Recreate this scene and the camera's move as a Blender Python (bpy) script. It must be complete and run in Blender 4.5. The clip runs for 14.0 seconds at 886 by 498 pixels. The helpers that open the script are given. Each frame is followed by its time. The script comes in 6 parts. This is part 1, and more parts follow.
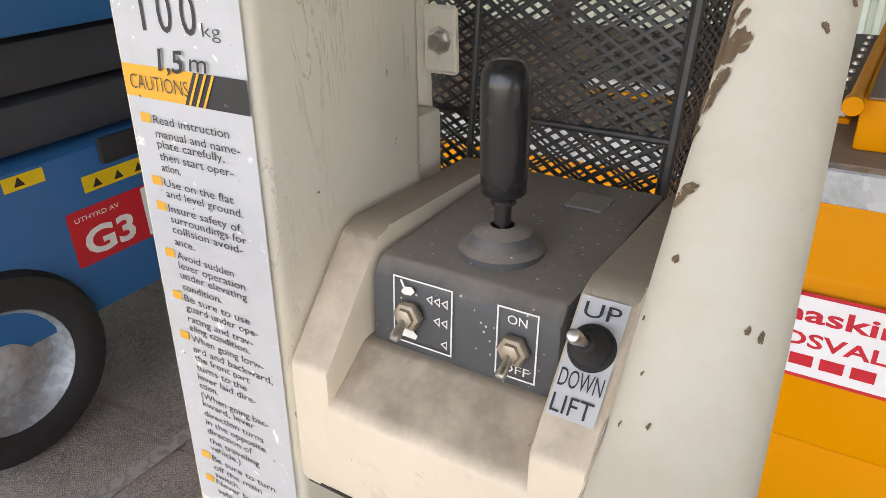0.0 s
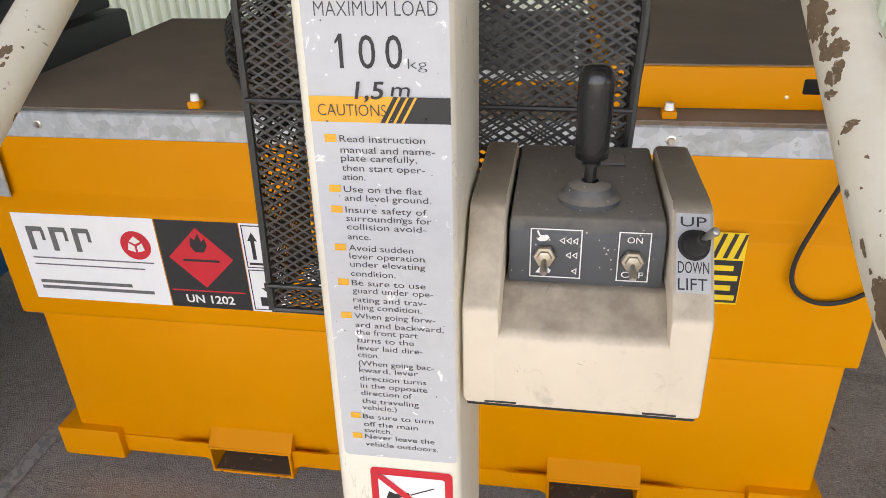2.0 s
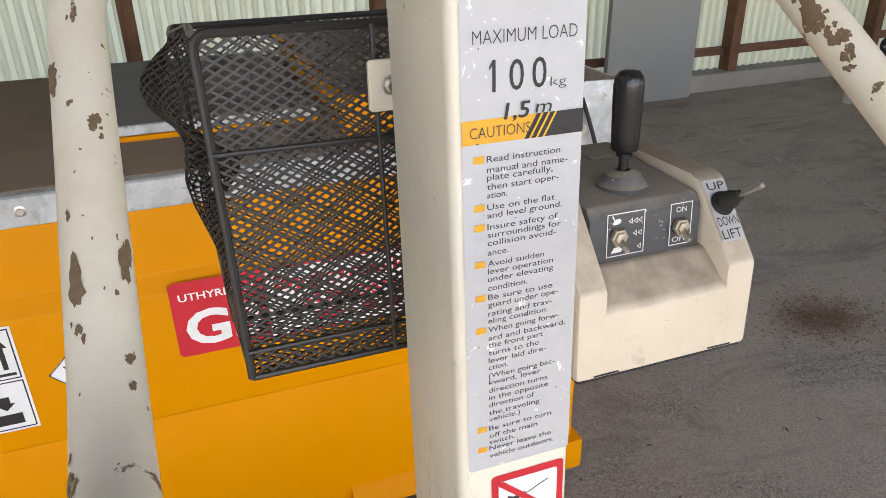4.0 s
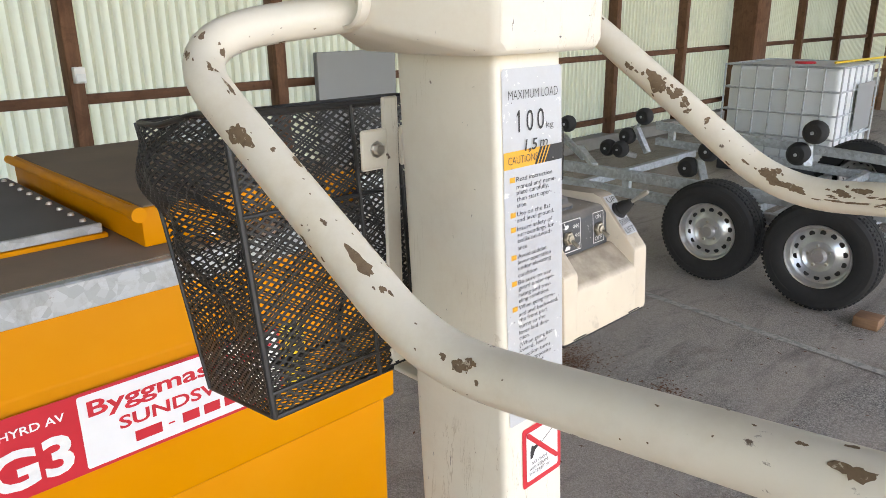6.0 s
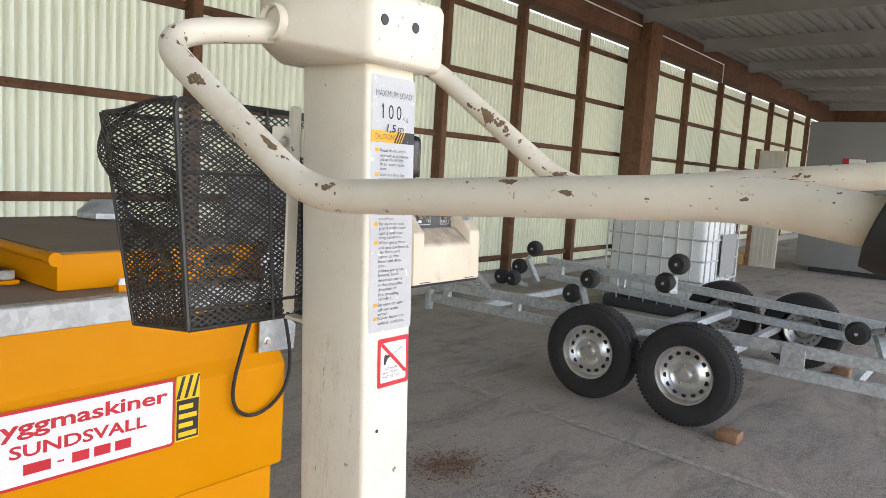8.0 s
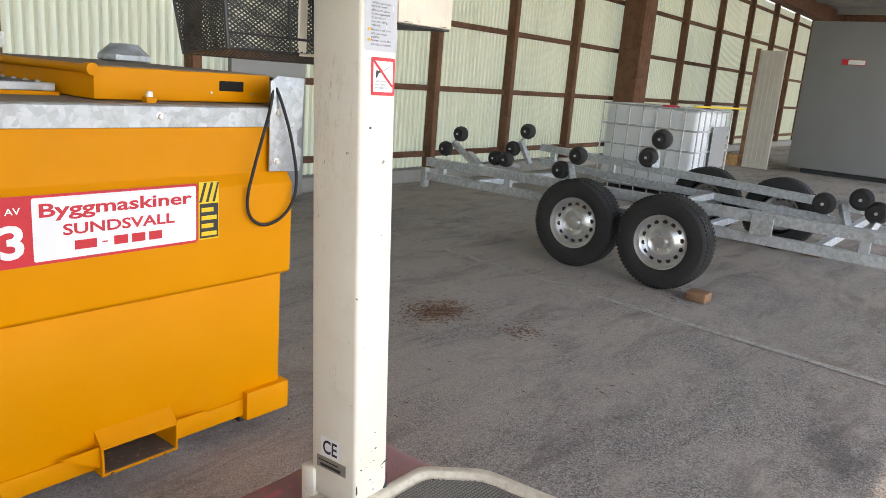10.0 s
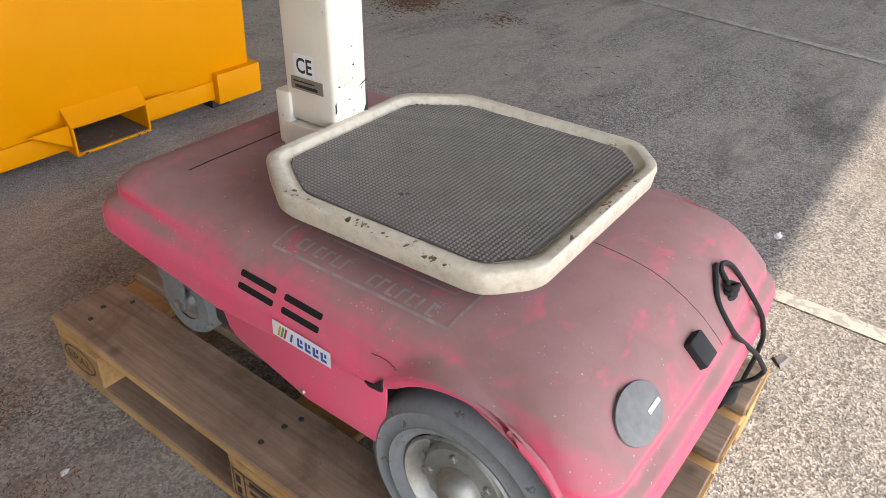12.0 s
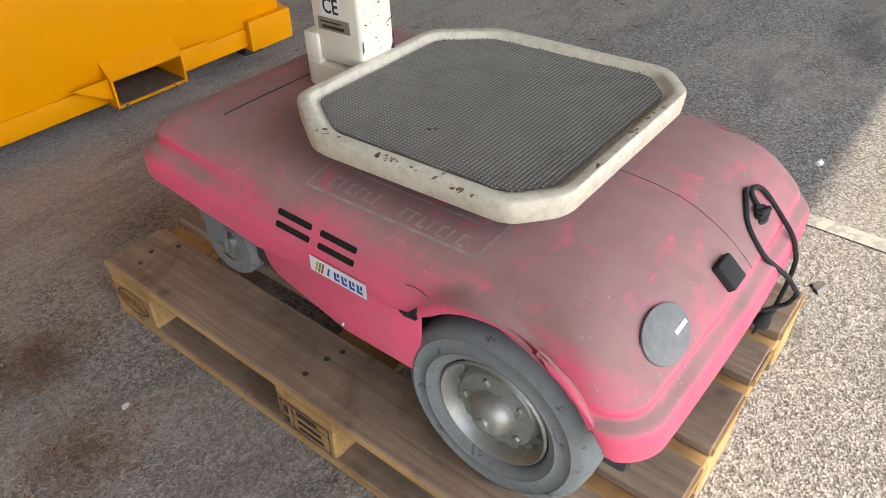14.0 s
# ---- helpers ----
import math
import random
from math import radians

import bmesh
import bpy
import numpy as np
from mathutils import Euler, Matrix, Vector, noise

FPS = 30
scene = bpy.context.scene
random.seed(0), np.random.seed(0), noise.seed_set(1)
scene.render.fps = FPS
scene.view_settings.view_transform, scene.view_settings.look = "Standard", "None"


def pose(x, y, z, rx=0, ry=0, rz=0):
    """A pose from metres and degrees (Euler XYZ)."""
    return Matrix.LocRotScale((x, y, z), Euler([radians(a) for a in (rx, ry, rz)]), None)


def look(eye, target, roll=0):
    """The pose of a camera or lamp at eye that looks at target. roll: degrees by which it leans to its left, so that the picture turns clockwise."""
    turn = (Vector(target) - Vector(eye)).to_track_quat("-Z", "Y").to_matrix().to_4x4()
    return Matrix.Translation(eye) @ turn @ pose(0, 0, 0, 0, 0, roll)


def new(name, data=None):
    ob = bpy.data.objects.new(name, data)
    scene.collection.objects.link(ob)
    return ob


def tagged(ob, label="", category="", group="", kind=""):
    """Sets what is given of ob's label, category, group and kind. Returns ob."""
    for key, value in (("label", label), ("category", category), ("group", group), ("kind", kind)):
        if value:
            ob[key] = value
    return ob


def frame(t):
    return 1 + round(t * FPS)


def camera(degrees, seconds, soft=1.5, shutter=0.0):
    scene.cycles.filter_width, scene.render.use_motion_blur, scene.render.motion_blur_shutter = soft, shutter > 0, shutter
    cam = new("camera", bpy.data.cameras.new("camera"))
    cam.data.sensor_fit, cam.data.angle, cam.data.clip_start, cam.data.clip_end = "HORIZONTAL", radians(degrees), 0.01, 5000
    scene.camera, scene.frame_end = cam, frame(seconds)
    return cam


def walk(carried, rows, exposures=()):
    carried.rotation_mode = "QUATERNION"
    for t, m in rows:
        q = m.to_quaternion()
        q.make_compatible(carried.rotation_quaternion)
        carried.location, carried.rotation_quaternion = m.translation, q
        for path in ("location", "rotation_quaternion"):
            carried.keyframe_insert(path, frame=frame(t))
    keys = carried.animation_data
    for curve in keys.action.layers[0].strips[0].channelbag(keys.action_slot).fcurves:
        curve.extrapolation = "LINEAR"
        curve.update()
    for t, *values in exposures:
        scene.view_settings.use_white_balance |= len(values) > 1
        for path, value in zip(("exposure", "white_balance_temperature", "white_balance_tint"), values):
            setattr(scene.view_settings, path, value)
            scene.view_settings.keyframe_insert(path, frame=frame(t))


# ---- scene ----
cam = camera(62.6, 14.0, soft=0.8)
PATH = [
    (0, (-0.204, 0.114, 1.663), (-1.181, 1.603, 0.753), -2.1),
    (0.5, (-0.242, 0.116, 1.663), (-1.024, 1.69, 0.709), -2.4),
    (1, (-0.273, 0.09, 1.683), (-0.892, 1.733, 0.726), -2.3),
    (1.5, (-0.294, 0.035, 1.694), (-0.762, 1.728, 0.737), -1.9),
    (2, (-0.355, -0.049, 1.705), (-0.657, 1.683, 0.752), -1.9),
    (2.5, (-0.415, -0.086, 1.705), (-0.518, 1.678, 0.768), -1.8),
    (3, (-0.488, -0.074, 1.706), (-0.359, 1.697, 0.786), -1.8),
    (3.2, (-0.513, -0.07, 1.713), (-0.286, 1.692, 0.795), -1.6),
    (5.3, (-0.803, -0.024, 1.701), (0.326, 1.449, 0.956), -0.9),
    (5.5, (-0.828, -0.026, 1.704), (0.361, 1.415, 0.99), -0.9),
    (6, (-0.901, -0.062, 1.699), (0.428, 1.303, 1.09), -0.7),
    (6.5, (-0.956, -0.117, 1.679), (0.487, 1.184, 1.202), -0.1),
    (7, (-1.002, -0.157, 1.65), (0.53, 1.088, 1.331), 0.9),
    (7.2, (-1.019, -0.179, 1.635), (0.532, 1.058, 1.377), 1.3),
    (9.3, (-1.222, -0.454, 1.409), (0.334, 0.783, 1.189), 4.5),
    (9.5, (-1.257, -0.478, 1.386), (0.294, 0.753, 1.105), 4.5),
    (9.9, (-1.316, -0.549, 1.35), (0.223, 0.659, 0.937), 4.6),
    (10, (-1.31, -0.537, 1.336), (0.227, 0.656, 0.872), 4.5),
    (10.5, (-1.322, -0.549, 1.253), (0.187, 0.581, 0.586), 4.3),
    (10.9, (-1.334, -0.543, 1.193), (0.164, 0.516, 0.395), 5.0),
    (11, (-1.314, -0.545, 1.187), (0.153, 0.51, 0.329), 4.1),
    (11.3, (-1.327, -0.542, 1.153), (0.108, 0.478, 0.203), 3.4),
    (11.5, (-1.316, -0.538, 1.142), (0.1, 0.448, 0.129), 4.0),
    (12, (-1.3, -0.538, 1.111), (0.069, 0.399, -0.006), 3.9),
    (12.5, (-1.299, -0.547, 1.102), (0.037, 0.367, -0.072), 3.6),
    (13, (-1.31, -0.563, 1.105), (0.007, 0.346, -0.095), 3.1),
    (13.5, (-1.317, -0.564, 1.108), (-0.03, 0.364, -0.11), 1.9),
    (14, (-1.315, -0.569, 1.112), (-0.083, 0.4, -0.13), -0.1),
]
walk(cam, [(t, look(eye, target, roll)) for t, eye, target, roll in PATH],
     exposures=[(0.0, 2.12, 7850, 18), (1.0, 2.12, 7850, 18), (2.5, 2.02, 7850, 18), (3.2, 2.02, 7850, 18), (5.5, 2.24, 7600, 16), (7.0, 2.27, 7600, 16),
                (9.5, 2.26, 7600, 16), (11.5, 2.36, 7600, 16), (14.0, 2.32, 7600, 12)])

# ---- world, sun, exposure ----
world = bpy.data.worlds.new("sky")
scene.world = world
world.use_nodes = True
wn = world.node_tree
sky = wn.nodes.new("ShaderNodeTexSky")
sky.sky_type = "NISHITA"
sky.sun_disc = False
SUN_EL, SUN_AZ = 50.0, 184.0
sky.sun_elevation, sky.sun_rotation = radians(SUN_EL), radians(SUN_AZ)
wn.nodes["Background"].inputs["Strength"].default_value = 0.15
wn.links.new(sky.outputs[0], wn.nodes["Background"].inputs["Color"])
sun = new("sun", bpy.data.lights.new("sun", "SUN"))
sun.data.energy, sun.data.angle, sun.data.color = 1.4, radians(0.6), (1.0, 0.93, 0.82)
a = radians(SUN_AZ)
sun.matrix_basis = look((math.sin(a) * 30, math.cos(a) * 30, 30 * math.tan(radians(SUN_EL))), (0, 0, 0))


# ---- mesh helpers ----
def B():
    return bmesh.new()


def merge(bm, tmp):
    me = bpy.data.meshes.new("tmp")
    tmp.to_mesh(me)
    tmp.free()
    bm.from_mesh(me)
    bpy.data.meshes.remove(me)
    return bm


def box(bm, lo, hi, bev=0.0, seg=2, m=None):
    t = B()
    bmesh.ops.create_cube(t, size=1)
    s = [hi[i] - lo[i] for i in range(3)]
    c = [(hi[i] + lo[i]) / 2 for i in range(3)]
    bmesh.ops.transform(t, matrix=Matrix.Translation(c) @ Matrix.Diagonal((*s, 1)), verts=t.verts)
    if bev:
        bmesh.ops.bevel(t, geom=t.edges[:], offset=bev, segments=seg, affect="EDGES", profile=0.5)
    if m is not None:
        bmesh.ops.transform(t, matrix=m, verts=t.verts)
    return merge(bm, t)


def sweep(bm, pts, r, n=10, caps=True):
    pts = [Vector(p) for p in pts]
    k = len(pts)
    tang = [(pts[min(i + 1, k - 1)] - pts[max(i - 1, 0)]).normalized() for i in range(k)]
    up = Vector((0, 0, 1)) if abs(tang[0].z) < 0.9 else Vector((1, 0, 0))
    u = tang[0].cross(up).normalized()
    rings = []
    for i in range(k):
        u = (u - tang[i] * u.dot(tang[i])).normalized()
        v = tang[i].cross(u)
        rr = r[i] if isinstance(r, (list, tuple)) else r
        rings.append([bm.verts.new(pts[i] + (u * math.cos(6.283185 * j / n) + v * math.sin(6.283185 * j / n)) * rr) for j in range(n)])
    for i in range(k - 1):
        for j in range(n):
            bm.faces.new((rings[i][j], rings[i][(j + 1) % n], rings[i + 1][(j + 1) % n], rings[i + 1][j]))
    if caps:
        bm.faces.new(rings[0][::-1])
        bm.faces.new(rings[-1])
    return bm


def cyl(bm, p, q, r, n=14, r2=None):
    return sweep(bm, [p, q], [r, r if r2 is None else r2], n)


def rounded(ctrl, rad, n=7):
    """A polyline with its corners rounded."""
    c = [Vector(p) for p in ctrl]
    out = [c[0]]
    for i in range(1, len(c) - 1):
        d = rad[i - 1] if isinstance(rad, (list, tuple)) else rad
        p = c[i] + (c[i - 1] - c[i]).normalized() * min(d, (c[i - 1] - c[i]).length * 0.49)
        q = c[i] + (c[i + 1] - c[i]).normalized() * min(d, (c[i + 1] - c[i]).length * 0.49)
        for k in range(n + 1):
            s = k / n
            out.append(p * (1 - s) ** 2 + c[i] * 2 * s * (1 - s) + q * s * s)
    return out + [c[-1]]


def lathe(bm, prof, m, n=40):
    """Profile of (radius, height) turned about the local z axis."""
    rings = []
    for r, h in prof:
        if r < 1e-6:
            rings.append([bm.verts.new(m @ Vector((0, 0, h)))])
        else:
            rings.append([bm.verts.new(m @ Vector((r * math.cos(6.283185 * j / n), r * math.sin(6.283185 * j / n), h))) for j in range(n)])
    for p, q in zip(rings, rings[1:]):
        for j in range(n):
            k = (j + 1) % n
            if len(p) == 1 and len(q) == 1:
                continue
            if len(p) == 1:
                bm.faces.new((p[0], q[j], q[k]))
            elif len(q) == 1:
                bm.faces.new((p[j], p[k], q[0]))
            else:
                bm.faces.new((p[j], p[k], q[k], q[j]))
    return bm


def prism(bm, poly, m, h, bev=0.0):
    """A polygon in the local xy plane, extruded by h along z."""
    t = B()
    f = t.faces.new([t.verts.new((x, y, 0)) for x, y in poly])
    e = bmesh.ops.extrude_face_region(t, geom=[f])
    bmesh.ops.translate(t, vec=(0, 0, h), verts=[v for v in e["geom"] if isinstance(v, bmesh.types.BMVert)])
    bmesh.ops.recalc_face_normals(t, faces=t.faces[:])
    if bev:
        bmesh.ops.bevel(t, geom=t.edges[:], offset=bev, segments=2, affect="EDGES", profile=0.5)
    bmesh.ops.transform(t, matrix=m, verts=t.verts)
    return merge(bm, t)


def thing(name, label, category, at=(0, 0, 0), group="", kind=""):
    ob = new(name)
    ob.empty_display_size = 0.05
    ob.matrix_basis = Matrix.Translation(at)
    return tagged(ob, label, category, group, kind)


def part(name, bm, mat, parent, label="", sharp=35):
    """Links a bmesh, given in world places, as one mesh under a thing or a part."""
    root = parent
    while root is not None and root.parent is not None:
        root = root.parent
    if root is not None:
        bmesh.ops.transform(bm, matrix=root.matrix_basis.inverted(), verts=bm.verts)
    bmesh.ops.recalc_face_normals(bm, faces=bm.faces[:])
    me = bpy.data.meshes.new(name)
    bm.to_mesh(me)
    bm.free()
    for p in me.polygons:
        p.use_smooth = True
    me.set_sharp_from_angle(angle=radians(sharp))
    me.materials.append(mat)
    ob = new(name, me)
    ob.parent = parent
    return tagged(ob, label)


def single(name, bm, mat, label, category, group="", kind="", sharp=35):
    return tagged(part(name, bm, mat, None, "", sharp), label, category, group, kind)


def write(bm, body, m, width=None, height=0.01, align="LEFT", bold=0.0):
    """Letters in the local xy plane of m, height of a capital, squeezed to the width."""
    cu = bpy.data.curves.new("t", "FONT")
    cu.body = body
    cu.resolution_u = 3
    cu.offset = bold
    ob = bpy.data.objects.new("t", cu)
    me = bpy.data.meshes.new_from_object(ob)
    if len(me.vertices):
        xs = [v.co.x for v in me.vertices]
        w = max(xs) - min(xs)
        sy = height / 0.70
        sx = width / w if width else sy
        off = -min(xs) * sx if align == "LEFT" else -(min(xs) + w / 2) * sx
        me.transform(m @ Matrix.Translation((off, 0, 0)) @ Matrix.Diagonal((sx, sy, 1, 1)))
        bm.from_mesh(me)
    bpy.data.objects.remove(ob)
    bpy.data.curves.remove(cu)
    bpy.data.meshes.remove(me)
    return bm


def quad(bm, m, x0, y0, x1, y1):
    bm.faces.new([bm.verts.new(m @ Vector((x, y, 0))) for x, y in ((x0, y0), (x1, y0), (x1, y1), (x0, y1))])
    return bm


def poly(bm, m, pts):
    bm.faces.new([bm.verts.new(m @ Vector((x, y, 0))) for x, y in pts])
    return bm


def ring_frame(bm, m, x0, y0, x1, y1, w):
    quad(bm, m, x0, y0, x1, y0 + w)
    quad(bm, m, x0, y1 - w, x1, y1)
    quad(bm, m, x0, y0 + w, x0 + w, y1 - w)
    quad(bm, m, x1 - w, y0 + w, x1, y1 - w)
    return bm


def rrect(x0, y0, x1, y1, r, n=4):
    out = []
    for cx, cy, s in ((x1 - r, y0 + r, -90), (x1 - r, y1 - r, 0), (x0 + r, y1 - r, 90), (x0 + r, y0 + r, 180)):
        for k in range(n + 1):
            b = radians(s + 90 * k / n)
            out.append((cx + r * math.cos(b), cy + r * math.sin(b)))
    return out


# facing -y: local x is world x, local y is up;  facing -x: local x is world -y
def face_y(x, y, z):
    return pose(x, y, z, 90, 0, 0)


def face_x(x, y, z):
    return pose(x, y, z, 90, 0, -90)


# ---- materials ----
class Mat:
    """A small builder of node materials."""

    def __init__(self, name, rough=0.5, metal=0.0, spec=0.5):
        self.m = bpy.data.materials.new(name)
        self.m.use_nodes = True
        self.t = self.m.node_tree
        self.b = self.t.nodes["Principled BSDF"]
        self.b.inputs["Roughness"].default_value = rough
        self.b.inputs["Metallic"].default_value = metal
        self.b.inputs["Specular IOR Level"].default_value = spec
        self.co = self.t.nodes.new("ShaderNodeTexCoord").outputs["Object"]

    def n(self, kind, **kw):
        node = self.t.nodes.new(kind)
        for k, v in kw.items():
            node.inputs[k].default_value = v
        return node

    def link(self, a, b):
        self.t.links.new(a, b)

    def scaled(self, s):
        mp = self.n("ShaderNodeMapping")
        mp.inputs["Scale"].default_value = s
        self.link(self.co, mp.inputs[0])
        return mp.outputs[0]

    def noise(self, scale, detail=4.0, rough=0.6, stretch=None, dist=0.0):
        node = self.n("ShaderNodeTexNoise", Scale=scale, Detail=detail, Roughness=rough, Distortion=dist)
        self.link(self.scaled(stretch) if stretch else self.co, node.inputs["Vector"])
        return node.outputs["Fac"]

    def voronoi(self, scale, feature="F1", out="Distance"):
        node = self.n("ShaderNodeTexVoronoi", Scale=scale)
        node.feature = feature
        self.link(self.co, node.inputs["Vector"])
        return node.outputs[out]

    def band(self, fac, lo, hi):
        node = self.n("ShaderNodeMapRange")
        node.inputs["From Min"].default_value, node.inputs["From Max"].default_value = lo, hi
        self.link(fac, node.inputs["Value"])
        return node.outputs[0]

    def math(self, op, a, b):
        node = self.t.nodes.new("ShaderNodeMath")
        node.operation = op
        for i, v in enumerate((a, b)):
            if isinstance(v, (int, float)):
                node.inputs[i].default_value = v
            else:
                self.link(v, node.inputs[i])
        return node.outputs[0]

    def mix(self, fac, a, b):
        node = self.t.nodes.new("ShaderNodeMix")
        node.data_type = "RGBA"
        if isinstance(fac, (int, float)):
            node.inputs[0].default_value = fac
        else:
            self.link(fac, node.inputs[0])
        for i, v in ((6, a), (7, b)):
            if isinstance(v, tuple):
                node.inputs[i].default_value = (*v, 1)
            else:
                self.link(v, node.inputs[i])
        return node.outputs[2]

    def colour(self, c):
        if isinstance(c, tuple):
            self.b.inputs["Base Color"].default_value = (*c, 1)
        else:
            self.link(c, self.b.inputs["Base Color"])
        return self

    def roughness(self, fac, lo, hi):
        node = self.n("ShaderNodeMapRange")
        node.inputs["To Min"].default_value, node.inputs["To Max"].default_value = lo, hi
        self.link(fac, node.inputs["Value"])
        self.link(node.outputs[0], self.b.inputs["Roughness"])
        return self

    def bump(self, fac, strength=0.3, dist=0.002):
        node = self.n("ShaderNodeBump", Strength=strength, Distance=dist)
        self.link(fac, node.inputs["Height"])
        if self.b.inputs["Normal"].is_linked:
            self.link(self.b.inputs["Normal"].links[0].from_socket, node.inputs["Normal"])
        self.link(node.outputs[0], self.b.inputs["Normal"])
        return self

    def up(self):
        g = self.t.nodes.new("ShaderNodeNewGeometry")
        s = self.t.nodes.new("ShaderNodeSeparateXYZ")
        self.link(g.outputs["Normal"], s.inputs[0])
        return s.outputs["Z"]


def worn(name, base, wear, amount=0.62, rough=0.45, scale=3.0, dirt=None, metal=0.0, bump=0.15, fine=60.0, cracks=False):
    """Paint with two scales of tone, scuffs and chips through to the wear colour."""
    m = Mat(name, rough, metal)
    tone = m.mix(m.noise(scale, 5), tuple(c * 0.86 for c in base), tuple(min(1, c * 1.08) for c in base))
    if dirt:
        tone = m.mix(m.math("MULTIPLY", m.band(m.noise(scale * 4, 6, 0.7), 0.45, 0.75), 0.6), tone, dirt)
    chips = m.band(m.noise(fine, 8, 0.65, dist=0.4), amount, amount + 0.03)
    if cracks:
        c = m.math("ABSOLUTE", m.math("SUBTRACT", m.noise(1.0, 6, 0.6, stretch=(26, 26, 2.6), dist=1.5), 0.5), 0.0)
        near = m.math("LESS_THAN", c, 0.0035)
        here = m.band(m.noise(3.1, 3, 0.5), 0.50, 0.56)
        tone = m.mix(m.math("MULTIPLY", m.math("MULTIPLY", near, here), 0.5), tone, (0.42, 0.34, 0.23))
        dash = m.band(m.noise(1.0, 3, 0.6, stretch=(210, 210, 44)), 0.72, 0.74)
        tone = m.mix(m.math("MULTIPLY", dash, 0.8), tone, (0.10, 0.09, 0.08))
    m.colour(m.mix(chips, tone, wear))
    m.roughness(m.noise(scale * 6, 5), rough - 0.1, rough + 0.2)
    m.bump(m.noise(fine * 3, 3), bump, 0.0008)
    return m.m


def plain(name, base, rough=0.5, metal=0.0, scale=20.0, var=0.12, bump=0.1, dist=0.0006):
    m = Mat(name, rough, metal)
    m.colour(m.mix(m.noise(scale, 5), tuple(c * (1 - var) for c in base), tuple(min(1, c * (1 + var)) for c in base)))
    m.roughness(m.noise(scale * 2, 4), max(0.05, rough - 0.08), min(1, rough + 0.12))
    m.bump(m.noise(scale * 8, 3), bump, dist)
    return m.m


def make_asphalt():
    m = Mat("asphalt", 0.9, 0, 0.25)
    cells = m.n("ShaderNodeTexVoronoi", Scale=210.0)
    m.link(m.co, cells.inputs["Vector"])
    sep = m.t.nodes.new("ShaderNodeSeparateColor")
    m.link(cells.outputs["Color"], sep.inputs[0])
    stones = m.n("ShaderNodeTexVoronoi", Scale=95.0)
    m.link(m.co, stones.inputs["Vector"])
    sep2 = m.t.nodes.new("ShaderNodeSeparateColor")
    m.link(stones.outputs["Color"], sep2.inputs[0])
    grit = m.noise(520, 3, 0.7)
    clump = m.noise(70, 5, 0.75)
    # bitumen and stone chips
    base = m.mix(m.band(sep.outputs[0], 0.15, 1.0), (0.125, 0.117, 0.110), (0.50, 0.475, 0.44))
    base = m.mix(m.math("MULTIPLY", m.band(sep2.outputs[1], 0.55, 1.0), 0.36), base, (0.60, 0.57, 0.525))
    base = m.mix(m.math("MULTIPLY", m.band(clump, 0.50, 0.60), 0.62), base, (0.10, 0.095, 0.090))
    base = m.mix(m.math("MULTIPLY", m.band(grit, 0.38, 0.62), 0.30), base, (0.20, 0.195, 0.19))
    # a film of dust in patches, its cover graded by y to tune floor brightness
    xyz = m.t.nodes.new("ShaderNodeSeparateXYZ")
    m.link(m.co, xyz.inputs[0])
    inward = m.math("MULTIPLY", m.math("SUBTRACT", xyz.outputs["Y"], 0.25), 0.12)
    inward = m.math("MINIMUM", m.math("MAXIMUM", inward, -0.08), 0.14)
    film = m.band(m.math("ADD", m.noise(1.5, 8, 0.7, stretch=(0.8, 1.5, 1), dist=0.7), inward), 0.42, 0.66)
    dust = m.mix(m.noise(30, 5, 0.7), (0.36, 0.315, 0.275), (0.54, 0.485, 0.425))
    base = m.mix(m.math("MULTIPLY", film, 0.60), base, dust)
    # dark tyre rubs, oil and brown earth
    streak = m.noise(2.6, 7, 0.7, stretch=(0.5, 2.0, 1), dist=0.9)
    base = m.mix(m.math("MULTIPLY", m.band(streak, 0.52, 0.66), 0.45), base, (0.115, 0.108, 0.104))
    oil = m.band(m.noise(0.8, 5, 0.6, stretch=(1, 1.6, 1)), 0.62, 0.70)
    base = m.mix(m.math("MULTIPLY", oil, 0.5), base, (0.085, 0.079, 0.074))
    earth = m.band(m.noise(1.9, 8, 0.72, dist=0.6), 0.57, 0.67)
    base = m.mix(m.math("MULTIPLY", earth, 0.38), base, (0.175, 0.135, 0.105))
    white = m.band(m.noise(150, 2, 0.5), 0.72, 0.75)
    base = m.mix(white, base, (0.60, 0.59, 0.57))
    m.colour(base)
    m.bump(cells.outputs["Distance"], 0.9, 0.004)
    m.bump(stones.outputs["Distance"], 0.3, 0.004)
    m.bump(grit, 0.6, 0.002)
    m.bump(clump, 0.6, 0.006)
    return m.m


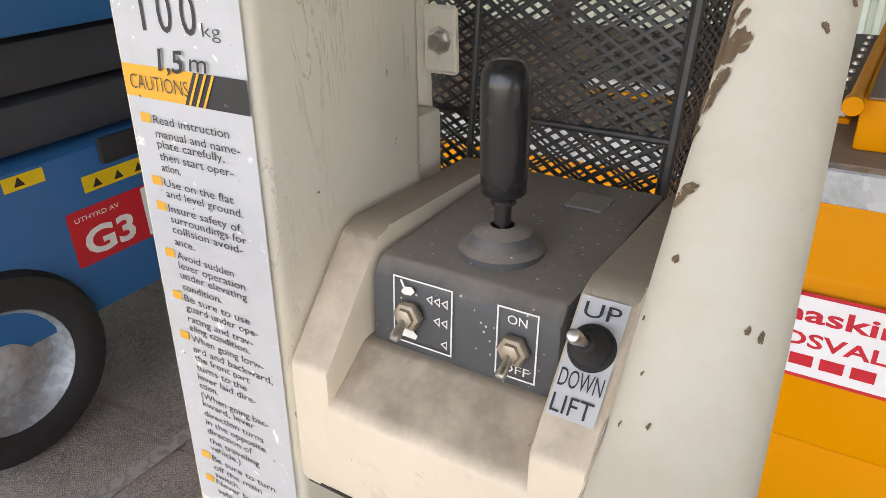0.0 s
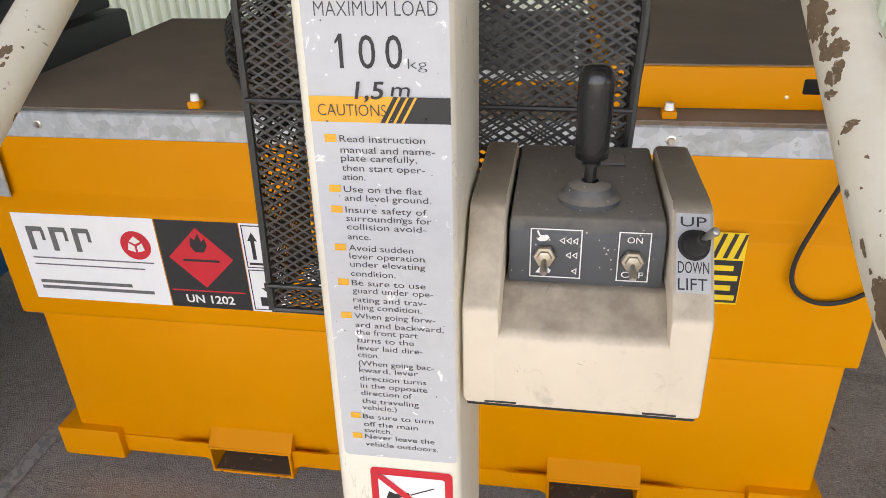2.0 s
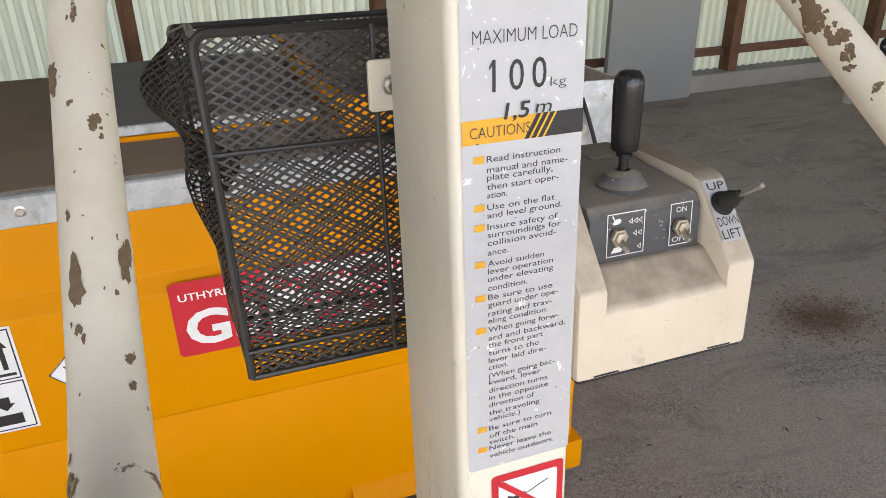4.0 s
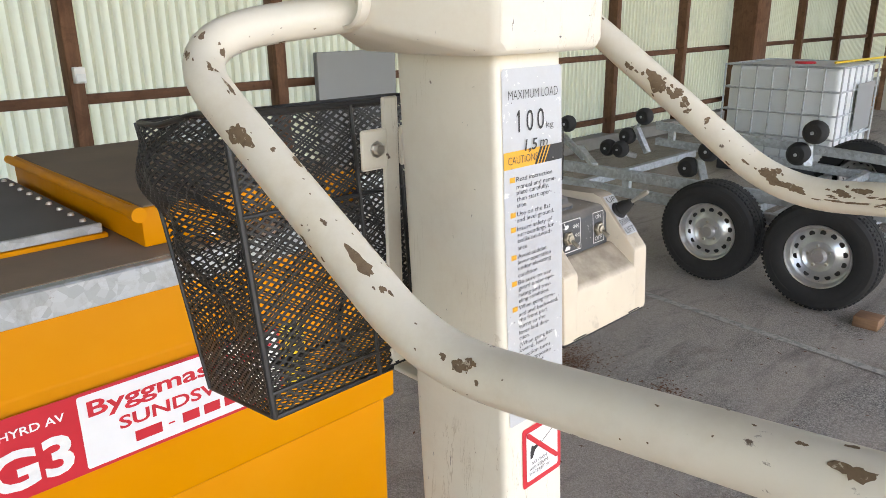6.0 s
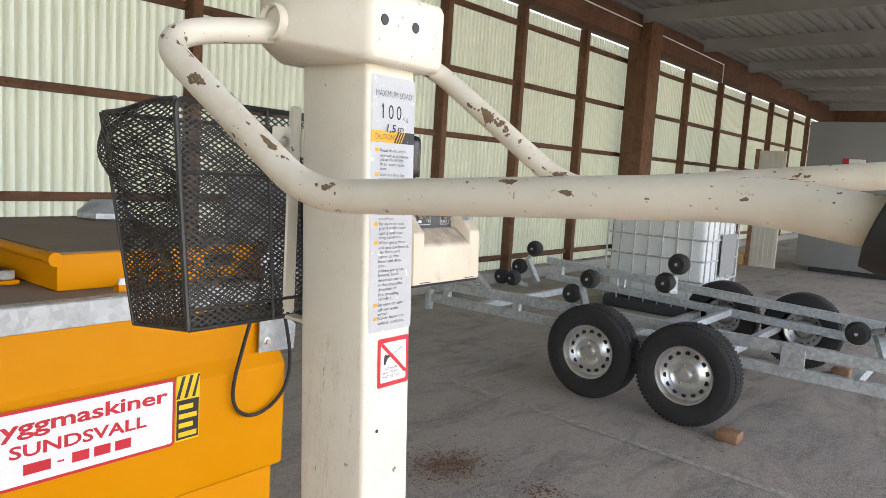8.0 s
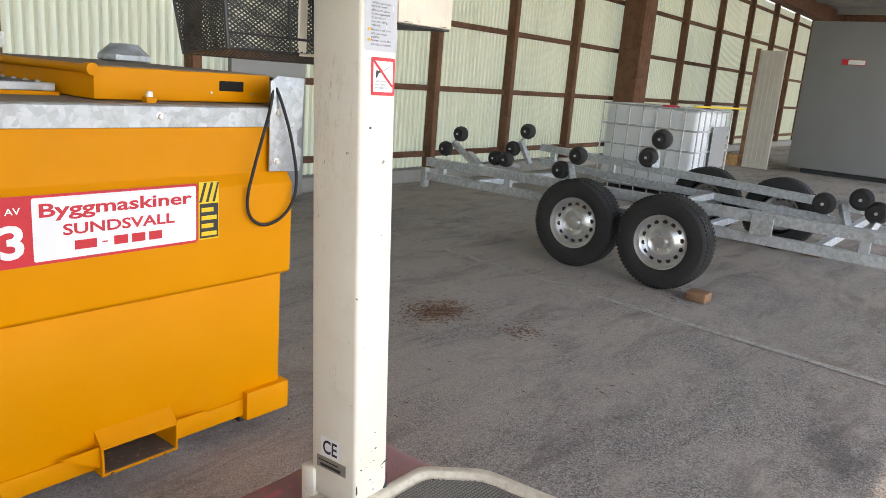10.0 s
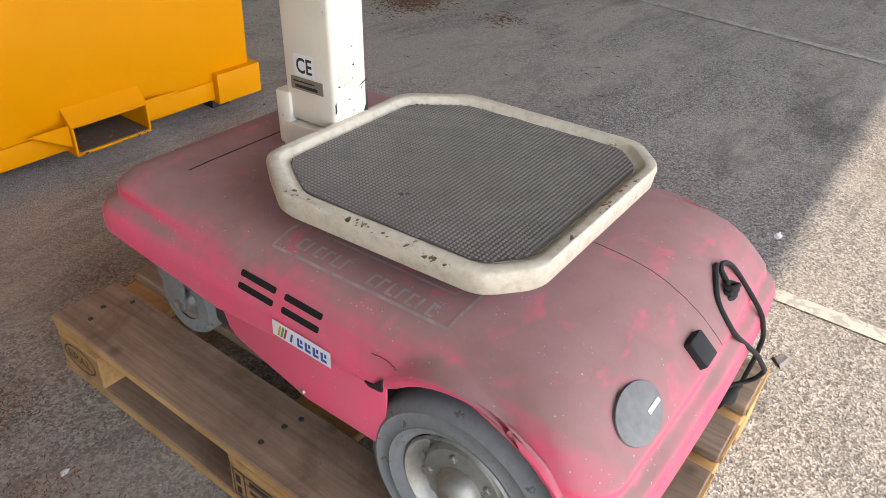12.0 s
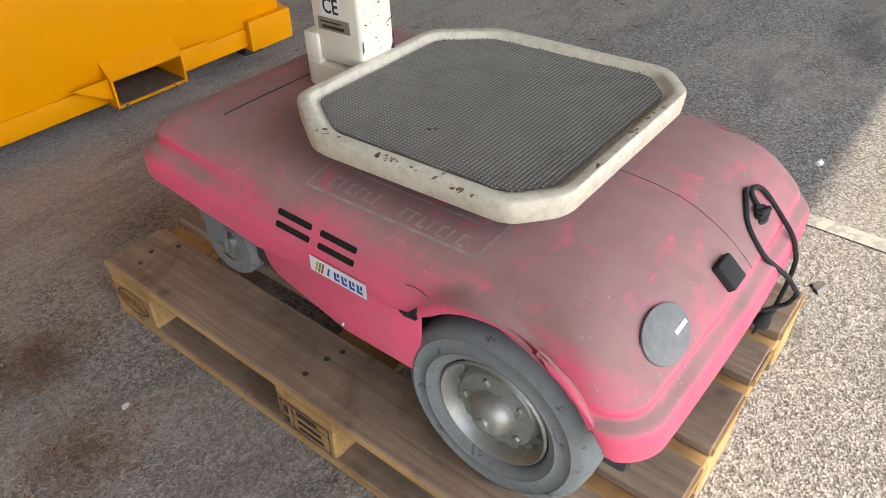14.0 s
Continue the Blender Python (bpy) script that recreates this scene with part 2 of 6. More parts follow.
def make_pink():
    m = Mat("faded_pink_plastic", 0.5)
    tone = m.mix(m.noise(5, 6, 0.65), (0.83, 0.068, 0.160), (0.87, 0.14, 0.235))
    soft = m.math("MULTIPLY", m.math("SUBTRACT", m.noise(9, 5, 0.6, dist=0.6), 0.5), 1.0)
    dust = m.band(m.math("ADD", m.up(), soft), 0.22, 0.86)
    rub = m.band(m.noise(1.0, 4, 0.55, stretch=(9, 13, 9), dist=1.4), 0.58, 0.72)
    dust = m.math("MULTIPLY", dust, m.math("SUBTRACT", 1.0, m.math("MULTIPLY", rub, 0.48)))
    brown = m.mix(m.noise(22, 6, 0.65), (0.215, 0.160, 0.142), (0.32, 0.245, 0.22))
    tone = m.mix(m.math("MULTIPLY", dust, 0.86), tone, brown)
    film = m.math("MULTIPLY", m.band(m.noise(11, 6, 0.65), 0.40, 0.75), 0.26)
    tone = m.mix(film, tone, (0.38, 0.23, 0.21))
    dots = m.voronoi(120)
    near = m.n("ShaderNodeMapRange")
    near.inputs["From Min"].default_value, near.inputs["From Max"].default_value = 0.13, 0.09
    m.link(dots, near.inputs["Value"])
    pick = m.band(m.noise(24, 2, 0.5), 0.54, 0.60)
    tone = m.mix(m.math("MULTIPLY", m.math("MULTIPLY", near.outputs[0], pick), 0.8), tone, (0.62, 0.50, 0.47))
    specks = m.band(m.noise(150, 2, 0.5), 0.74, 0.78)
    tone = m.mix(specks, tone, (0.5, 0.38, 0.36))
    m.colour(tone)
    m.roughness(dust, 0.42, 0.85)
    m.bump(m.noise(260, 3), 0.12, 0.0006)
    return m.m


def make_dusty(name, base, dust, amount=0.85, lo=0.45, hi=0.95, rough=0.5, specks=None):
    """Moulded plastic with settled dust on the faces that look upward."""
    m = Mat(name, rough)
    tone = m.mix(m.noise(18, 5), tuple(c * 0.85 for c in base), tuple(c * 1.12 for c in base))
    scuff = m.band(m.noise(60, 6, 0.7, dist=0.5), 0.60, 0.72)
    tone = m.mix(m.math("MULTIPLY", scuff, 0.3), tone, dust)
    soft = m.math("MULTIPLY", m.math("SUBTRACT", m.noise(55, 5, 0.65), 0.5), 0.7)
    fall = m.math("MULTIPLY", m.band(m.math("ADD", m.up(), soft), lo, hi), amount)
    tone = m.mix(fall, tone, m.mix(m.noise(140, 4, 0.7), tuple(c * 0.8 for c in dust), tuple(c * 1.15 for c in dust)))
    dark = m.band(m.noise(75, 7, 0.7, dist=0.6), 0.66, 0.70)
    tone = m.mix(m.math("MULTIPLY", dark, 0.6), tone, tuple(c * 0.35 for c in dust))
    if specks:
        v = m.voronoi(260)
        near = m.n("ShaderNodeMapRange")
        near.inputs["From Min"].default_value, near.inputs["From Max"].default_value = 0.17, 0.12
        m.link(v, near.inputs["Value"])
        pick = m.band(m.noise(170, 2, 0.5), 0.52, 0.56)
        tone = m.mix(m.math("MULTIPLY", m.math("MULTIPLY", near.outputs[0], pick), 0.8), tone, specks)
    m.colour(tone)
    m.roughness(fall, rough, 0.9)
    m.bump(m.noise(420, 3), 0.2, 0.0005)
    return m.m


def make_wood(name, dark, light, end=(30, 2.2, 30), bump=0.4):
    m = Mat(name, 0.8, 0, 0.3)
    info = m.t.nodes.new("ShaderNodeObjectInfo")
    grain = m.noise(1.0, 6, 0.7, stretch=end, dist=0.8)
    tone = m.mix(m.band(grain, 0.3, 0.7), dark, light)
    grey = m.band(m.noise(1.0, 6, 0.7, stretch=tuple(max(3.0, e * 0.2) for e in end)), 0.42, 0.70)
    tone = m.mix(m.math("MULTIPLY", grey, 0.6), tone, tuple(c * 0.55 for c in dark))
    tone = m.mix(m.math("MULTIPLY", info.outputs["Random"], 0.35), tone, tuple(c * 0.7 for c in light))
    stain = m.band(m.noise(5.5, 6, 0.65, dist=0.8), 0.50, 0.62)
    tone = m.mix(m.math("MULTIPLY", stain, 0.45), tone, (dark[0] * 0.62, dark[1] * 0.52, dark[2] * 0.46))
    knots = m.band(m.voronoi(9.0), 0.16, 0.05)
    tone = m.mix(m.math("MULTIPLY", knots, 0.5), tone, tuple(c * 0.4 for c in dark))
    m.colour(tone)
    m.bump(grain, bump, 0.0015)
    return m.m


def make_galv(name="galvanised_steel", base=(0.50, 0.535, 0.56), rough=0.42):
    m = Mat(name, rough, 0.45)
    v = m.n("ShaderNodeTexVoronoi", Scale=45.0)
    m.link(m.co, v.inputs["Vector"])
    sep = m.t.nodes.new("ShaderNodeSeparateColor")
    m.link(v.outputs["Color"], sep.inputs[0])
    tone = m.mix(sep.outputs[0], tuple(c * 0.80 for c in base), tuple(c * 1.10 for c in base))
    tone = m.mix(m.math("MULTIPLY", m.band(m.noise(9, 7, 0.75, dist=0.8), 0.48, 0.66), 0.55), tone, (0.28, 0.28, 0.27))
    tone = m.mix(m.math("MULTIPLY", m.band(m.noise(30, 5, 0.7), 0.64, 0.70), 0.6), tone, (0.20, 0.14, 0.09))
    m.colour(tone)
    m.roughness(m.noise(14, 5), rough - 0.1, rough + 0.22)
    m.bump(m.noise(80, 4), 0.1, 0.0006)
    return m.m


def make_sheet():
    """Translucent corrugated plastic that daylight shines through."""
    m = Mat("translucent_sheet", 0.5, 0, 0.3)
    tone = m.mix(m.noise(1.2, 5, 0.6, stretch=(3, 3, 0.5)), (0.63, 0.61, 0.43), (0.775, 0.76, 0.60))
    dirt = m.band(m.noise(3, 6, 0.7, stretch=(6, 6, 0.6)), 0.5, 0.75)
    tone = m.mix(m.math("MULTIPLY", dirt, 0.3), tone, (0.50, 0.46, 0.34))
    m.colour(tone)
    tr = m.t.nodes.new("ShaderNodeBsdfTranslucent")
    m.link(tone, tr.inputs[0])
    mx = m.t.nodes.new("ShaderNodeMixShader")
    mx.inputs[0].default_value = 0.62
    out = m.t.nodes["Material Output"]
    m.link(m.b.outputs[0], mx.inputs[1])
    m.link(tr.outputs[0], mx.inputs[2])
    m.link(mx.outputs[0], out.inputs[0])
    return m.m


CREAM = worn("cream_paint", (0.80, 0.752, 0.640), (0.16, 0.12, 0.085), 0.685, 0.42, 4, dirt=(0.66, 0.590, 0.475), fine=45, cracks=True)
RAIL = worn("scuffed_cream_paint", (0.80, 0.752, 0.640), (0.14, 0.10, 0.07), 0.65, 0.42, 4, dirt=(0.60, 0.52, 0.38), fine=38)
CHIP = worn("bare_primer", (0.20, 0.135, 0.08), (0.45, 0.38, 0.28), 0.60, 0.75, 60, dirt=(0.075, 0.045, 0.03), fine=220)
PLASTIC_CREAM = make_dusty("dusty_cream_plastic", (0.70, 0.615, 0.49), (0.27, 0.222, 0.175), 0.85, 0.40, 0.92, 0.5)
DARK_BOX = make_dusty("dark_grey_plastic", (0.074, 0.080, 0.086), (0.265, 0.235, 0.202), 0.88, 0.45, 0.92, 0.5, (0.6, 0.59, 0.56))
GRIP = plain("glossy_black_plastic", (0.014, 0.014, 0.016), 0.22, 0, 40, 0.3)
FOAM = worn("dirty_grey_foam_grip", (0.42, 0.40, 0.385), (0.16, 0.14, 0.13), 0.64, 0.75, 16, dirt=(0.40, 0.27, 0.25), fine=60, bump=0.4)
BLACK = plain("black_plastic", (0.018, 0.018, 0.02), 0.4, 0, 40, 0.3)
MESH_BLACK = plain("black_coated_wire", (0.030, 0.030, 0.030), 0.42, 0, 60, 0.3)
RUBBER = plain("black_rubber", (0.022, 0.022, 0.023), 0.8, 0, 30, 0.35, 0.3)
GREY_RUBBER = worn("dusty_grey_rubber", (0.20, 0.215, 0.225), (0.10, 0.095, 0.09), 0.60, 0.8, 14, dirt=(0.13, 0.12, 0.105), fine=34, bump=0.4)
STEEL = plain("bright_steel", (0.62, 0.60, 0.56), 0.32, 1.0, 60, 0.15)
RIM_DULL = worn("dull_aluminium", (0.42, 0.42, 0.39), (0.20, 0.18, 0.15), 0.66, 0.45, 18, dirt=(0.26, 0.24, 0.20), metal=0.7, fine=70)
RIM = plain("silver_rim_paint", (0.68, 0.69, 0.70), 0.30, 0.85, 25, 0.2)
STICKER = worn("scratched_silver_sticker", (0.53, 0.545, 0.565), (0.80, 0.80, 0.78), 0.64, 0.5, 9, dirt=(0.45, 0.46, 0.47), fine=75)
WHITE = plain("white_vinyl", (0.80, 0.80, 0.80), 0.45, 0, 12, 0.06)
# near-black colour that paints the shade inside slots and openings
OPENING_SHADE = plain("opening_shade_paint", (0.006, 0.006, 0.006), 0.95, 0, 40, 0.2)
BLACK_INK = plain("black_ink", (0.022, 0.022, 0.024), 0.5, 0, 60, 0.3)
GREY_INK = plain("worn_grey_ink", (0.13, 0.13, 0.13), 0.6, 0, 90, 0.5)
TEXT_INK = plain("dark_grey_ink", (0.05, 0.05, 0.052), 0.6, 0, 90, 0.4)
ORANGE = worn("orange_ink", (0.80, 0.40, 0.035), (0.70, 0.66, 0.55), 0.70, 0.5, 9, fine=90)
WHITE_INK = plain("white_ink", (0.78, 0.78, 0.76), 0.6, 0, 60, 0.15)
RED_INK = plain("red_vinyl", (0.60, 0.022, 0.035), 0.45, 0, 20, 0.12)
YELLOW_INK = plain("yellow_vinyl", (0.80, 0.55, 0.02), 0.5, 0, 20, 0.1)
BLUE_INK = plain("blue_ink", (0.02, 0.08, 0.35), 0.5, 0, 20, 0.1)
GREEN_INK = plain("green_ink", (0.05, 0.35, 0.12), 0.5, 0, 20, 0.1)
PLATE_RUST = worn("scraped_rusty_steel", (0.10, 0.075, 0.055), (0.25, 0.15, 0.08), 0.60, 0.7, 12, dirt=(0.06, 0.045, 0.035), fine=40)
PLATE_METAL = plain("dull_name_plate", (0.33, 0.31, 0.27), 0.5, 0.5, 60, 0.3)
YELLOW = worn("yellow_tank_paint", (0.72, 0.266, 0.001), (0.42, 0.20, 0.02), 0.72, 0.5, 1.5, dirt=(0.70, 0.275, 0.006), fine=16, bump=0.08)
YELLOW.node_tree.nodes["Principled BSDF"].inputs["Specular IOR Level"].default_value = 0.15
DUST_TOP = plain("brown_dusty_steel", (0.21, 0.155, 0.11), 0.85, 0, 6, 0.3, 0.3, 0.001)
GREY_PLATE = plain("dark_grey_plate", (0.16, 0.16, 0.16), 0.75, 0.2, 8, 0.25)
GALV = make_galv()
GALV_DULL = make_galv("weathered_galvanised_steel", (0.50, 0.54, 0.565), 0.5)
BLUE = worn("blue_machine_paint", (0.015, 0.13, 0.33), (0.05, 0.09, 0.15), 0.72, 0.4, 2, dirt=(0.03, 0.12, 0.26), fine=20)
DARK_STEEL = plain("dark_painted_steel", (0.045, 0.05, 0.06), 0.6, 0.1, 8, 0.3)
PINK = make_pink()
ASPHALT = make_asphalt()
WOOD_OLD = make_wood("weathered_pallet_wood", (0.195, 0.135, 0.096), (0.47, 0.335, 0.235), (46, 2.0, 46), 0.6)
WOOD_NEW = make_wood("fresh_cut_pine", (0.38, 0.21, 0.085), (0.64, 0.40, 0.18), (40, 2.4, 40))
WOOD_DULL = make_wood("dull_brown_offcut", (0.20, 0.11, 0.065), (0.34, 0.20, 0.12))
WOOD_BROWN = make_wood("brown_stained_timber", (0.115, 0.056, 0.034), (0.23, 0.118, 0.068), (24, 24, 1.2))
WOOD_BEAM = make_wood("brown_stained_beam", (0.105, 0.050, 0.031), (0.20, 0.100, 0.058), (1.2, 24, 24))
SHEET = make_sheet()
ROOF = plain("grey_roof_sheet", (0.30, 0.29, 0.27), 0.6, 0.2, 3, 0.2)
CONCRETE = plain("concrete", (0.27, 0.26, 0.24), 0.9, 0, 6, 0.25, 0.4, 0.003)
LINE = worn("worn_road_paint", (0.40, 0.38, 0.35), (0.26, 0.265, 0.245), 0.50, 0.85, 3, fine=30)
IBC_WHITE = plain("milky_plastic", (0.74, 0.77, 0.78), 0.45, 0, 4, 0.06)
GREY_DOOR = plain("grey_steel_cladding", (0.25, 0.255, 0.26), 0.6, 0.1, 2, 0.12)
PANEL_PALE = plain("pale_insulation_panel", (0.55, 0.53, 0.47), 0.7, 0, 4, 0.12)
LEAF = plain("dry_leaf_litter", (0.155, 0.080, 0.046), 0.9, 0, 60, 0.6)
MAT_RUBBER = worn("grey_ribbed_rubber", (0.27, 0.25, 0.22), (0.06, 0.055, 0.05), 0.66, 0.85, 6, dirt=(0.13, 0.12, 0.105), fine=20)
MAT_BASE = plain("dark_rubber_base", (0.125, 0.115, 0.10), 0.9, 0, 10, 0.3)

# ---- the setting ----
bm = B()
bmesh.ops.create_grid(bm, x_segments=8, y_segments=8, size=150)
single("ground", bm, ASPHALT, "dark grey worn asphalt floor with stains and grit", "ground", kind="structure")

WALL_Y = 5.5
COLS = [-7.65, -5.95, -4.25, -2.55, -0.85, 0.9, 2.55, 4.25, 5.97, 7.65, 9.47, 11.3, 13.95, 16.0, 18.1, 20.2, 22.3, 24.4, 26.5]
wall = thing("wall_north", "long shed wall of pale green translucent corrugated sheet on brown timber", "wall", (0, WALL_Y, 0), kind="structure")


def corrugated(x0, x1, z0, z1, y, pitch=0.084, amp=0.018):
    """A sheet with flat ribs and steep flanks."""
    bm = B()
    xs = []
    k = math.floor(x0 / pitch)
    while k * pitch < x1:
        for f, d in ((0.0, -1), (0.36, -1), (0.48, 1), (0.88, 1)):
            x = (k + f) * pitch
            if x0 <= x <= x1:
                xs.append((x, d))
        k += 1
    rows = [[bm.verts.new((x, y + amp * d, z)) for x, d in xs] for z in (z0, z1)]
    for i in range(len(xs) - 1):
        bm.faces.new((rows[0][i], rows[0][i + 1], rows[1][i + 1], rows[1][i]))
    return bm


for x0, x1 in zip(COLS, COLS[1:]):
    part("panel", corrugated(x0, x1, 0.16, 3.85, WALL_Y + 0.06), SHEET, wall)
for x in COLS:
    w = 0.05 if x != 11.3 else 0.06
    part("post", box(B(), (x - w, WALL_Y - 0.10, 0.05), (x + w, WALL_Y + 0.035, 3.86), 0.006), WOOD_BROWN, wall)
for z in (0.33, 1.16, 1.98, 2.80, 3.62):
    part("rail", box(B(), (-8, WALL_Y - 0.012, z - 0.035), (27, WALL_Y + 0.046, z + 0.035), 0.004), WOOD_BEAM, wall)
part("wide_post", box(B(), (10.9, WALL_Y - 0.50, 0.0), (11.38, WALL_Y - 0.103, 4.21), 0.01), WOOD_BROWN, wall)
part("kerb", box(B(), (-8, WALL_Y - 0.14, 0.0), (27, WALL_Y + 0.12, 0.16), 0.01), CONCRETE, wall, "grey concrete footing")
part("top_beam", box(B(), (-8, WALL_Y - 0.30, 3.87), (27, WALL_Y + 0.06, 4.35), 0.01), WOOD_BEAM, wall, "dark brown timber beam")
# unseen end wall, made translucent so daylight reaches the lift's left side
west = corrugated(-3.6, 5.5, 0.0, 4.44, 0.0)
bmesh.ops.transform(west, matrix=Matrix.Translation((-8.1, 0, 0)) @ pose(0, 0, 0, 0, 0, 90), verts=west.verts)
single("unseen_wall_west", west, SHEET, "unseen translucent corrugated end wall added to let daylight in", "wall", kind="structure")
east = box(B(), (27.02, 2.6, 0), (27.2, 5.7, 4.4))
box(east, (27.02, -3.6, 3.3), (27.2, 2.6, 4.4))
single("wall_east", east, WOOD_BROWN, "dark brown timber end wall of the shed", "wall", kind="structure")

EAVE = -3.95
bm = B()
n = int((WALL_Y + 0.3 - EAVE) / 0.2)
for k in range(n):
    y0 = EAVE + k * 0.2
    box(bm, (-8.4, y0, 4.46), (27.4, y0 + 0.12, 4.50))
    box(bm, (-8.4, y0 + 0.12, 4.485), (27.4, y0 + 0.2, 4.53))
for x in range(-7, 28, 3):
    box(bm, (x - 0.06, EAVE + 0.1, 4.22), (x + 0.06, WALL_Y - 0.3, 4.46), 0.0)
single("ceiling", bm, ROOF, "grey ribbed sheet roof on dark rafters", "ceiling", kind="structure")
bm = box(B(), (-8.4, EAVE, 4.28), (27.4, EAVE + 0.05, 4.56), 0.004)
single("trim", bm, WOOD_BEAM, "brown timber fascia board at the eave", "trim", kind="structure")

# painted lines, worn thin
for x0, y0, x1, y1 in ((2.52, -2.8, 3.33, 4.95), (0.465, -4.5, 0.465, -0.2), (-2.015, -1.0, -2.015, 4.9)):
    bm = B()
    bm.faces.new([bm.verts.new(p) for p in ((x0 - 0.028, y0, 0.004), (x0 + 0.028, y0, 0.004), (x1 + 0.028, y1, 0.004), (x1 - 0.028, y1, 0.004))])
    single("road_marking", bm, LINE, "worn white painted line on the asphalt", "road marking", "bay lines")


# ---- pallet ----
def make_pallet():
    p = thing("euro_pallet", "weathered wooden euro pallet carrying the lift", "pallet", (-0.422, 0.13, 0))
    x0, y0, y1 = -0.822, -0.470, 0.730

    def board(name, lo, hi, mat=WOOD_OLD, lab=""):
        t = B()
        box(t, lo, hi, 0.003, 1)
        return part(name, t, mat, p, lab)

    xs = [(0, 0.145), (0.188, 0.288), (0.3275, 0.4725), (0.512, 0.612), (0.655, 0.800)]
    for a, b in xs:
        board("deck_board", (x0 + a, y0 + random.uniform(0, 0.006), 0.1225), (x0 + b, y1 - random.uniform(0, 0.005), 0.144))
        cap = box(B(), (x0 + a + 0.003, y0 - 0.0012, 0.1250), (x0 + b - 0.003, y0 + 0.003, 0.1415))
        part("board_end", cap, WOOD_NEW, p, "pale sawn end grain")
    edge = box(B(), (x0 - 0.0012, y0 + 0.004, 0.1255), (x0 + 0.002, y1 - 0.004, 0.1405))
    part("board_edge", edge, WOOD_NEW, p, "pale scraped edge of the board")
    edge = box(B(), (x0 - 0.0012, y0 + 0.004, 0.0035), (x0 + 0.002, y1 - 0.004, 0.0195))
    part("board_edge", edge, WOOD_NEW, p, "pale scraped edge of the board")
    for a, b in ((y0 + 0.002, y0 + 0.145), (0.0575, 0.2025), (y1 - 0.145, y1 - 0.002)):
        t = box(B(), (x0 + 0.001, a, 0.1005), (x0 + 0.799, b, 0.122), 0.003, 1)
        part("stringer_board", t, WOOD_NEW, p)
    for a, b in ((0, 0.1), (0.3275, 0.4725), (0.7, 0.8)):
        for c, d in ((y0 + 0.001, y0 + 0.145), (0.0575, 0.2025), (y1 - 0.145, y1 - 0.001)):
            part("block", box(B(), (x0 + a + 0.001, c, 0.0225), (x0 + b - 0.001, d, 0.1), 0.004, 1), WOOD_NEW, p, "pine block with a dark branded mark")
        part("bottom_board", box(B(), (x0 + a, y0 + 0.001, 0.001), (x0 + b, y1 - 0.001, 0.022), 0.003, 1), WOOD_OLD, p)
    for yy in (0.655, 0.13, -0.40):
        for xx in (-0.79, -0.74, -0.70):
            nail = lathe(B(), [(0.0, 0.0006), (0.005, 0.0006), (0.006, -0.001)], pose(xx + random.uniform(-0.01, 0.01), yy + random.uniform(-0.03, 0.03), 0.1445), 8)
            part("nail", nail, BLACK_INK, p)
    # branded marks on the outer blocks
    t = B()
    m = face_x(x0 - 0.0006, 0.657, 0.062)
    for k in range(28):
        a, b = 6.283185 * k / 28, 6.283185 * (k + 1) / 28
        poly(t, m, [(0.055 * math.cos(a), 0.031 * math.sin(a)), (0.055 * math.cos(b), 0.031 * math.sin(b)), (0.050 * math.cos(b), 0.027 * math.sin(b)), (0.050 * math.cos(a), 0.027 * math.sin(a))])
    write(t, "EPAL", m @ Matrix.Translation((0, -0.012, 0)), 0.08, 0.024, "CENTER")
    part("brand_mark", t, BLACK_INK, p)
    t = B()
    m = face_x(x0 - 0.0006, 0.130, 0.062)
    ring_frame(t, m, -0.062, -0.034, 0.062, 0.034, 0.003)
    quad(t, m, -0.034, -0.034, -0.031, 0.034)
    quad(t, m, -0.031, 0.012, 0.062, 0.015)
    for zz, w in ((0.021, 0.05), (-0.002, 0.06), (-0.02, 0.065)):
        quad(t, m, -0.02, zz - 0.005, -0.02 + w, zz + 0.005)
    quad(t, m, -0.055, 0.0, -0.042, 0.022)
    quad(t, m, -0.055, -0.026, -0.042, -0.008)
    part("brand_mark", t, BLACK_INK, p)
    return p


make_pallet()

# ---- the lift ----
CX = -0.449
lift = thing("personal_lift", "small one-person electric lift with cream mast and dusty pink base", "personal lift", (CX, 0.0, 0.144))

RINGS = [(0.0, 0.321, -0.430, 0.544, 0.055), (0.366, 0.324, -0.433, 0.552, 0.06), (0.372, 0.325, -0.433, 0.554, 0.06), (0.402, 0.327, -0.432, 0.557, 0.06), (0.430, 0.327, -0.424, 0.558, 0.06),
         (0.442, 0.3245, -0.414, 0.561, 0.06), (0.455, 0.320, -0.400, 0.552, 0.055), (0.475, 0.311, -0.376, 0.541, 0.045), (0.492, 0.298, -0.352, 0.531, 0.040),
         (0.505, 0.282, -0.325, 0.519, 0.038), (0.514, 0.262, -0.296, 0.503, 0.038), (0.519, 0.238, -0.260, 0.472, 0.055), (0.521, 0.20, -0.220, 0.43, 0.06)]


def side_hw(z):
    for (z0, h0, *_), (z1, h1, *_) in zip(RINGS[1:], RINGS[2:]):
        if z0 <= z <= z1:
            return h0 + (h1 - h0) * (z - z0) / (z1 - z0)
    return 0.2


def ridge(y):
    """The height of the cover's edge along the flank."""
    return 0.385 + (0.235 - y) / 0.34 * 0.040


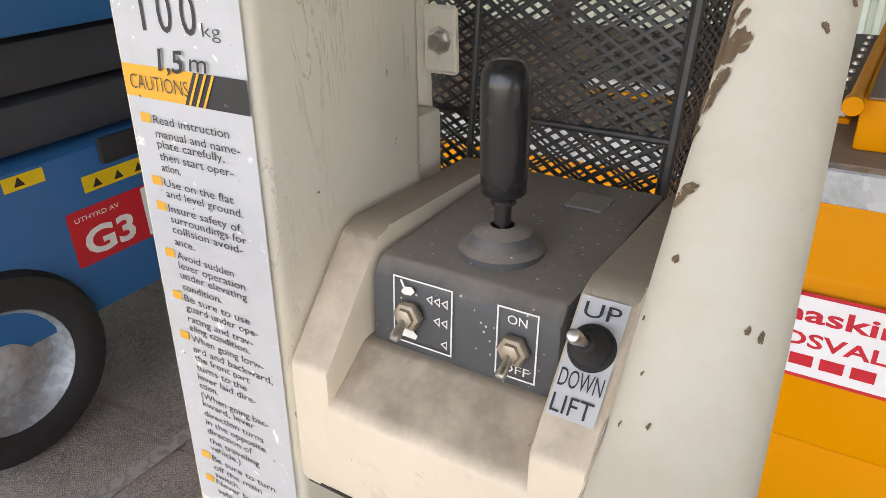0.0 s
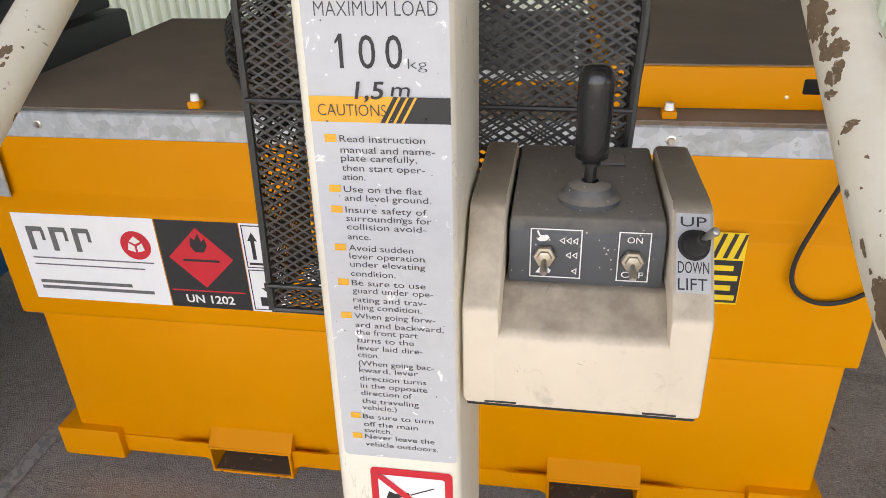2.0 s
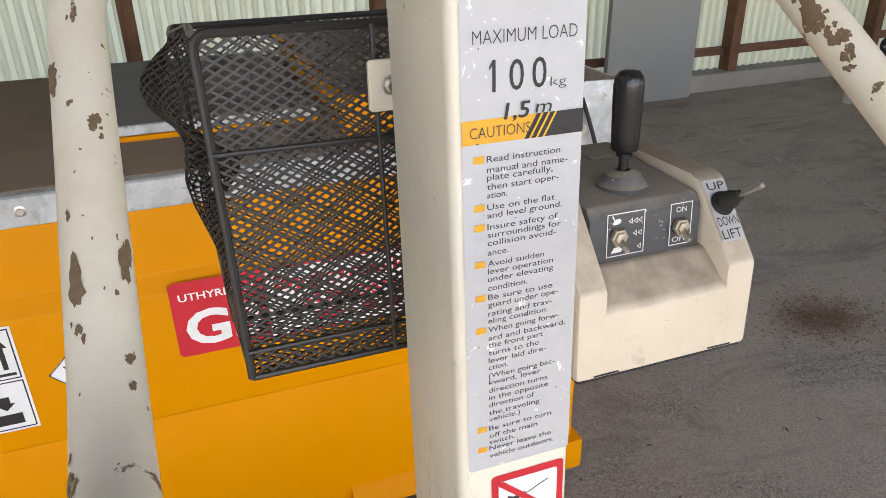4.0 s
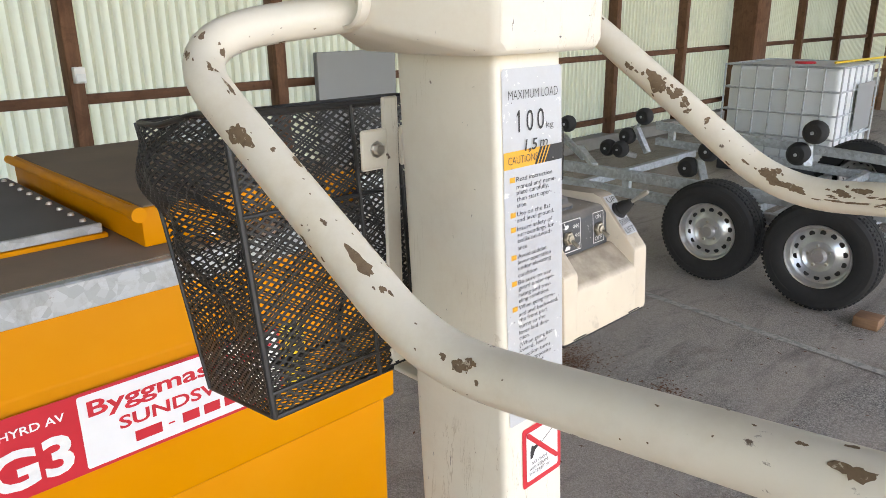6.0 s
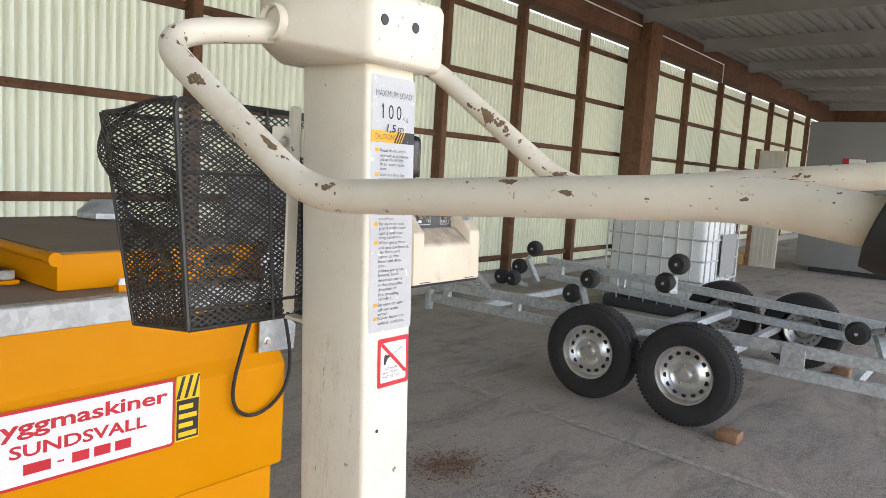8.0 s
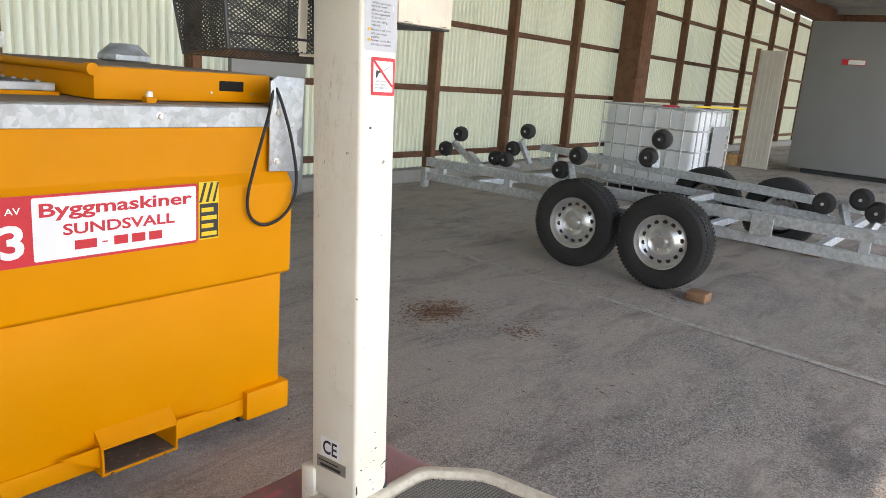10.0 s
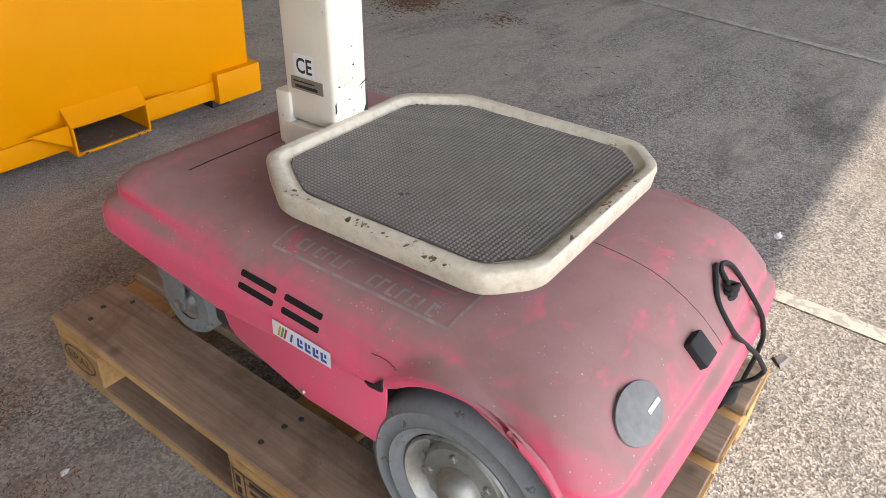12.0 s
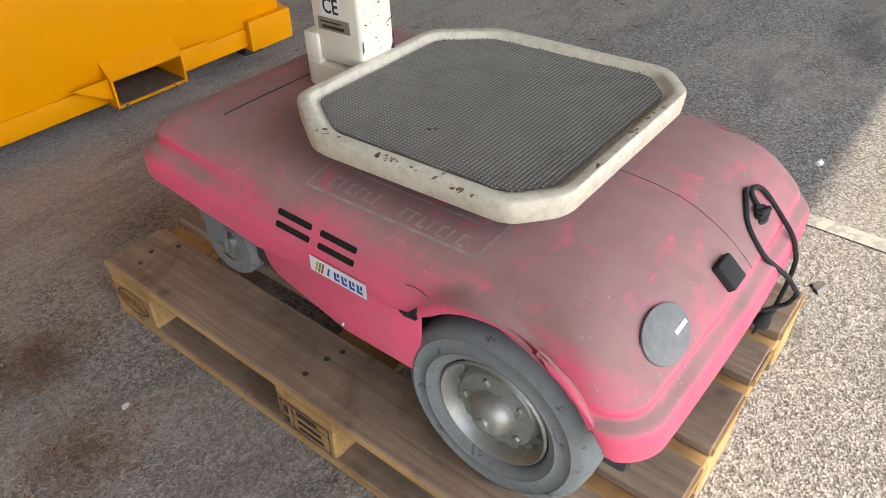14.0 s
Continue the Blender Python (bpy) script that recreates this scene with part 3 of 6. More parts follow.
def skirt(x, y):
    """The height of the cover's lower edge."""
    if abs(x - CX) < 0.27:
        return 0.40 if y > 0 else 0.366
    arch = 0.0
    if abs(y + 0.235) < 0.166:
        arch = 0.318 + math.sqrt(0.166 ** 2 - (y + 0.235) ** 2)
    if y > 0.235:
        low = 0.385 + 0.10 * (y - 0.235)
    elif y > -0.35:
        low = ridge(y)
    else:
        low = 0.366
    return max(low, arch)


def smooth(a, b, v):
    s = min(1.0, max(0.0, (v - a) / (b - a)))
    return s * s * (3 - 2 * s)


def swell(x, y, z):
    """How far the moulded cover stands out: a lip with a groove over it at the tail, a stepped bumper at the nose."""
    tail = smooth(-0.33, -0.39, y)
    zg = 0.431 - 0.004 * smooth(0.24, 0.32, abs(x - CX))
    d = tail * (0.008 * max(0.0, 1 - ((x - CX) / 0.3) ** 2) + 0.008 * smooth(zg + 0.002, zg - 0.016, z) - 0.007 * math.exp(-((z - zg) / 0.007) ** 2))
    nose = smooth(0.20, 0.50, y)
    d += nose * (0.003 * smooth(0.470, 0.452, z) - 0.013 * math.exp(-((z - 0.473) / 0.010) ** 2))
    return d


def outline(hw, y0, y1, r, n=10, s=44):
    pts = []
    corners = [(CX + hw - r, y0 + r, -90), (CX + hw - r, y1 - r, 0), (CX - hw + r, y1 - r, 90), (CX - hw + r, y0 + r, 180)]
    for i, (cx, cy, st) in enumerate(corners):
        arc = [(cx + r * math.cos(radians(st + 90 * k / n)), cy + r * math.sin(radians(st + 90 * k / n))) for k in range(n + 1)]
        nx, ny, nst = corners[(i + 1) % 4]
        q = (nx + r * math.cos(radians(nst)), ny + r * math.sin(radians(nst)))
        pts += arc
        p = arc[-1]
        pts += [(p[0] + (q[0] - p[0]) * k / s, p[1] + (q[1] - p[1]) * k / s) for k in range(1, s)]
    return pts


bm = B()
loops = []
base_xy = outline(*RINGS[0][1:])
low = [skirt(x, y) for x, y in base_xy]
DENSE = [RINGS[0]]
for p, q in zip(RINGS[1:], RINGS[2:]):
    k = max(1, round((q[0] - p[0]) / 0.003))
    DENSE += [tuple(p[c] + (q[c] - p[c]) * i / k for c in range(5)) for i in range(k)]
DENSE.append(RINGS[-1])
for i, (z, hw, y0, y1, r) in enumerate(DENSE):
    loop = []
    xy = outline(hw, y0, y1, r)
    for j, (x, y) in enumerate(xy):
        zz = low[j] if i == 0 else max(z, low[j] + 0.0003 * i)
        tx, ty = xy[(j + 1) % len(xy)][0] - xy[j - 1][0], xy[(j + 1) % len(xy)][1] - xy[j - 1][1]
        tl = math.hypot(tx, ty)
        d = swell(x, y, zz)
        d += 0.0006 * noise.noise(Vector((x * 7, y * 7, zz * 9)))
        loop.append(bm.verts.new((x + ty / tl * d, y - tx / tl * d, zz)))
    loops.append(loop)
N = len(loops[0])
for p, q in zip(loops, loops[1:]):
    for j in range(N):
        bm.faces.new((p[j], p[(j + 1) % N], q[(j + 1) % N], q[j]))
bm.faces.new(loops[-1])
cover = part("base_cover", bm, PINK, lift, "dusty faded pink plastic cover", 60)
sol = cover.modifiers.new("thickness", "SOLIDIFY")
sol.thickness, sol.offset = 0.006, -1

# inner chassis behind the wheel arches
part("chassis", box(B(), (CX - 0.25, -0.40, 0.245), (CX + 0.25, 0.36, 0.40), 0.01), DARK_STEEL, lift, "dark painted steel chassis")
for s in (-1, 1):
    flank = Matrix(((0, 0, 1, CX + s * 0.316 - 0.002), (1, 0, 0, 0), (0, 1, 0, 0), (0, 0, 0, 1)))
    t = prism(B(), [(-0.088, 0.305), (0.055, 0.302), (0.205, 0.338), (0.222, 0.352), (0.238, 0.388), (0.238, 0.430), (-0.02, 0.45), (-0.098, 0.44), (-0.098, 0.318)], flank, 0.004, 0.001)
    panel = part("side_panel", t, PINK, lift, "pink inset panel below the cover")
    part("panel_screw", lathe(B(), [(0.0, 0.004), (0.004, 0.0035), (0.005, 0.0)], face_x(CX - 0.3185, 0.062, 0.314) if s < 0 else pose(CX + 0.3185, 0.062, 0.314, 0, 90, 0), 8), STEEL, panel)
    # black plate painted as the shade in the notch by the arch
    part("panel_notch", prism(B(), [(-0.100, 0.424), (-0.078, 0.421), (-0.070, 0.426), (-0.084, 0.428), (-0.100, 0.446)], flank @ Matrix.Translation((0, 0, -0.012 if s < 0 else 0.012)), 0.004), BLACK_INK, panel)


def side_m(y, z, lift_off=0.0020):
    h = 0.006
    a = math.atan2(side_hw(z - h) - side_hw(z + h), 2 * h)
    m = Matrix(((0, math.sin(a), -math.cos(a), CX - side_hw(z)), (-1, 0, 0, y), (0, math.cos(a), math.sin(a), z), (0, 0, 0, 1)))
    return m @ Matrix.Translation((0, 0, lift_off))


# cooling slots are closed plates; their inner shade is painted near-black
for y in (0.147, 0.057):
    for z in (0.4735, 0.4555):
        t = B()
        prism(t, rrect(-0.036, -0.0048, 0.036, 0.0048, 0.003), side_m(y, z, -0.004), 0.0052)
        part("vent_slot", t, OPENING_SHADE, cover, "near-black plate painted as the shade in a cooling slot")
# maker's plate as plain shapes
t = B()
m = side_m(0.048, 0.424)
quad(t, m, -0.057, -0.014, 0.057, 0.014)
logo = part("maker_sticker", t, WHITE, cover, "white sticker with plain blue shapes")
t = B()
m = side_m(0.048, 0.424, 0.0028)
for k in range(5):
    x = -0.022 + k * 0.0152
    poly(t, m, [(x, -0.009), (x + 0.004, -0.009), (x + 0.008, 0.007), (x + 0.004, 0.007)] if k == 0 else [(x, -0.009), (x + 0.011, -0.009), (x + 0.011, -0.004), (x, -0.004)])
    if k:
        quad(t, m, x, -0.004, x + 0.0045, 0.007)
        quad(t, m, x + 0.0065, -0.0005, x + 0.011, 0.007)
part("plain_mark", t, BLUE_INK, logo)
for k, mm in enumerate((ORANGE, GREEN_INK, RED_INK)):
    x = -0.047 + k * 0.006
    part("plain_stripe", poly(B(), m, [(x, -0.010), (x + 0.004, -0.010), (x + 0.010, 0.010), (x + 0.006, 0.010)]), mm, logo)

# big worn frame printed on the top of the cover
TOPZ = 0.5222
t = B()
m = Matrix.Translation((0, 0, 0.0006))


def top_strip(bm, x0, y0, x1, y1):
    """A thin printed line laid over the curved shoulder."""
    n = 10
    pts = []
    for k in range(n + 1):
        x, y = x0 + (x1 - x0) * k / n, y0 + (y1 - y0) * k / n
        pts.append((x, y))
    w = 0.0022
    dx, dy = (x1 - x0), (y1 - y0)
    l = math.hypot(dx, dy)
    ox, oy = -dy / l * w, dx / l * w
    prev = None
    for x, y in pts:
        cur = [bm.verts.new((x + ox, y + oy, top_z(x + ox) + 0.0016)), bm.verts.new((x - ox, y - oy, top_z(x - ox) + 0.0016))]
        if prev:
            bm.faces.new((prev[0], prev[1], cur[1], cur[0]))
        prev = cur


def top_z(x):
    d = abs(x - CX)
    prof = [(h, z) for z, h, *_ in RINGS[4:]][::-1]
    if d <= prof[0][0]:
        return 0.521
    for (h0, z0), (h1, z1) in zip(prof, prof[1:]):
        if h0 <= d <= h1:
            return z0 + (z1 - z0) * (d - h0) / (h1 - h0)
    return 0.43


top_strip(t, CX - 0.272, 0.158, CX - 0.262, -0.150)
top_strip(t, CX - 0.262, -0.150, CX - 0.10, -0.150)
top_strip(t, CX - 0.272, 0.158, CX - 0.10, 0.158)
top_strip(t, CX - 0.215, 0.105, CX - 0.205, -0.12)
top_strip(t, CX - 0.205, -0.12, CX - 0.16, -0.135)
top_strip(t, CX - 0.215, 0.105, CX - 0.15, 0.13)
DECAL_DULL = plain("dust_covered_print", (0.35, 0.285, 0.26), 0.7, 0, 50, 0.5)
part("printed_frame", t, DECAL_DULL, cover, "worn pale printed lines")
t = B()
for k in range(15):
    if k in (6, 7):
        continue
    y = 0.125 - k * 0.0168
    top_strip(t, CX - 0.258, y, CX - 0.236, y - 0.002)
    if k % 2 == 0:
        top_strip(t, CX - 0.257, y, CX - 0.257, y - 0.011)
    if k % 3 != 1:
        top_strip(t, CX - 0.238, y, CX - 0.238, y - 0.011)
part("worn_print", t, DECAL_DULL, cover, "worn unreadable print as bars")
# seam across the cover in front of the mast
bm = B()
top_strip(bm, CX - 0.22, 0.413, CX + 0.22, 0.413)
part("cover_seam", bm, BLACK_INK, cover)
# scratch on the flank
t = B()
for k in range(10):
    y = -0.075 - k * 0.0065
    z = 0.466 + 0.0035 * math.sin(k * 0.5) - 0.0006 * k
    quad(t, side_m(y, z), -0.0036, -0.0006, 0.0036, 0.0007)
part("scratch", t, BLACK_INK, cover)


# tail: badge, square pad, cable with knot
def tail_m(x, z, off=0.0015):
    pr = [(r[0], r[2]) for r in RINGS[3:]]
    y, a = pr[0][1], 0.0
    for (z0, y0), (z1, y1) in zip(pr, pr[1:]):
        if z0 <= z <= z1:
            y = y0 + (y1 - y0) * (z - z0) / (z1 - z0)
            a = math.atan2(y1 - y0, z1 - z0)
    return Matrix(((1, 0, 0, x), (0, math.sin(a), -math.cos(a), y), (0, math.cos(a), math.sin(a), z), (0, 0, 0, 1))) @ Matrix.Translation((0, 0, off + swell(x, y, z) * math.cos(a)))


# seam down the middle of the tail
pts = [Vector((-0.412, -0.16, 0.5215))] + [Vector((-0.412, r[2] - swell(-0.412, r[2], r[0]), r[0])) for r in RINGS[5:][::-1]]
part("cover_seam", sweep(B(), pts, 0.0006, 6), BLACK_INK, cover)
t = B()
m = tail_m(-0.640, 0.466, -0.002)
prism(t, [(0.052 * math.cos(6.283185 * k / 32), 0.034 * math.sin(6.283185 * k / 32)) for k in range(32)], m, 0.0045, 0.0008)
badge = part("oval_badge", t, plain("worn_grey_badge", (0.20, 0.20, 0.20), 0.6, 0, 70, 0.35), cover, "worn grey oval badge")
t = B()
m = m @ Matrix.Translation((0, 0, 0.0052))
quad(t, m, 0.012, -0.012, 0.044, -0.006)
part("plain_mark", t, WHITE_INK, badge)
t = box(B(), (-0.021, -0.021, -0.004), (0.021, 0.021, 0.012), 0.004, 2, tail_m(-0.470, 0.456, 0.0))
part("rubber_buffer", t, RUBBER, lift, "square black rubber buffer")
for pts in ([(-0.310, -0.389, 0.473), (-0.291, -0.355, 0.496), (-0.362, -0.388, 0.473), (-0.376, -0.427, 0.441), (-0.316, -0.460, 0.380), (-0.267, -0.477, 0.320), (-0.190, -0.462, 0.235), (-0.219, -0.430, 0.220)],
            [(-0.310, -0.391, 0.470), (-0.299, -0.362, 0.494), (-0.269, -0.373, 0.489), (-0.266, -0.405, 0.457), (-0.279, -0.443, 0.428), (-0.237, -0.454, 0.360), (-0.222, -0.452, 0.300), (-0.191, -0.443, 0.210)]):
    part("power_cable", sweep(B(), rounded(pts, 0.02, 5), 0.0042, 8), RUBBER, lift, "knotted black mains cable")
knot = [(-0.316 + 0.012 * math.cos(k * 0.7), -0.394 + 0.008 * math.sin(k * 0.7), 0.456 + 0.0011 * k) for k in range(26)]
part("cable_knot", sweep(B(), knot, 0.0045, 8), RUBBER, lift)
plug_at = Matrix.Translation((-0.191, -0.443, 0.212))
plug = lathe(B(), [(0.0, 0), (0.006, 0.0), (0.007, 0.012), (0.012, 0.022), (0.017, 0.034), (0.017, 0.042), (0.0, 0.042)], plug_at @ pose(0, 0, 0, 200, 15, 0), 16)
for s in (-1, 1):
    cyl(plug, plug_at @ Vector((-0.012 + s * 0.007, 0.012, -0.038)), plug_at @ Vector((-0.014 + s * 0.007, 0.017, -0.056)), 0.0024, 8)
part("mains_plug", plug, RUBBER, lift, "black mains plug")


# rear wheels
def make_wheel(s):
    X = CX + s * 0.306
    m = Matrix.Translation((X, -0.217, 0.2985)) @ Matrix.Diagonal((1, 1.03, 1.03, 1)) @ (pose(0, 0, 0, 0, -90, 0) if s < 0 else pose(0, 0, 0, 0, 90, 0))
    tyre = lathe(B(), [(0.086, -0.08), (0.105, -0.092), (0.135, -0.09), (0.147, -0.078), (0.1500, -0.045), (0.1500, -0.025), (0.147, 0.0), (0.139, 0.0095), (0.131, 0.0125), (0.129, 0.0145), (0.127, 0.0125), (0.108, 0.0135), (0.106, 0.0155), (0.104, 0.0135), (0.100, 0.013), (0.093, 0.008), (0.088, 0.0), (0.086, -0.02)], m, 64)
    w = part("rear_wheel", tyre, GREY_RUBBER, lift, "dusty grey solid rubber tyre", 50)
    rim = lathe(B(), [(0.088, 0.004), (0.085, 0.007), (0.082, 0.004), (0.078, -0.010), (0.073, -0.019), (0.066, -0.021), (0.063, -0.010), (0.060, -0.006), (0.040, -0.004), (0.034, -0.003), (0.033, 0.003), (0.030, 0.012), (0.022, 0.020), (0.011, 0.024), (0.0095, 0.024), (0.009, 0.029), (0.004, 0.031), (0, 0.031)], m, 48)
    rp = part("rim", rim, RIM_DULL, w, "dull dented aluminium rim", 40)
    for k in range(16):
        b = 6.283185 * k / 16
        d = lathe(B(), [(0.0085, -0.001), (0.0075, 0.0015), (0, 0.003)], m @ Matrix.Translation((0.0745 * math.cos(b), 0.0745 * math.sin(b), -0.017)), 10)
        part("rim_dimple", d, RIM_DULL, w)
    for k in range(5):
        b = 6.283185 * k / 5 + 0.3
        d = lathe(B(), [(0.0065, -0.004), (0.0065, 0.003), (0.004, 0.005), (0, 0.005)], m @ Matrix.Translation((0.049 * math.cos(b), 0.049 * math.sin(b), -0.004)), 6)
        part("wheel_nut", d, RIM_DULL, w)
    return w


make_wheel(-1)
make_wheel(1)


# front castors
def make_castor(s):
    X = CX + s * 0.206
    m = Matrix.Translation((X, 0.478, 0.219)) @ pose(0, 0, 0, 0, 90 * s, 0)
    w = part("castor", lathe(B(), [(0.04, -0.024), (0.068, -0.024), (0.0745, -0.014), (0.075, 0.0), (0.0745, 0.014), (0.068, 0.024), (0.04, 0.024)], m, 40), GREY_RUBBER, lift, "dusty grey castor tyre")
    part("castor_hub", lathe(B(), [(0.041, 0.02), (0.036, 0.012), (0.020, 0.014), (0.018, 0.026), (0.009, 0.029), (0, 0.029)], m, 24), RIM_DULL, w)
    for d in (-1, 1):
        t = B()
        mm = Matrix(((0, 0, 1, X + d * 0.033), (1, 0, 0, 0), (0, 1, 0, 0), (0, 0, 0, 1)))
        prism(t, [(0.466, 0.203), (0.490, 0.203), (0.532, 0.27), (0.560, 0.405), (0.462, 0.405), (0.460, 0.26)], mm @ Matrix.Translation((0, 0, -0.003)), 0.006, 0.001)
        part("fork_plate", t, GREY_RUBBER, w, "blue-grey painted fork plate")
    part("axle_bolt", lathe(B(), [(0.0, 0.042), (0.009, 0.042), (0.010, 0.034)], m, 6), STEEL, w)


make_castor(-1)
make_castor(1)

# platform tray with mat
oct_out = [(-0.192, 0.256), (0.143, 0.259), (0.229, 0.162), (0.259, -0.168), (0.197, -0.226), (-0.172, -0.228), (-0.236, -0.176), (-0.259, 0.153)]


def fillet(ps, r, n=5):
    v = [Vector((x, y, 0)) for x, y in ps]
    out = []
    for i in range(len(v)):
        p, c, q = v[i - 1], v[i], v[(i + 1) % len(v)]
        a1, b1 = c + (p - c).normalized() * r, c + (q - c).normalized() * r
        out += [tuple((a1 * (1 - s) ** 2 + c * 2 * s * (1 - s) + b1 * s * s).xy) for s in [k / n for k in range(n + 1)]]
    return out


def inset(ps, d):
    return [((1 - d / math.hypot(x, y) * 1.0) * x, (1 - d / math.hypot(x, y - 0.009)) * (y - 0.009) + 0.009) for x, y in ps]


ring0 = fillet(oct_out, 0.024)
bm = B()
levels = [(0.016, 0.558), (0.007, 0.559), (0.003, 0.563), (0.0, 0.590), (0.0012, 0.5945), (0.0045, 0.597), (0.019, 0.597), (0.0225, 0.5955), (0.028, 0.5885), (0.032, 0.5868), (0.06, 0.585)]
prev = None
for d, z in levels:
    cur = [bm.verts.new((CX + x, y, z)) for x, y in inset(ring0, d)]
    if prev:
        for j in range(len(cur)):
            bm.faces.new((prev[j], prev[(j + 1) % len(cur)], cur[(j + 1) % len(cur)], cur[j]))
    else:
        bm.faces.new(cur[::-1])
    prev = cur
bm.faces.new(prev)
TRAY = worn("dirty_cream_tray", (0.66, 0.60, 0.48), (0.24, 0.19, 0.15), 0.655, 0.55, 14, dirt=(0.30, 0.24, 0.18), fine=34)
tray = part("platform", bm, TRAY, lift, "dirty cream standing platform", 40)
mat_ring = inset(ring0, 0.038)
bm = B()
prism(bm, [(CX + x, y) for x, y in mat_ring], Matrix.Translation((0, 0, 0.5855)), 0.003)
mat = part("foot_mat", bm, MAT_BASE, tray, "dark rubber foot mat with fine ribs")
# raised studs of the mat
vs, fs = [], []
mx = [CX + x for x, y in mat_ring]
my = [y for x, y in mat_ring]


def inside(px, py):
    c = False
    j = len(mx) - 1
    for i in range(len(mx)):
        if (my[i] > py) != (my[j] > py) and px < (mx[j] - mx[i]) * (py - my[i]) / (my[j] - my[i]) + mx[i]:
            c = not c
        j = i
    return c


step = 0.0066
ix = int((max(mx) - min(mx)) / step)
iy = int((max(my) - min(my)) / step)
for i in range(ix + 1):
    for j in range(iy + 1):
        x, y = min(mx) + i * step, min(my) + j * step
        if not inside(x, y):
            continue
        k = len(vs)
        h = 0.0021
        vs += [(x - h, y - h, 0.5882), (x + h, y - h, 0.5882), (x + h, y + h, 0.5882), (x - h, y + h, 0.5882), (x - h * 0.6, y - h * 0.6, 0.5902), (x + h * 0.6, y - h * 0.6, 0.5902), (x + h * 0.6, y + h * 0.6, 0.5902), (x - h * 0.6, y + h * 0.6, 0.5902)]
        fs += [(k + 4, k + 5, k + 6, k + 7), (k, k + 1, k + 5, k + 4), (k + 1, k + 2, k + 6, k + 5), (k + 2, k + 3, k + 7, k + 6), (k + 3, k, k + 4, k + 7)]
me = bpy.data.meshes.new("mat_studs")
me.from_pydata([(x - CX, y, z - 0.144) for x, y, z in vs], [], fs)
me.materials.append(MAT_RUBBER)
studs = new("mat_studs", me)
studs.parent = tray
tagged(studs, kind="stuff")
part("lift_column", box(B(), (CX - 0.16, -0.12, 0.50), (CX + 0.16, 0.16, 0.5585), 0.004), DARK_STEEL, lift)

# mast
ML = Matrix.Translation((CX, 0.25, 0.58)) @ pose(0, 0, 0, -2.86, 0, 0)


def mast_face(x, z, off=0.0008):
    return ML @ face_y(x - CX, -off, (z - 0.58) * 1.00125)


t = box(B(), (-0.0405, 0.0, 0.0), (0.0415, 0.112, 1.11), 0.007, 3, ML)
mast = part("mast", t, CREAM, lift, "square cream painted steel mast with fine cracks")
t = box(B(), (-0.047, 0.10, -0.05), (0.047, 0.135, 0.05), 0.006, 2, ML)
box(t, (-0.05, -0.02, -0.055), (0.05, 0.125, -0.004), 0.008, 2, ML)
part("mast_foot", t, CREAM, lift)
t = box(B(), (-0.012, 0.112, 0.62), (0.034, 0.142, 0.98), 0.004, 2, ML)
part("mast_channel", t, CREAM, lift)

# long sticker
t = B()
poly(t, ML @ face_y(0, -0.0006, 0), rrect(-0.483 - CX, (1.364 - 0.58) * 1.00125, -0.4095 - CX, (1.661 - 0.58) * 1.00125, 0.003))
sticker = part("instruction_sticker", t, STICKER, mast, "scratched silver instruction sticker")
LINES = [(1.576, "Read instruction", 146), (1.570, "manual and name-", 161), (1.5655, "plate carefully,", 130), (1.560, "then start oper-", 142), (1.555, "ation.", 39),
         (1.548, "Use on the flat", 134), (1.543, "and level ground.", 148), (1.536, "Insure safety of", 139), (1.531, "surroundings for", 146), (1.526, "collision avoid-", 136), (1.520, "ance.", 40),
         (1.513, "Avoid sudden", 111), (1.508, "lever operation", 129), (1.503, "under elevating", 129), (1.497, "condition.", 77), (1.491, "Be sure to use", 127), (1.486, "guard under ope-", 139),
         (1.480, "rating and trav-", 126), (1.475, "eling condition.", 117), (1.469, "When going forw-", 139), (1.463, "ard and backward,", 152), (1.458, "the front part", 107), (1.4525, "turns to the", 99),
         (1.447, "lever laid dire-", 113), (1.442, "ction.", 37), (1.436, "(When going bac-", 130), (1.431, "kward, lever", 102), (1.425, "direction turns", 115), (1.4195, "in the opposite", 116),
         (1.414, "direction of", 88), (1.408, "the traveling", 99), (1.403, "vehicle.)", 60), (1.396, "Be sure to turn", 122), (1.390, "off the main", 94), (1.385, "switch.", 49), (1.380, "Never leave the", 121), (1.374, "vehicle outdoors.", 126)]
for z, s, w in LINES:
    t = B()
    k = 0.000311 + (1.576 - z) / 0.202 * 0.000064
    write(t, s, mast_face(-0.4685, z - 0.0016, 0.0010), w * k, 0.0037)
    part("lettering", t, TEXT_INK, sticker)
t = B()
write(t, "MAXIMUM LOAD", mast_face(-0.476, 1.6375, 0.0010), 0.061, 0.0072, bold=-0.012)
part("lettering", t, TEXT_INK, sticker)
t = B()
write(t, "kg", mast_face(-0.4305, 1.6125, 0.0010), 0.0098, 0.0052, bold=-0.012)
part("lettering", t, TEXT_INK, sticker)
t = B()
write(t, "CAUTIONS", mast_face(-0.4785, 1.5885, 0.0016), 0.036, 0.0062, bold=-0.012)
part("lettering", t, TEXT_INK, sticker)
ONE = poly(B(), mast_face(-0.4670, 1.6125, 0.0010), [(0.0020, 0), (0.0040, 0), (0.0040, 0.0168), (0.0024, 0.0168), (0.0002, 0.0132), (0.0002, 0.0116), (0.0020, 0.0136)])
part("lettering", ONE, BLACK_INK, sticker, "large black number")
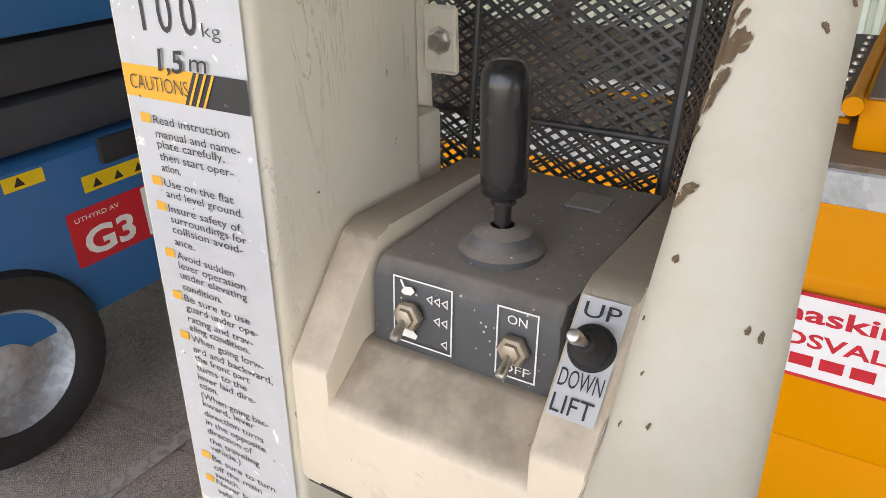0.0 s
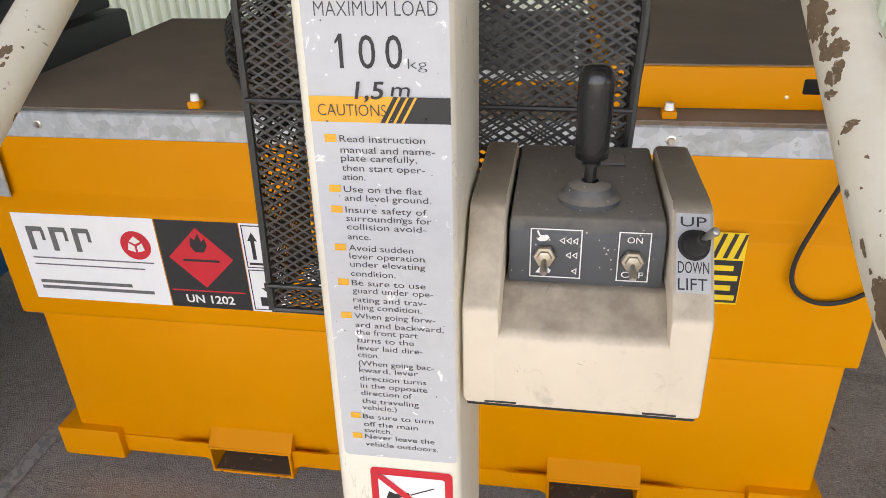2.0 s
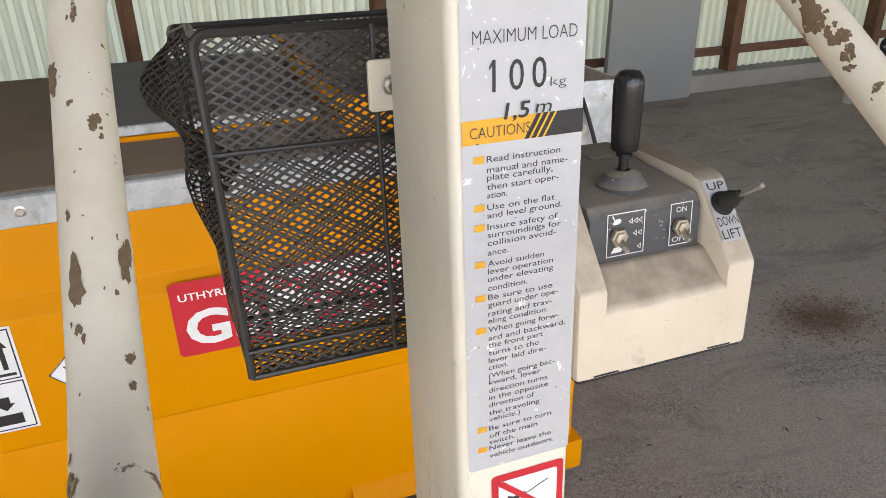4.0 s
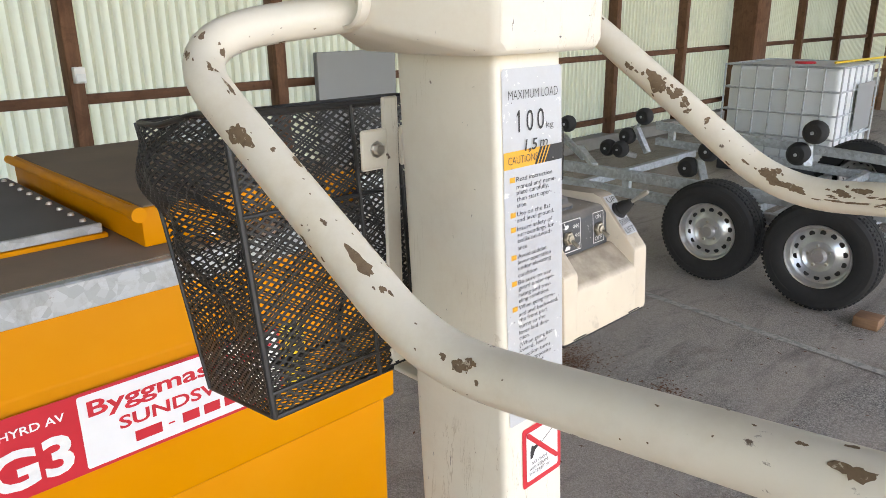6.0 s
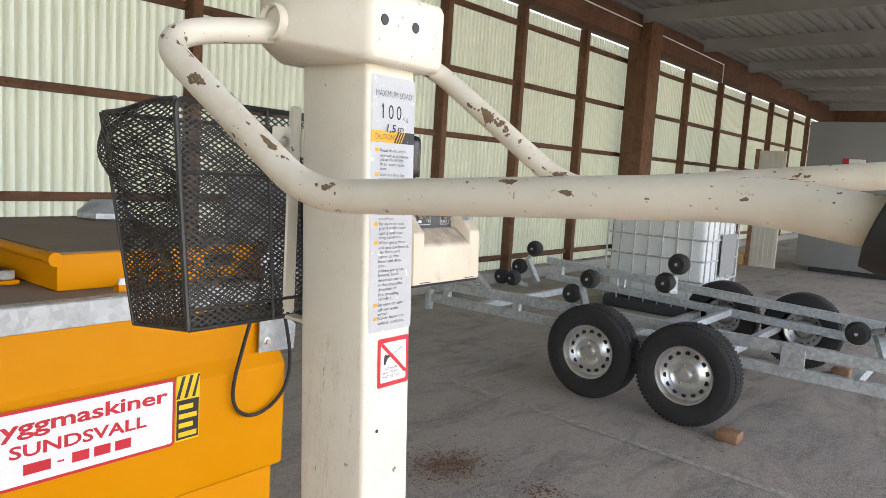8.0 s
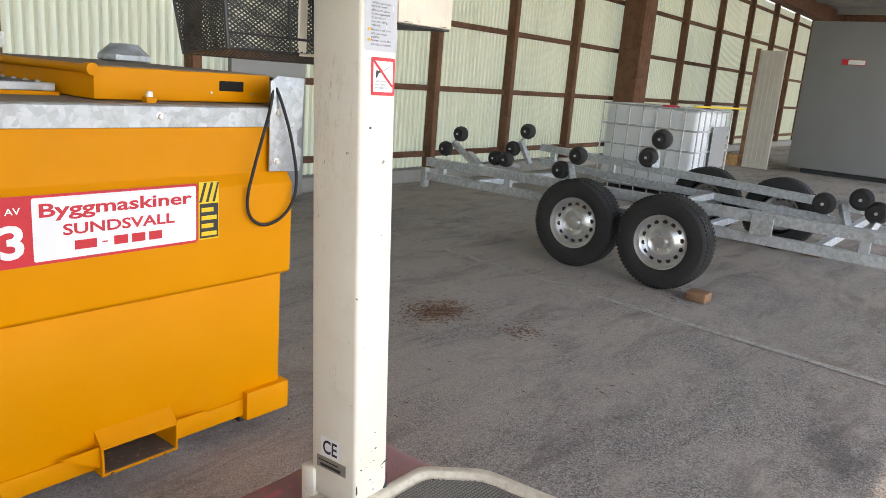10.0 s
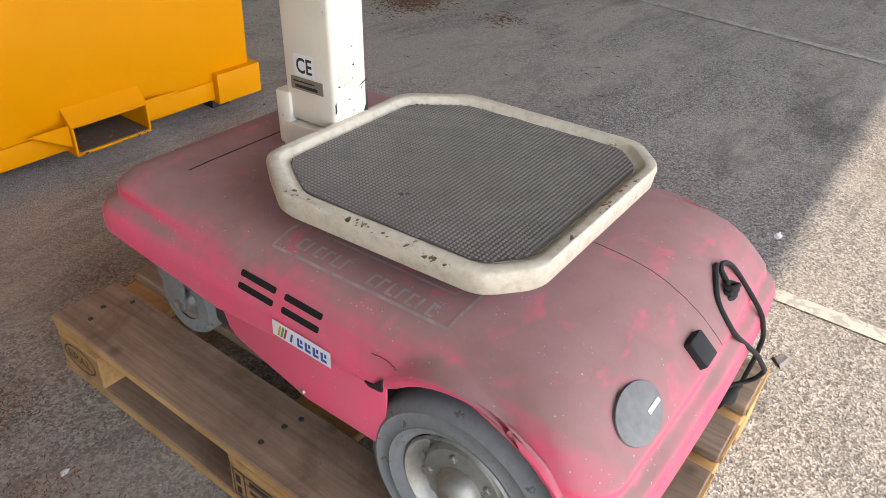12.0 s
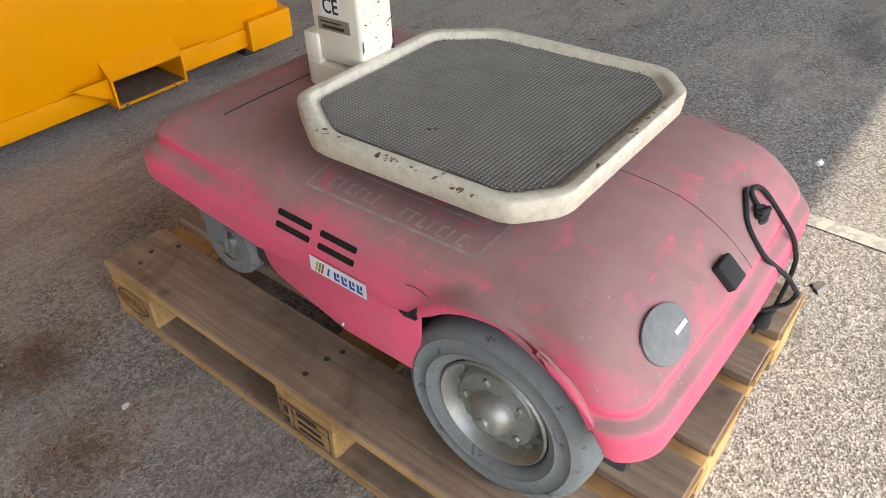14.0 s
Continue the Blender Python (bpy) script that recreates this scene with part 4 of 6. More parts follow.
part("lettering", write(B(), "0", mast_face(-0.4550, 1.6125, 0.0010), 0.0085, 0.0165), BLACK_INK, sticker, "large black number")
t = write(B(), "0", mast_face(-0.4415, 1.6125, 0.0010), 0.0085, 0.0165)
part("lettering", t, BLACK_INK, sticker, "large black number")
t = B()
HAND = mast_face(-0.4585, 1.5975, 0.0019) @ Matrix(((1, 0.18, 0, 0), (0, 1, 0, 0), (0, 0, 1, 0), (0, 0, 0, 1)))
write(t, "1,5", HAND, 0.0145, 0.0088, bold=0.012)
write(t, "m", HAND @ Matrix.Translation((0.0185, 0.0015, 0)), 0.0095, 0.0072)
part("lettering", t, BLACK_INK, sticker, "handwritten marker note")
part("orange_band", quad(B(), mast_face(-0.483, 1.585, 0.0010), 0.0, 0.0, 0.0445, 0.0135), ORANGE, sticker)
t = B()
m = mast_face(-0.483, 1.585, 0.0013)
poly(t, m, [(0.037, 0), (0.0735, 0), (0.0735, 0.0135), (0.0445, 0.0135)])
part("black_band", t, BLACK_INK, sticker)
t = B()
for k in range(3):
    x = 0.0395 + k * 0.0042
    poly(t, mast_face(-0.483, 1.585, 0.0017), [(x, 0), (x + 0.0014, 0), (x + 0.0089, 0.0135), (x + 0.0075, 0.0135)])
part("orange_stripe", t, ORANGE, sticker)
for z in (1.576, 1.548, 1.536, 1.513, 1.491, 1.469, 1.396, 1.380):
    part("bullet", quad(B(), mast_face(-0.4765, z, 0.0010), 0, -0.0018, 0.0064, 0.0024), ORANGE, sticker)
STICKER_FACE = mast_face(-0.4463, 1.5125, 0.0008)
# red no-wash label
t = B()
m = mast_face(-0.467, 1.296, 0.0006)
poly(t, m, rrect(0, 0, 0.0545, 0.059, 0.003))
red = part("no_wash_label", t, RED_INK, mast, "red bordered label that forbids hosing")
part("label_field", poly(B(), mast_face(-0.467, 1.296, 0.0010), rrect(0.005, 0.0055, 0.0495, 0.0535, 0.002)), WHITE, red)
part("red_slash", poly(B(), mast_face(-0.467, 1.296, 0.0015), [(0.005, 0.0505), (0.005, 0.0535), (0.0085, 0.0535), (0.0495, 0.0165), (0.0495, 0.0135), (0.046, 0.0135)]), RED_INK, red)
t = B()
m = mast_face(-0.467, 1.296, 0.0012)
poly(t, m, [(0.010, 0.027), (0.013, 0.027), (0.017, 0.034), (0.026, 0.038), (0.025, 0.040), (0.016, 0.038), (0.012, 0.040), (0.010, 0.034)])
poly(t, m, [(0.026, 0.0385), (0.042, 0.046), (0.0425, 0.0452), (0.0265, 0.0378)])
write(t, "NO WASH", m @ Matrix.Translation((0.012, 0.0205, 0)), 0.021, 0.0033)
write(t, "with STEAM,", m @ Matrix.Translation((0.009, 0.0155, 0)), 0.027, 0.0033)
write(t, "WATERJET etc.", m @ Matrix.Translation((0.008, 0.0105, 0)), 0.030, 0.0033)
part("lettering", t, BLACK_INK, red)
# CE mark and name plate on the side of the mast
MS = ML @ face_x(-0.0405 - 0.0008, 0, 0)
lab = part("ce_label", quad(B(), MS, -0.086, 0.083, -0.038, 0.120), WHITE, mast, "small white label")
t = B()
write(t, "CE", MS @ Matrix.Translation((-0.080, 0.089, 0.0004)), 0.036, 0.025, bold=0.02)
part("lettering", t, BLACK_INK, lab)
plate = part("name_plate", box(B(), (-0.0418, 0.022, 0.058), (-0.0403, 0.096, 0.080), 0.0004, 1, ML), PLATE_METAL, mast, "dull metal name plate")
t = B()
quad(t, MS @ Matrix.Translation((0, 0, 0.0010)), -0.086, 0.062, -0.034, 0.0675)
quad(t, MS @ Matrix.Translation((0, 0, 0.0010)), -0.090, 0.072, -0.040, 0.0745)
part("plain_bar", t, BLACK_INK, plate)
# dark scrapes near the foot of the mast
t = B()
for pts in (((0.02, 0.064), (0.0405, 0.071), (0.0405, 0.074), (0.03, 0.070)), ((0.030, 0.018), (0.0405, 0.016), (0.0405, 0.052), (0.037, 0.030)), ((-0.038, 0.03), (-0.034, 0.035), (-0.035, 0.052), (-0.038, 0.047))):
    poly(t, ML @ face_y(0, -0.0007, 0), pts)
part("paint_scrape", t, BLACK_INK, mast, "dark scraped paint")
# small hole drawn as a black disc, its shade in the ink
part("small_hole", lathe(B(), [(0.0, 0.0007), (0.0022, 0.0007), (0.0024, 0)], mast_face(-0.466, 1.245, 0.0), 10), BLACK_INK, mast)

# head with sockets: a block that flares out to both sides
t = B()
for y, hw, z0, z1 in ((0.279, 0.056, 1.680, 1.742), (0.283, 0.0635, 1.672, 1.750), (0.345, 0.066, 1.671, 1.755), (0.372, 0.098, 1.690, 1.752), (0.420, 0.100, 1.690, 1.748), (0.434, 0.092, 1.694, 1.738), (0.436, 0.060, 1.672, 1.735)):
    for s in (-1, 1):
        for z in (z0, z1):
            t.verts.new((CX + s * hw, y, z))
bmesh.ops.convex_hull(t, input=t.verts[:])
bmesh.ops.dissolve_limit(t, angle_limit=0.02, verts=t.verts[:], edges=t.edges[:])
bmesh.ops.bevel(t, geom=t.edges[:], offset=0.005, segments=3, affect="EDGES", profile=0.5)
for s in (-1, 1):
    lathe(t, [(0.0205, -0.03), (0.0205, 0.008), (0.0185, 0.010), (0.0170, 0.004)], Matrix.Translation((CX + s * 0.098, 0.394, 1.711)) @ pose(0, 0, 0, 0, 90 * s, 0), 28)
head = part("head_cover", t, CREAM, lift, "scuffed cream head that holds the rails", 40)
# black discs on the face paint the shade inside the screw holes
for x in (-0.492, -0.441):
    part("screw_hole", lathe(B(), [(0.0, 0.0008), (0.0055, 0.0008), (0.0065, -0.0006)], face_y(x, 0.2788, 1.716), 18), BLACK, head)


def flakes(parent, m, w, h, n, seed, mat, label, size=0.003):
    """Irregular worn flecks over a flat field, laid a hair above it."""
    rnd = random.Random(seed)
    t = B()
    for _ in range(n):
        cx, cy = rnd.uniform(-w / 2, w / 2) * 0.94, rnd.uniform(-h / 2, h / 2) * 0.97
        r = size * (0.12 + 0.88 * rnd.random() ** 4)
        st, tilt = rnd.uniform(0.8, 3.0), rnd.uniform(-0.6, 0.6)
        ring = []
        for k in range(9):
            b = 6.283185 * k / 9
            q = r * rnd.uniform(0.55, 1.15)
            x, y = q * st * math.cos(b), q * math.sin(b)
            x, y = cx + x * math.cos(tilt) - y * math.sin(tilt), cy + x * math.sin(tilt) + y * math.cos(tilt)
            ring.append((min(max(x, -w / 2), w / 2), min(max(y, -h / 2), h / 2)))
        poly(t, m @ Matrix.Translation((0, 0, 0.0005)), ring)
    return tagged(part("worn_fleck", t, mat, parent), label, kind="stuff")


flakes(head, pose(-0.497, 0.300, 1.7522, 3, 0, 0), 0.026, 0.020, 46, 21, GREY_INK, "dark scuffs on the edge of the head", 0.0024)
flakes(sticker, STICKER_FACE, 0.073, 0.295, 70, 23, WHITE_INK, "pale scratches", 0.0008)
flakes(sticker, STICKER_FACE, 0.073, 0.295, 80, 24, GREY_INK, "dark scratches", 0.0006)
flakes(tray, pose(CX - 0.247, 0.0, 0.5972), 0.016, 0.30, 60, 25, CHIP, "brown scrapes along the rim", 0.004)
flakes(tray, pose(CX + 0.01, -0.2165, 0.5972), 0.26, 0.012, 40, 26, CHIP, "brown scrapes along the rim", 0.004)
flakes(mast, ML @ face_y(0.0, 0.0, 0.08), 0.078, 0.13, 40, 27, BLACK_INK, "dark scrapes", 0.0018)
flakes(head, face_y(-0.449, 0.2788, 1.7), 0.100, 0.050, 40, 22, GREY_INK, "fine dark scratches", 0.0009)

# chipped paint patches laid on the tubes
def chips(parent, path, r, spots, seed):
    rnd = random.Random(seed)
    t = B()
    pts = [Vector(p) for p in path]
    for at, ang, ln, wd in spots:
        i = min(range(len(pts) - 1), key=lambda k: (pts[k] - Vector(at)).length)
        d = (pts[min(i + 1, len(pts) - 1)] - pts[max(i - 1, 0)]).normalized()
        base = pts[i] + d * (Vector(at) - pts[i]).dot(d)
        u = d.cross(Vector((0, 0, 1))).normalized()
        v = u.cross(d)
        if ang is None:
            off = Vector(at) - base
            ang = math.degrees(math.atan2(off.dot(v), off.dot(u)))
        n = 30
        ph = [rnd.uniform(0, 6.28) for _ in range(4)]
        rim = []
        for k in range(n):
            b = 6.283185 * k / n
            q = 0.72 + 0.18 * math.sin(2 * b + ph[0]) + 0.12 * math.sin(3 * b + ph[1]) + 0.06 * math.sin(6 * b + ph[2]) + 0.05 * math.sin(9 * b + ph[3]) + rnd.uniform(-0.10, 0.10)
            rim.append((math.cos(b) * ln * 0.5 * q, math.sin(b) * wd * 0.5 * q))

        def on(a, c):
            th = radians(ang) + c / r
            return t.verts.new(base + d * a + (u * math.cos(th) + v * math.sin(th)) * (r + 0.0003))

        hub = on(0, 0)
        mid = [on(a * 0.55, c * 0.55) for a, c in rim]
        out = [on(a, c) for a, c in rim]
        for k in range(n):
            j = (k + 1) % n
            t.faces.new((hub, mid[k], mid[j]))
            t.faces.new((mid[k], out[k], out[j], mid[j]))
    return tagged(part("paint_chip", t, CHIP, parent), "brown chips where the paint has gone", kind="stuff")


def make_rail(s):
    if s < 0:
        ctrl = [(-0.516, 0.391, 1.706), (-0.665, 0.454, 1.686), (-0.665, 0.191, 1.529), (-0.640, -0.164, 1.554), (-0.650, -0.235, 1.545)]
    else:
        ctrl = [(-0.383, 0.391, 1.706), (-0.238, 0.418, 1.705), (-0.222, 0.187, 1.540), (-0.240, -0.120, 1.573), (-0.243, -0.194, 1.581)]
    path = rounded(ctrl, [0.076, 0.045, 0.034] if s < 0 else [0.045, 0.054, 0.034], 10)
    dense = []
    for p, q in zip(path, path[1:]):
        k = max(1, int((q - p).length / 0.012))
        dense += [p.lerp(q, i / k) for i in range(k)]
    dense.append(path[-1])
    rail = part("guard_rail", sweep(B(), dense, 0.0142, 20), RAIL, lift, "chipped cream tubular guard rail", 60)
    e = Vector(ctrl[-1])
    d = Vector((0, -0.094, -0.034)).normalized()
    if s > 0:
        part("rail_plug", sweep(B(), [e, e + Vector((0, -0.004, 0)), e + Vector((0, -0.006, 0))], [0.0138, 0.0138, 0.010], 20), RUBBER, rail, "black end plug")
    t = sweep(B(), [e - d * 0.006, e - d * 0.004, e + d * 0.010, e + d * 0.012], [0.019, 0.0255, 0.0255, 0.022], 24)
    if s < 0:
        part("grip_flange", t, RUBBER, rail, "black rubber flange")
    t = sweep(B(), [e + d * k for k in (0.0122, 0.016, 0.05, 0.084, 0.091, 0.096)], [0.020, 0.0222, 0.0226, 0.0222, 0.020, 0.012], 24)
    if s < 0:
        part("grip", t, FOAM, rail, "dirty grey foam hand grip")
    rnd = random.Random(5 + s)
    spots = []
    for _ in range(110):
        p = rnd.choice(dense)
        b = rnd.random()
        spots.append((p, rnd.uniform(0, 360), 0.0015 + 0.007 * b ** 3, 0.001 + 0.004 * b ** 3))

    def flaked(x, y, z, ln, wd, n):
        """One patch of gone paint with small flakes round it."""
        spots.append(((x, y, z), None, ln, wd))
        for _ in range(n):
            o = rnd.gauss(0, ln * 0.5)
            f = rnd.uniform(0.12, 0.4)
            spots.append(((x + rnd.gauss(0, wd * 0.4), y + o, z + o * 0.4), None, ln * f, wd * f * 1.2))

    if s < 0:
        for x, y, z, ln, wd, n in ((-0.675, 0.347, 1.629, 0.030, 0.017, 2), (-0.671, 0.239, 1.571, 0.027, 0.011, 1), (-0.672, 0.159, 1.537, 0.0135, 0.009, 2),
                                   (-0.672, 0.171, 1.538, 0.006, 0.004, 0), (-0.658, -0.008, 1.551, 0.016, 0.008, 3), (-0.651, -0.033, 1.555, 0.015, 0.004, 1),
                                   (-0.661, -0.054, 1.549, 0.013, 0.005, 1), (-0.655, 0.424, 1.685, 0.011, 0.006, 1), (-0.667, 0.418, 1.673, 0.013, 0.006, 2),
                                   (-0.650, 0.418, 1.675, 0.017, 0.007, 2), (-0.664, 0.379, 1.655, 0.020, 0.0045, 1), (-0.665, 0.400, 1.664, 0.012, 0.005, 1),
                                   (-0.672, 0.269, 1.588, 0.007, 0.0035, 0), (-0.678, 0.281, 1.578, 0.010, 0.004, 1), (-0.659, 0.252, 1.570, 0.030, 0.010, 2),
                                   (-0.657, 0.208, 1.550, 0.007, 0.006, 0), (-0.661, 0.314, 1.613, 0.014, 0.008, 3)):
            flaked(x, y, z, ln, wd, n)
    else:
        for x, y, z, ln, wd, n in ((-0.247, 0.312, 1.637, 0.034, 0.019, 14), (-0.241, 0.290, 1.626, 0.016, 0.011, 8), (-0.238, 0.259, 1.602, 0.006, 0.011, 1),
                                   (-0.248, 0.282, 1.617, 0.008, 0.005, 0), (-0.243, 0.194, 1.559, 0.024, 0.015, 8), (-0.243, 0.175, 1.552, 0.032, 0.010, 8),
                                   (-0.243, 0.133, 1.554, 0.015, 0.008, 5), (-0.241, 0.118, 1.558, 0.018, 0.008, 5), (-0.235, 0.190, 1.564, 0.012, 0.008, 5),
                                   (-0.245, 0.275, 1.612, 0.005, 0.005, 0)):
            flaked(x, y, z, ln, wd, n)
        for _ in range(50):
            spots.append(((-0.252, 0.17 - rnd.random() * 0.27, 1.553), rnd.uniform(-14, 16) + 180, 0.006 + 0.022 * rnd.random(), 0.001 + 0.0025 * rnd.random()))
            spots.append(((-0.252, 0.17 - rnd.random() * 0.27, 1.553), rnd.uniform(-14, 16), 0.006 + 0.022 * rnd.random(), 0.001 + 0.0025 * rnd.random()))
    chips(rail, dense, 0.0142, spots, 11 + s)


make_rail(-1)
make_rail(1)

# control housing
YZ = Matrix(((0, 0, 1, 0), (1, 0, 0, 0), (0, 1, 0, 0), (0, 0, 0, 1)))
t = B()
arms = []
arm = [(0.291, 1.4125), (0.2945, 1.477), (0.338, 1.5245), (0.347, 1.527), (0.448, 1.523), (0.448, 1.4125)]
for x0, x1 in ((-0.4055, -0.3835), (-0.2905, -0.2670)):
    arms.append(prism(B(), arm, YZ @ Matrix.Translation((0, 0, x0)), x1 - x0, 0.0035))
prism(t, [(0.2913, 1.4128), (0.2935, 1.4585), (0.297, 1.4635), (0.3215, 1.4805), (0.447, 1.4805), (0.447, 1.4128)], YZ @ Matrix.Translation((0, 0, -0.400)), 0.128, 0.0022)
housing = part("control_housing", t, PLASTIC_CREAM, lift, "dusty cream plastic control housing")
for t in arms:
    part("housing_arm", t, PLASTIC_CREAM, housing)
part("housing_gasket", box(B(), (-0.403, 0.2935, 1.4095), (-0.2695, 0.446, 1.4122), 0.0008, 1), BLACK, housing)
# thin black bars stand in for the shade in two narrow slots
for x0, x1 in ((-0.392, -0.373), (-0.300, -0.281)):
    part("housing_slot", box(B(), (x0, 0.2905, 1.4150), (x1, 0.2925, 1.4158)), BLACK_INK, housing)
# no recess is cut: black discs give the shade of the dished screws
for x in (-0.3945, -0.2785):
    for y in (0.372, 0.425):
        part("screw_recess", lathe(B(), [(0.0, 0.0006), (0.0048, 0.0006), (0.0056, 0.0)], pose(x, y, 1.5262 - (y - 0.347) * 0.0396), 14), BLACK_INK, housing)
t = B()
prism(t, [(0.3245, 1.477), (0.3275, 1.511), (0.334, 1.5185), (0.4495, 1.5205), (0.4495, 1.477)], YZ @ Matrix.Translation((0, 0, -0.3815)), 0.0890, 0.0026)
ctrl_box = part("control_box", t, DARK_BOX, lift, "dusty dark grey control box")
PF = Matrix(((1, 0, 0, 0), (0, 0.088, -0.996, 0.3262), (0, 0.996, 0.088, 1.4995), (0, 0, 0, 1))) @ Matrix.Translation((0, 0, 0.0010))
t = B()
ring_frame(t, PF, -0.3690, -0.0152, -0.3395, 0.0155, 0.0007)
part("printing", t, WHITE_INK, ctrl_box, "white printed frame")
part("printing", ring_frame(B(), PF, -0.3192, -0.0152, -0.3012, 0.0155, 0.0007), WHITE_INK, ctrl_box, "white printed frame")
t = B()
write(t, "ON", PF @ Matrix.Translation((-0.3145, 0.0088, 0)), 0.0085, 0.0038)
part("printing", t, WHITE_INK, ctrl_box, "white printed word")
t = B()
write(t, "OFF", PF @ Matrix.Translation((-0.3165, -0.0128, 0)), 0.0125, 0.0038)
part("printing", t, WHITE_INK, ctrl_box, "white printed word")
t = B()
for row, cnt in ((0.0085, 3), (-0.0005, 2), (-0.0105, 1)):
    for k in range(cnt):
        x = -0.3418 - k * 0.0037
        for p in (((x - 0.0032, row), (x, row + 0.0022), (x, row + 0.0016), (x - 0.0022, row)), ((x - 0.0032, row), (x - 0.0022, row), (x, row - 0.0016), (x, row - 0.0022)), ((x - 0.0005, row - 0.0018), (x, row - 0.0020), (x, row + 0.0020), (x - 0.0005, row + 0.0018))):
            poly(t, PF, p)
part("printing", t, WHITE_INK, ctrl_box, "white printed arrows")
# fast and slow marks as plain shapes
t = B()
poly(t, PF, [(-0.3650, 0.0085), (-0.3635, 0.0075), (-0.360, 0.0078), (-0.3580, 0.0100), (-0.3595, 0.0118), (-0.3632, 0.0112)])
poly(t, PF, [(-0.3640, 0.0108), (-0.3628, 0.0105), (-0.3645, 0.0142), (-0.3655, 0.0138)])
poly(t, PF, [(-0.3655, -0.0125), (-0.3575, -0.0125), (-0.3565, -0.0105), (-0.359, -0.0085), (-0.363, -0.0088)])
part("printing", t, WHITE_INK, ctrl_box, "white plain marks")


def make_toggle(m, tilt, parent, boot=False):
    """A toggle switch that stands along the local z axis."""
    m = m @ Matrix.Diagonal((0.86, 0.86, 0.9, 1)) if not boot else m @ Matrix.Diagonal((0.76, 0.76, 0.9, 1))
    body = lathe(B(), [(0.0078, 0.0), (0.0082, 0.0012), (0.0082, 0.0030), (0.0072, 0.0042), (0.0052, 0.0044), (0.0048, 0.0062), (0.0036, 0.0066), (0, 0.0066)], m, 6 if not boot else 24)
    sw = part("toggle_switch", body, BRASS if not boot else RUBBER, parent, "hexagonal nut of a toggle" if not boot else "toggle with a black rubber boot")
    mm = m @ Matrix.Translation((0, 0, 0.004)) @ pose(0, 0, 0, tilt, 0, 0)
    k = 1.3 if boot else 1.0
    if not boot:
        part("toggle_lever", lathe(B(), [(0.0016, 0), (0.0018, 0.003), (0.0025 * k, 0.0078 * k), (0.0028 * k, 0.0105 * k), (0.0021 * k, 0.0125 * k), (0, 0.0130 * k)], mm, 14), STEEL, sw, "steel lever")
    if boot:
        part("boot_cone", lathe(B(), [(0.0095, 0.002), (0.0085, 0.008), (0.0060, 0.013), (0.0048, 0.017), (0.0028, 0.0175)], mm, 24), RUBBER, sw)
        part("lever_shaft", lathe(B(), [(0.0022, 0.012), (0.0024, 0.022), (0.0033, 0.034), (0.0034, 0.0375), (0.0024, 0.0395), (0, 0.040)], mm, 14), STEEL, sw, "long steel lever")
        part("boot_ring", lathe(B(), [(0.0105, 0), (0.0118, 0.002), (0.0108, 0.0045), (0.0080, 0.0045)], m, 28), RUBBER, sw)


BRASS = plain("dull_brass_nut", (0.44, 0.40, 0.33), 0.4, 0.9, 60, 0.2)
make_toggle(PF @ Matrix.Translation((-0.3605, -0.0012, -0.0005)), 38, ctrl_box)
make_toggle(PF @ Matrix.Translation((-0.3108, -0.0018, -0.0005)), 38, ctrl_box)
# sloped face of the outer arm
sl = Vector((0, 0.0435, 0.0475)).normalized()
nm = Vector((0, -sl.z, sl.y))
AF = Matrix(((1, 0, nm.x, -0.2790), (0, sl.y, nm.y, 0.3185), (0, sl.z, nm.z, 1.5032), (0, 0, 0, 1)))
lab = part("lift_label", quad(B(), AF @ Matrix.Translation((0, 0, 0.0009)), -0.0092, -0.0185, 0.0092, 0.0270), STICKER, housing, "worn silver label")
t = B()
LF = AF @ Matrix.Translation((0, 0, 0.0014))
write(t, "UP", LF @ Matrix.Translation((-0.0070, 0.0192, 0)), 0.0140, 0.0058)
write(t, "DOWN", LF @ Matrix.Translation((-0.0082, -0.0075, 0)), 0.0165, 0.0068)
write(t, "LIFT", LF @ Matrix.Translation((-0.0082, -0.0170, 0)), 0.0155, 0.0068)
part("lettering", t, BLACK_INK, lab)
make_toggle(AF @ Matrix.Translation((0, 0.0085, 0.0)) @ pose(0, 0, 0, 0, 6, 0), 4, housing, True)
# joystick
m = Matrix.Translation((-0.336, 0.3615, 1.519)) @ pose(0, 0, 0, -2.5, 0, 0)
joy = part("joystick", lathe(B(), [(0.0, 0.026), (0.0088, 0.026), (0.0096, 0.0268), (0.0098, 0.036), (0.0104, 0.062), (0.0104, 0.071), (0.0096, 0.0765), (0.0070, 0.0800), (0.0035, 0.081), (0, 0.081)], m, 32), GRIP, ctrl_box, "scuffed black joystick grip", 45)
part("joystick_neck", lathe(B(), [(0.0036, 0.008), (0.0036, 0.0215), (0.0056, 0.0218), (0.0056, 0.0235), (0.0036, 0.0262)], m, 18), GRIP, joy)
part("joystick_boot", lathe(B(), [(0.0188, -0.001), (0.0188, 0.0020), (0.0160, 0.0035), (0.0150, 0.0045), (0.0128, 0.0090), (0.0080, 0.0110), (0.0052, 0.0118)], m, 32), DARK_BOX, joy, "dusty rubber boot")
part("raised_tab", box(B(), (-0.331, 0.413, 1.5195), (-0.311, 0.432, 1.5215), 0.0008, 1), DARK_BOX, ctrl_box)

# ---- basket ----
bask = part("wire_basket", B(), MESH_BLACK, lift, "dented black expanded-metal basket")
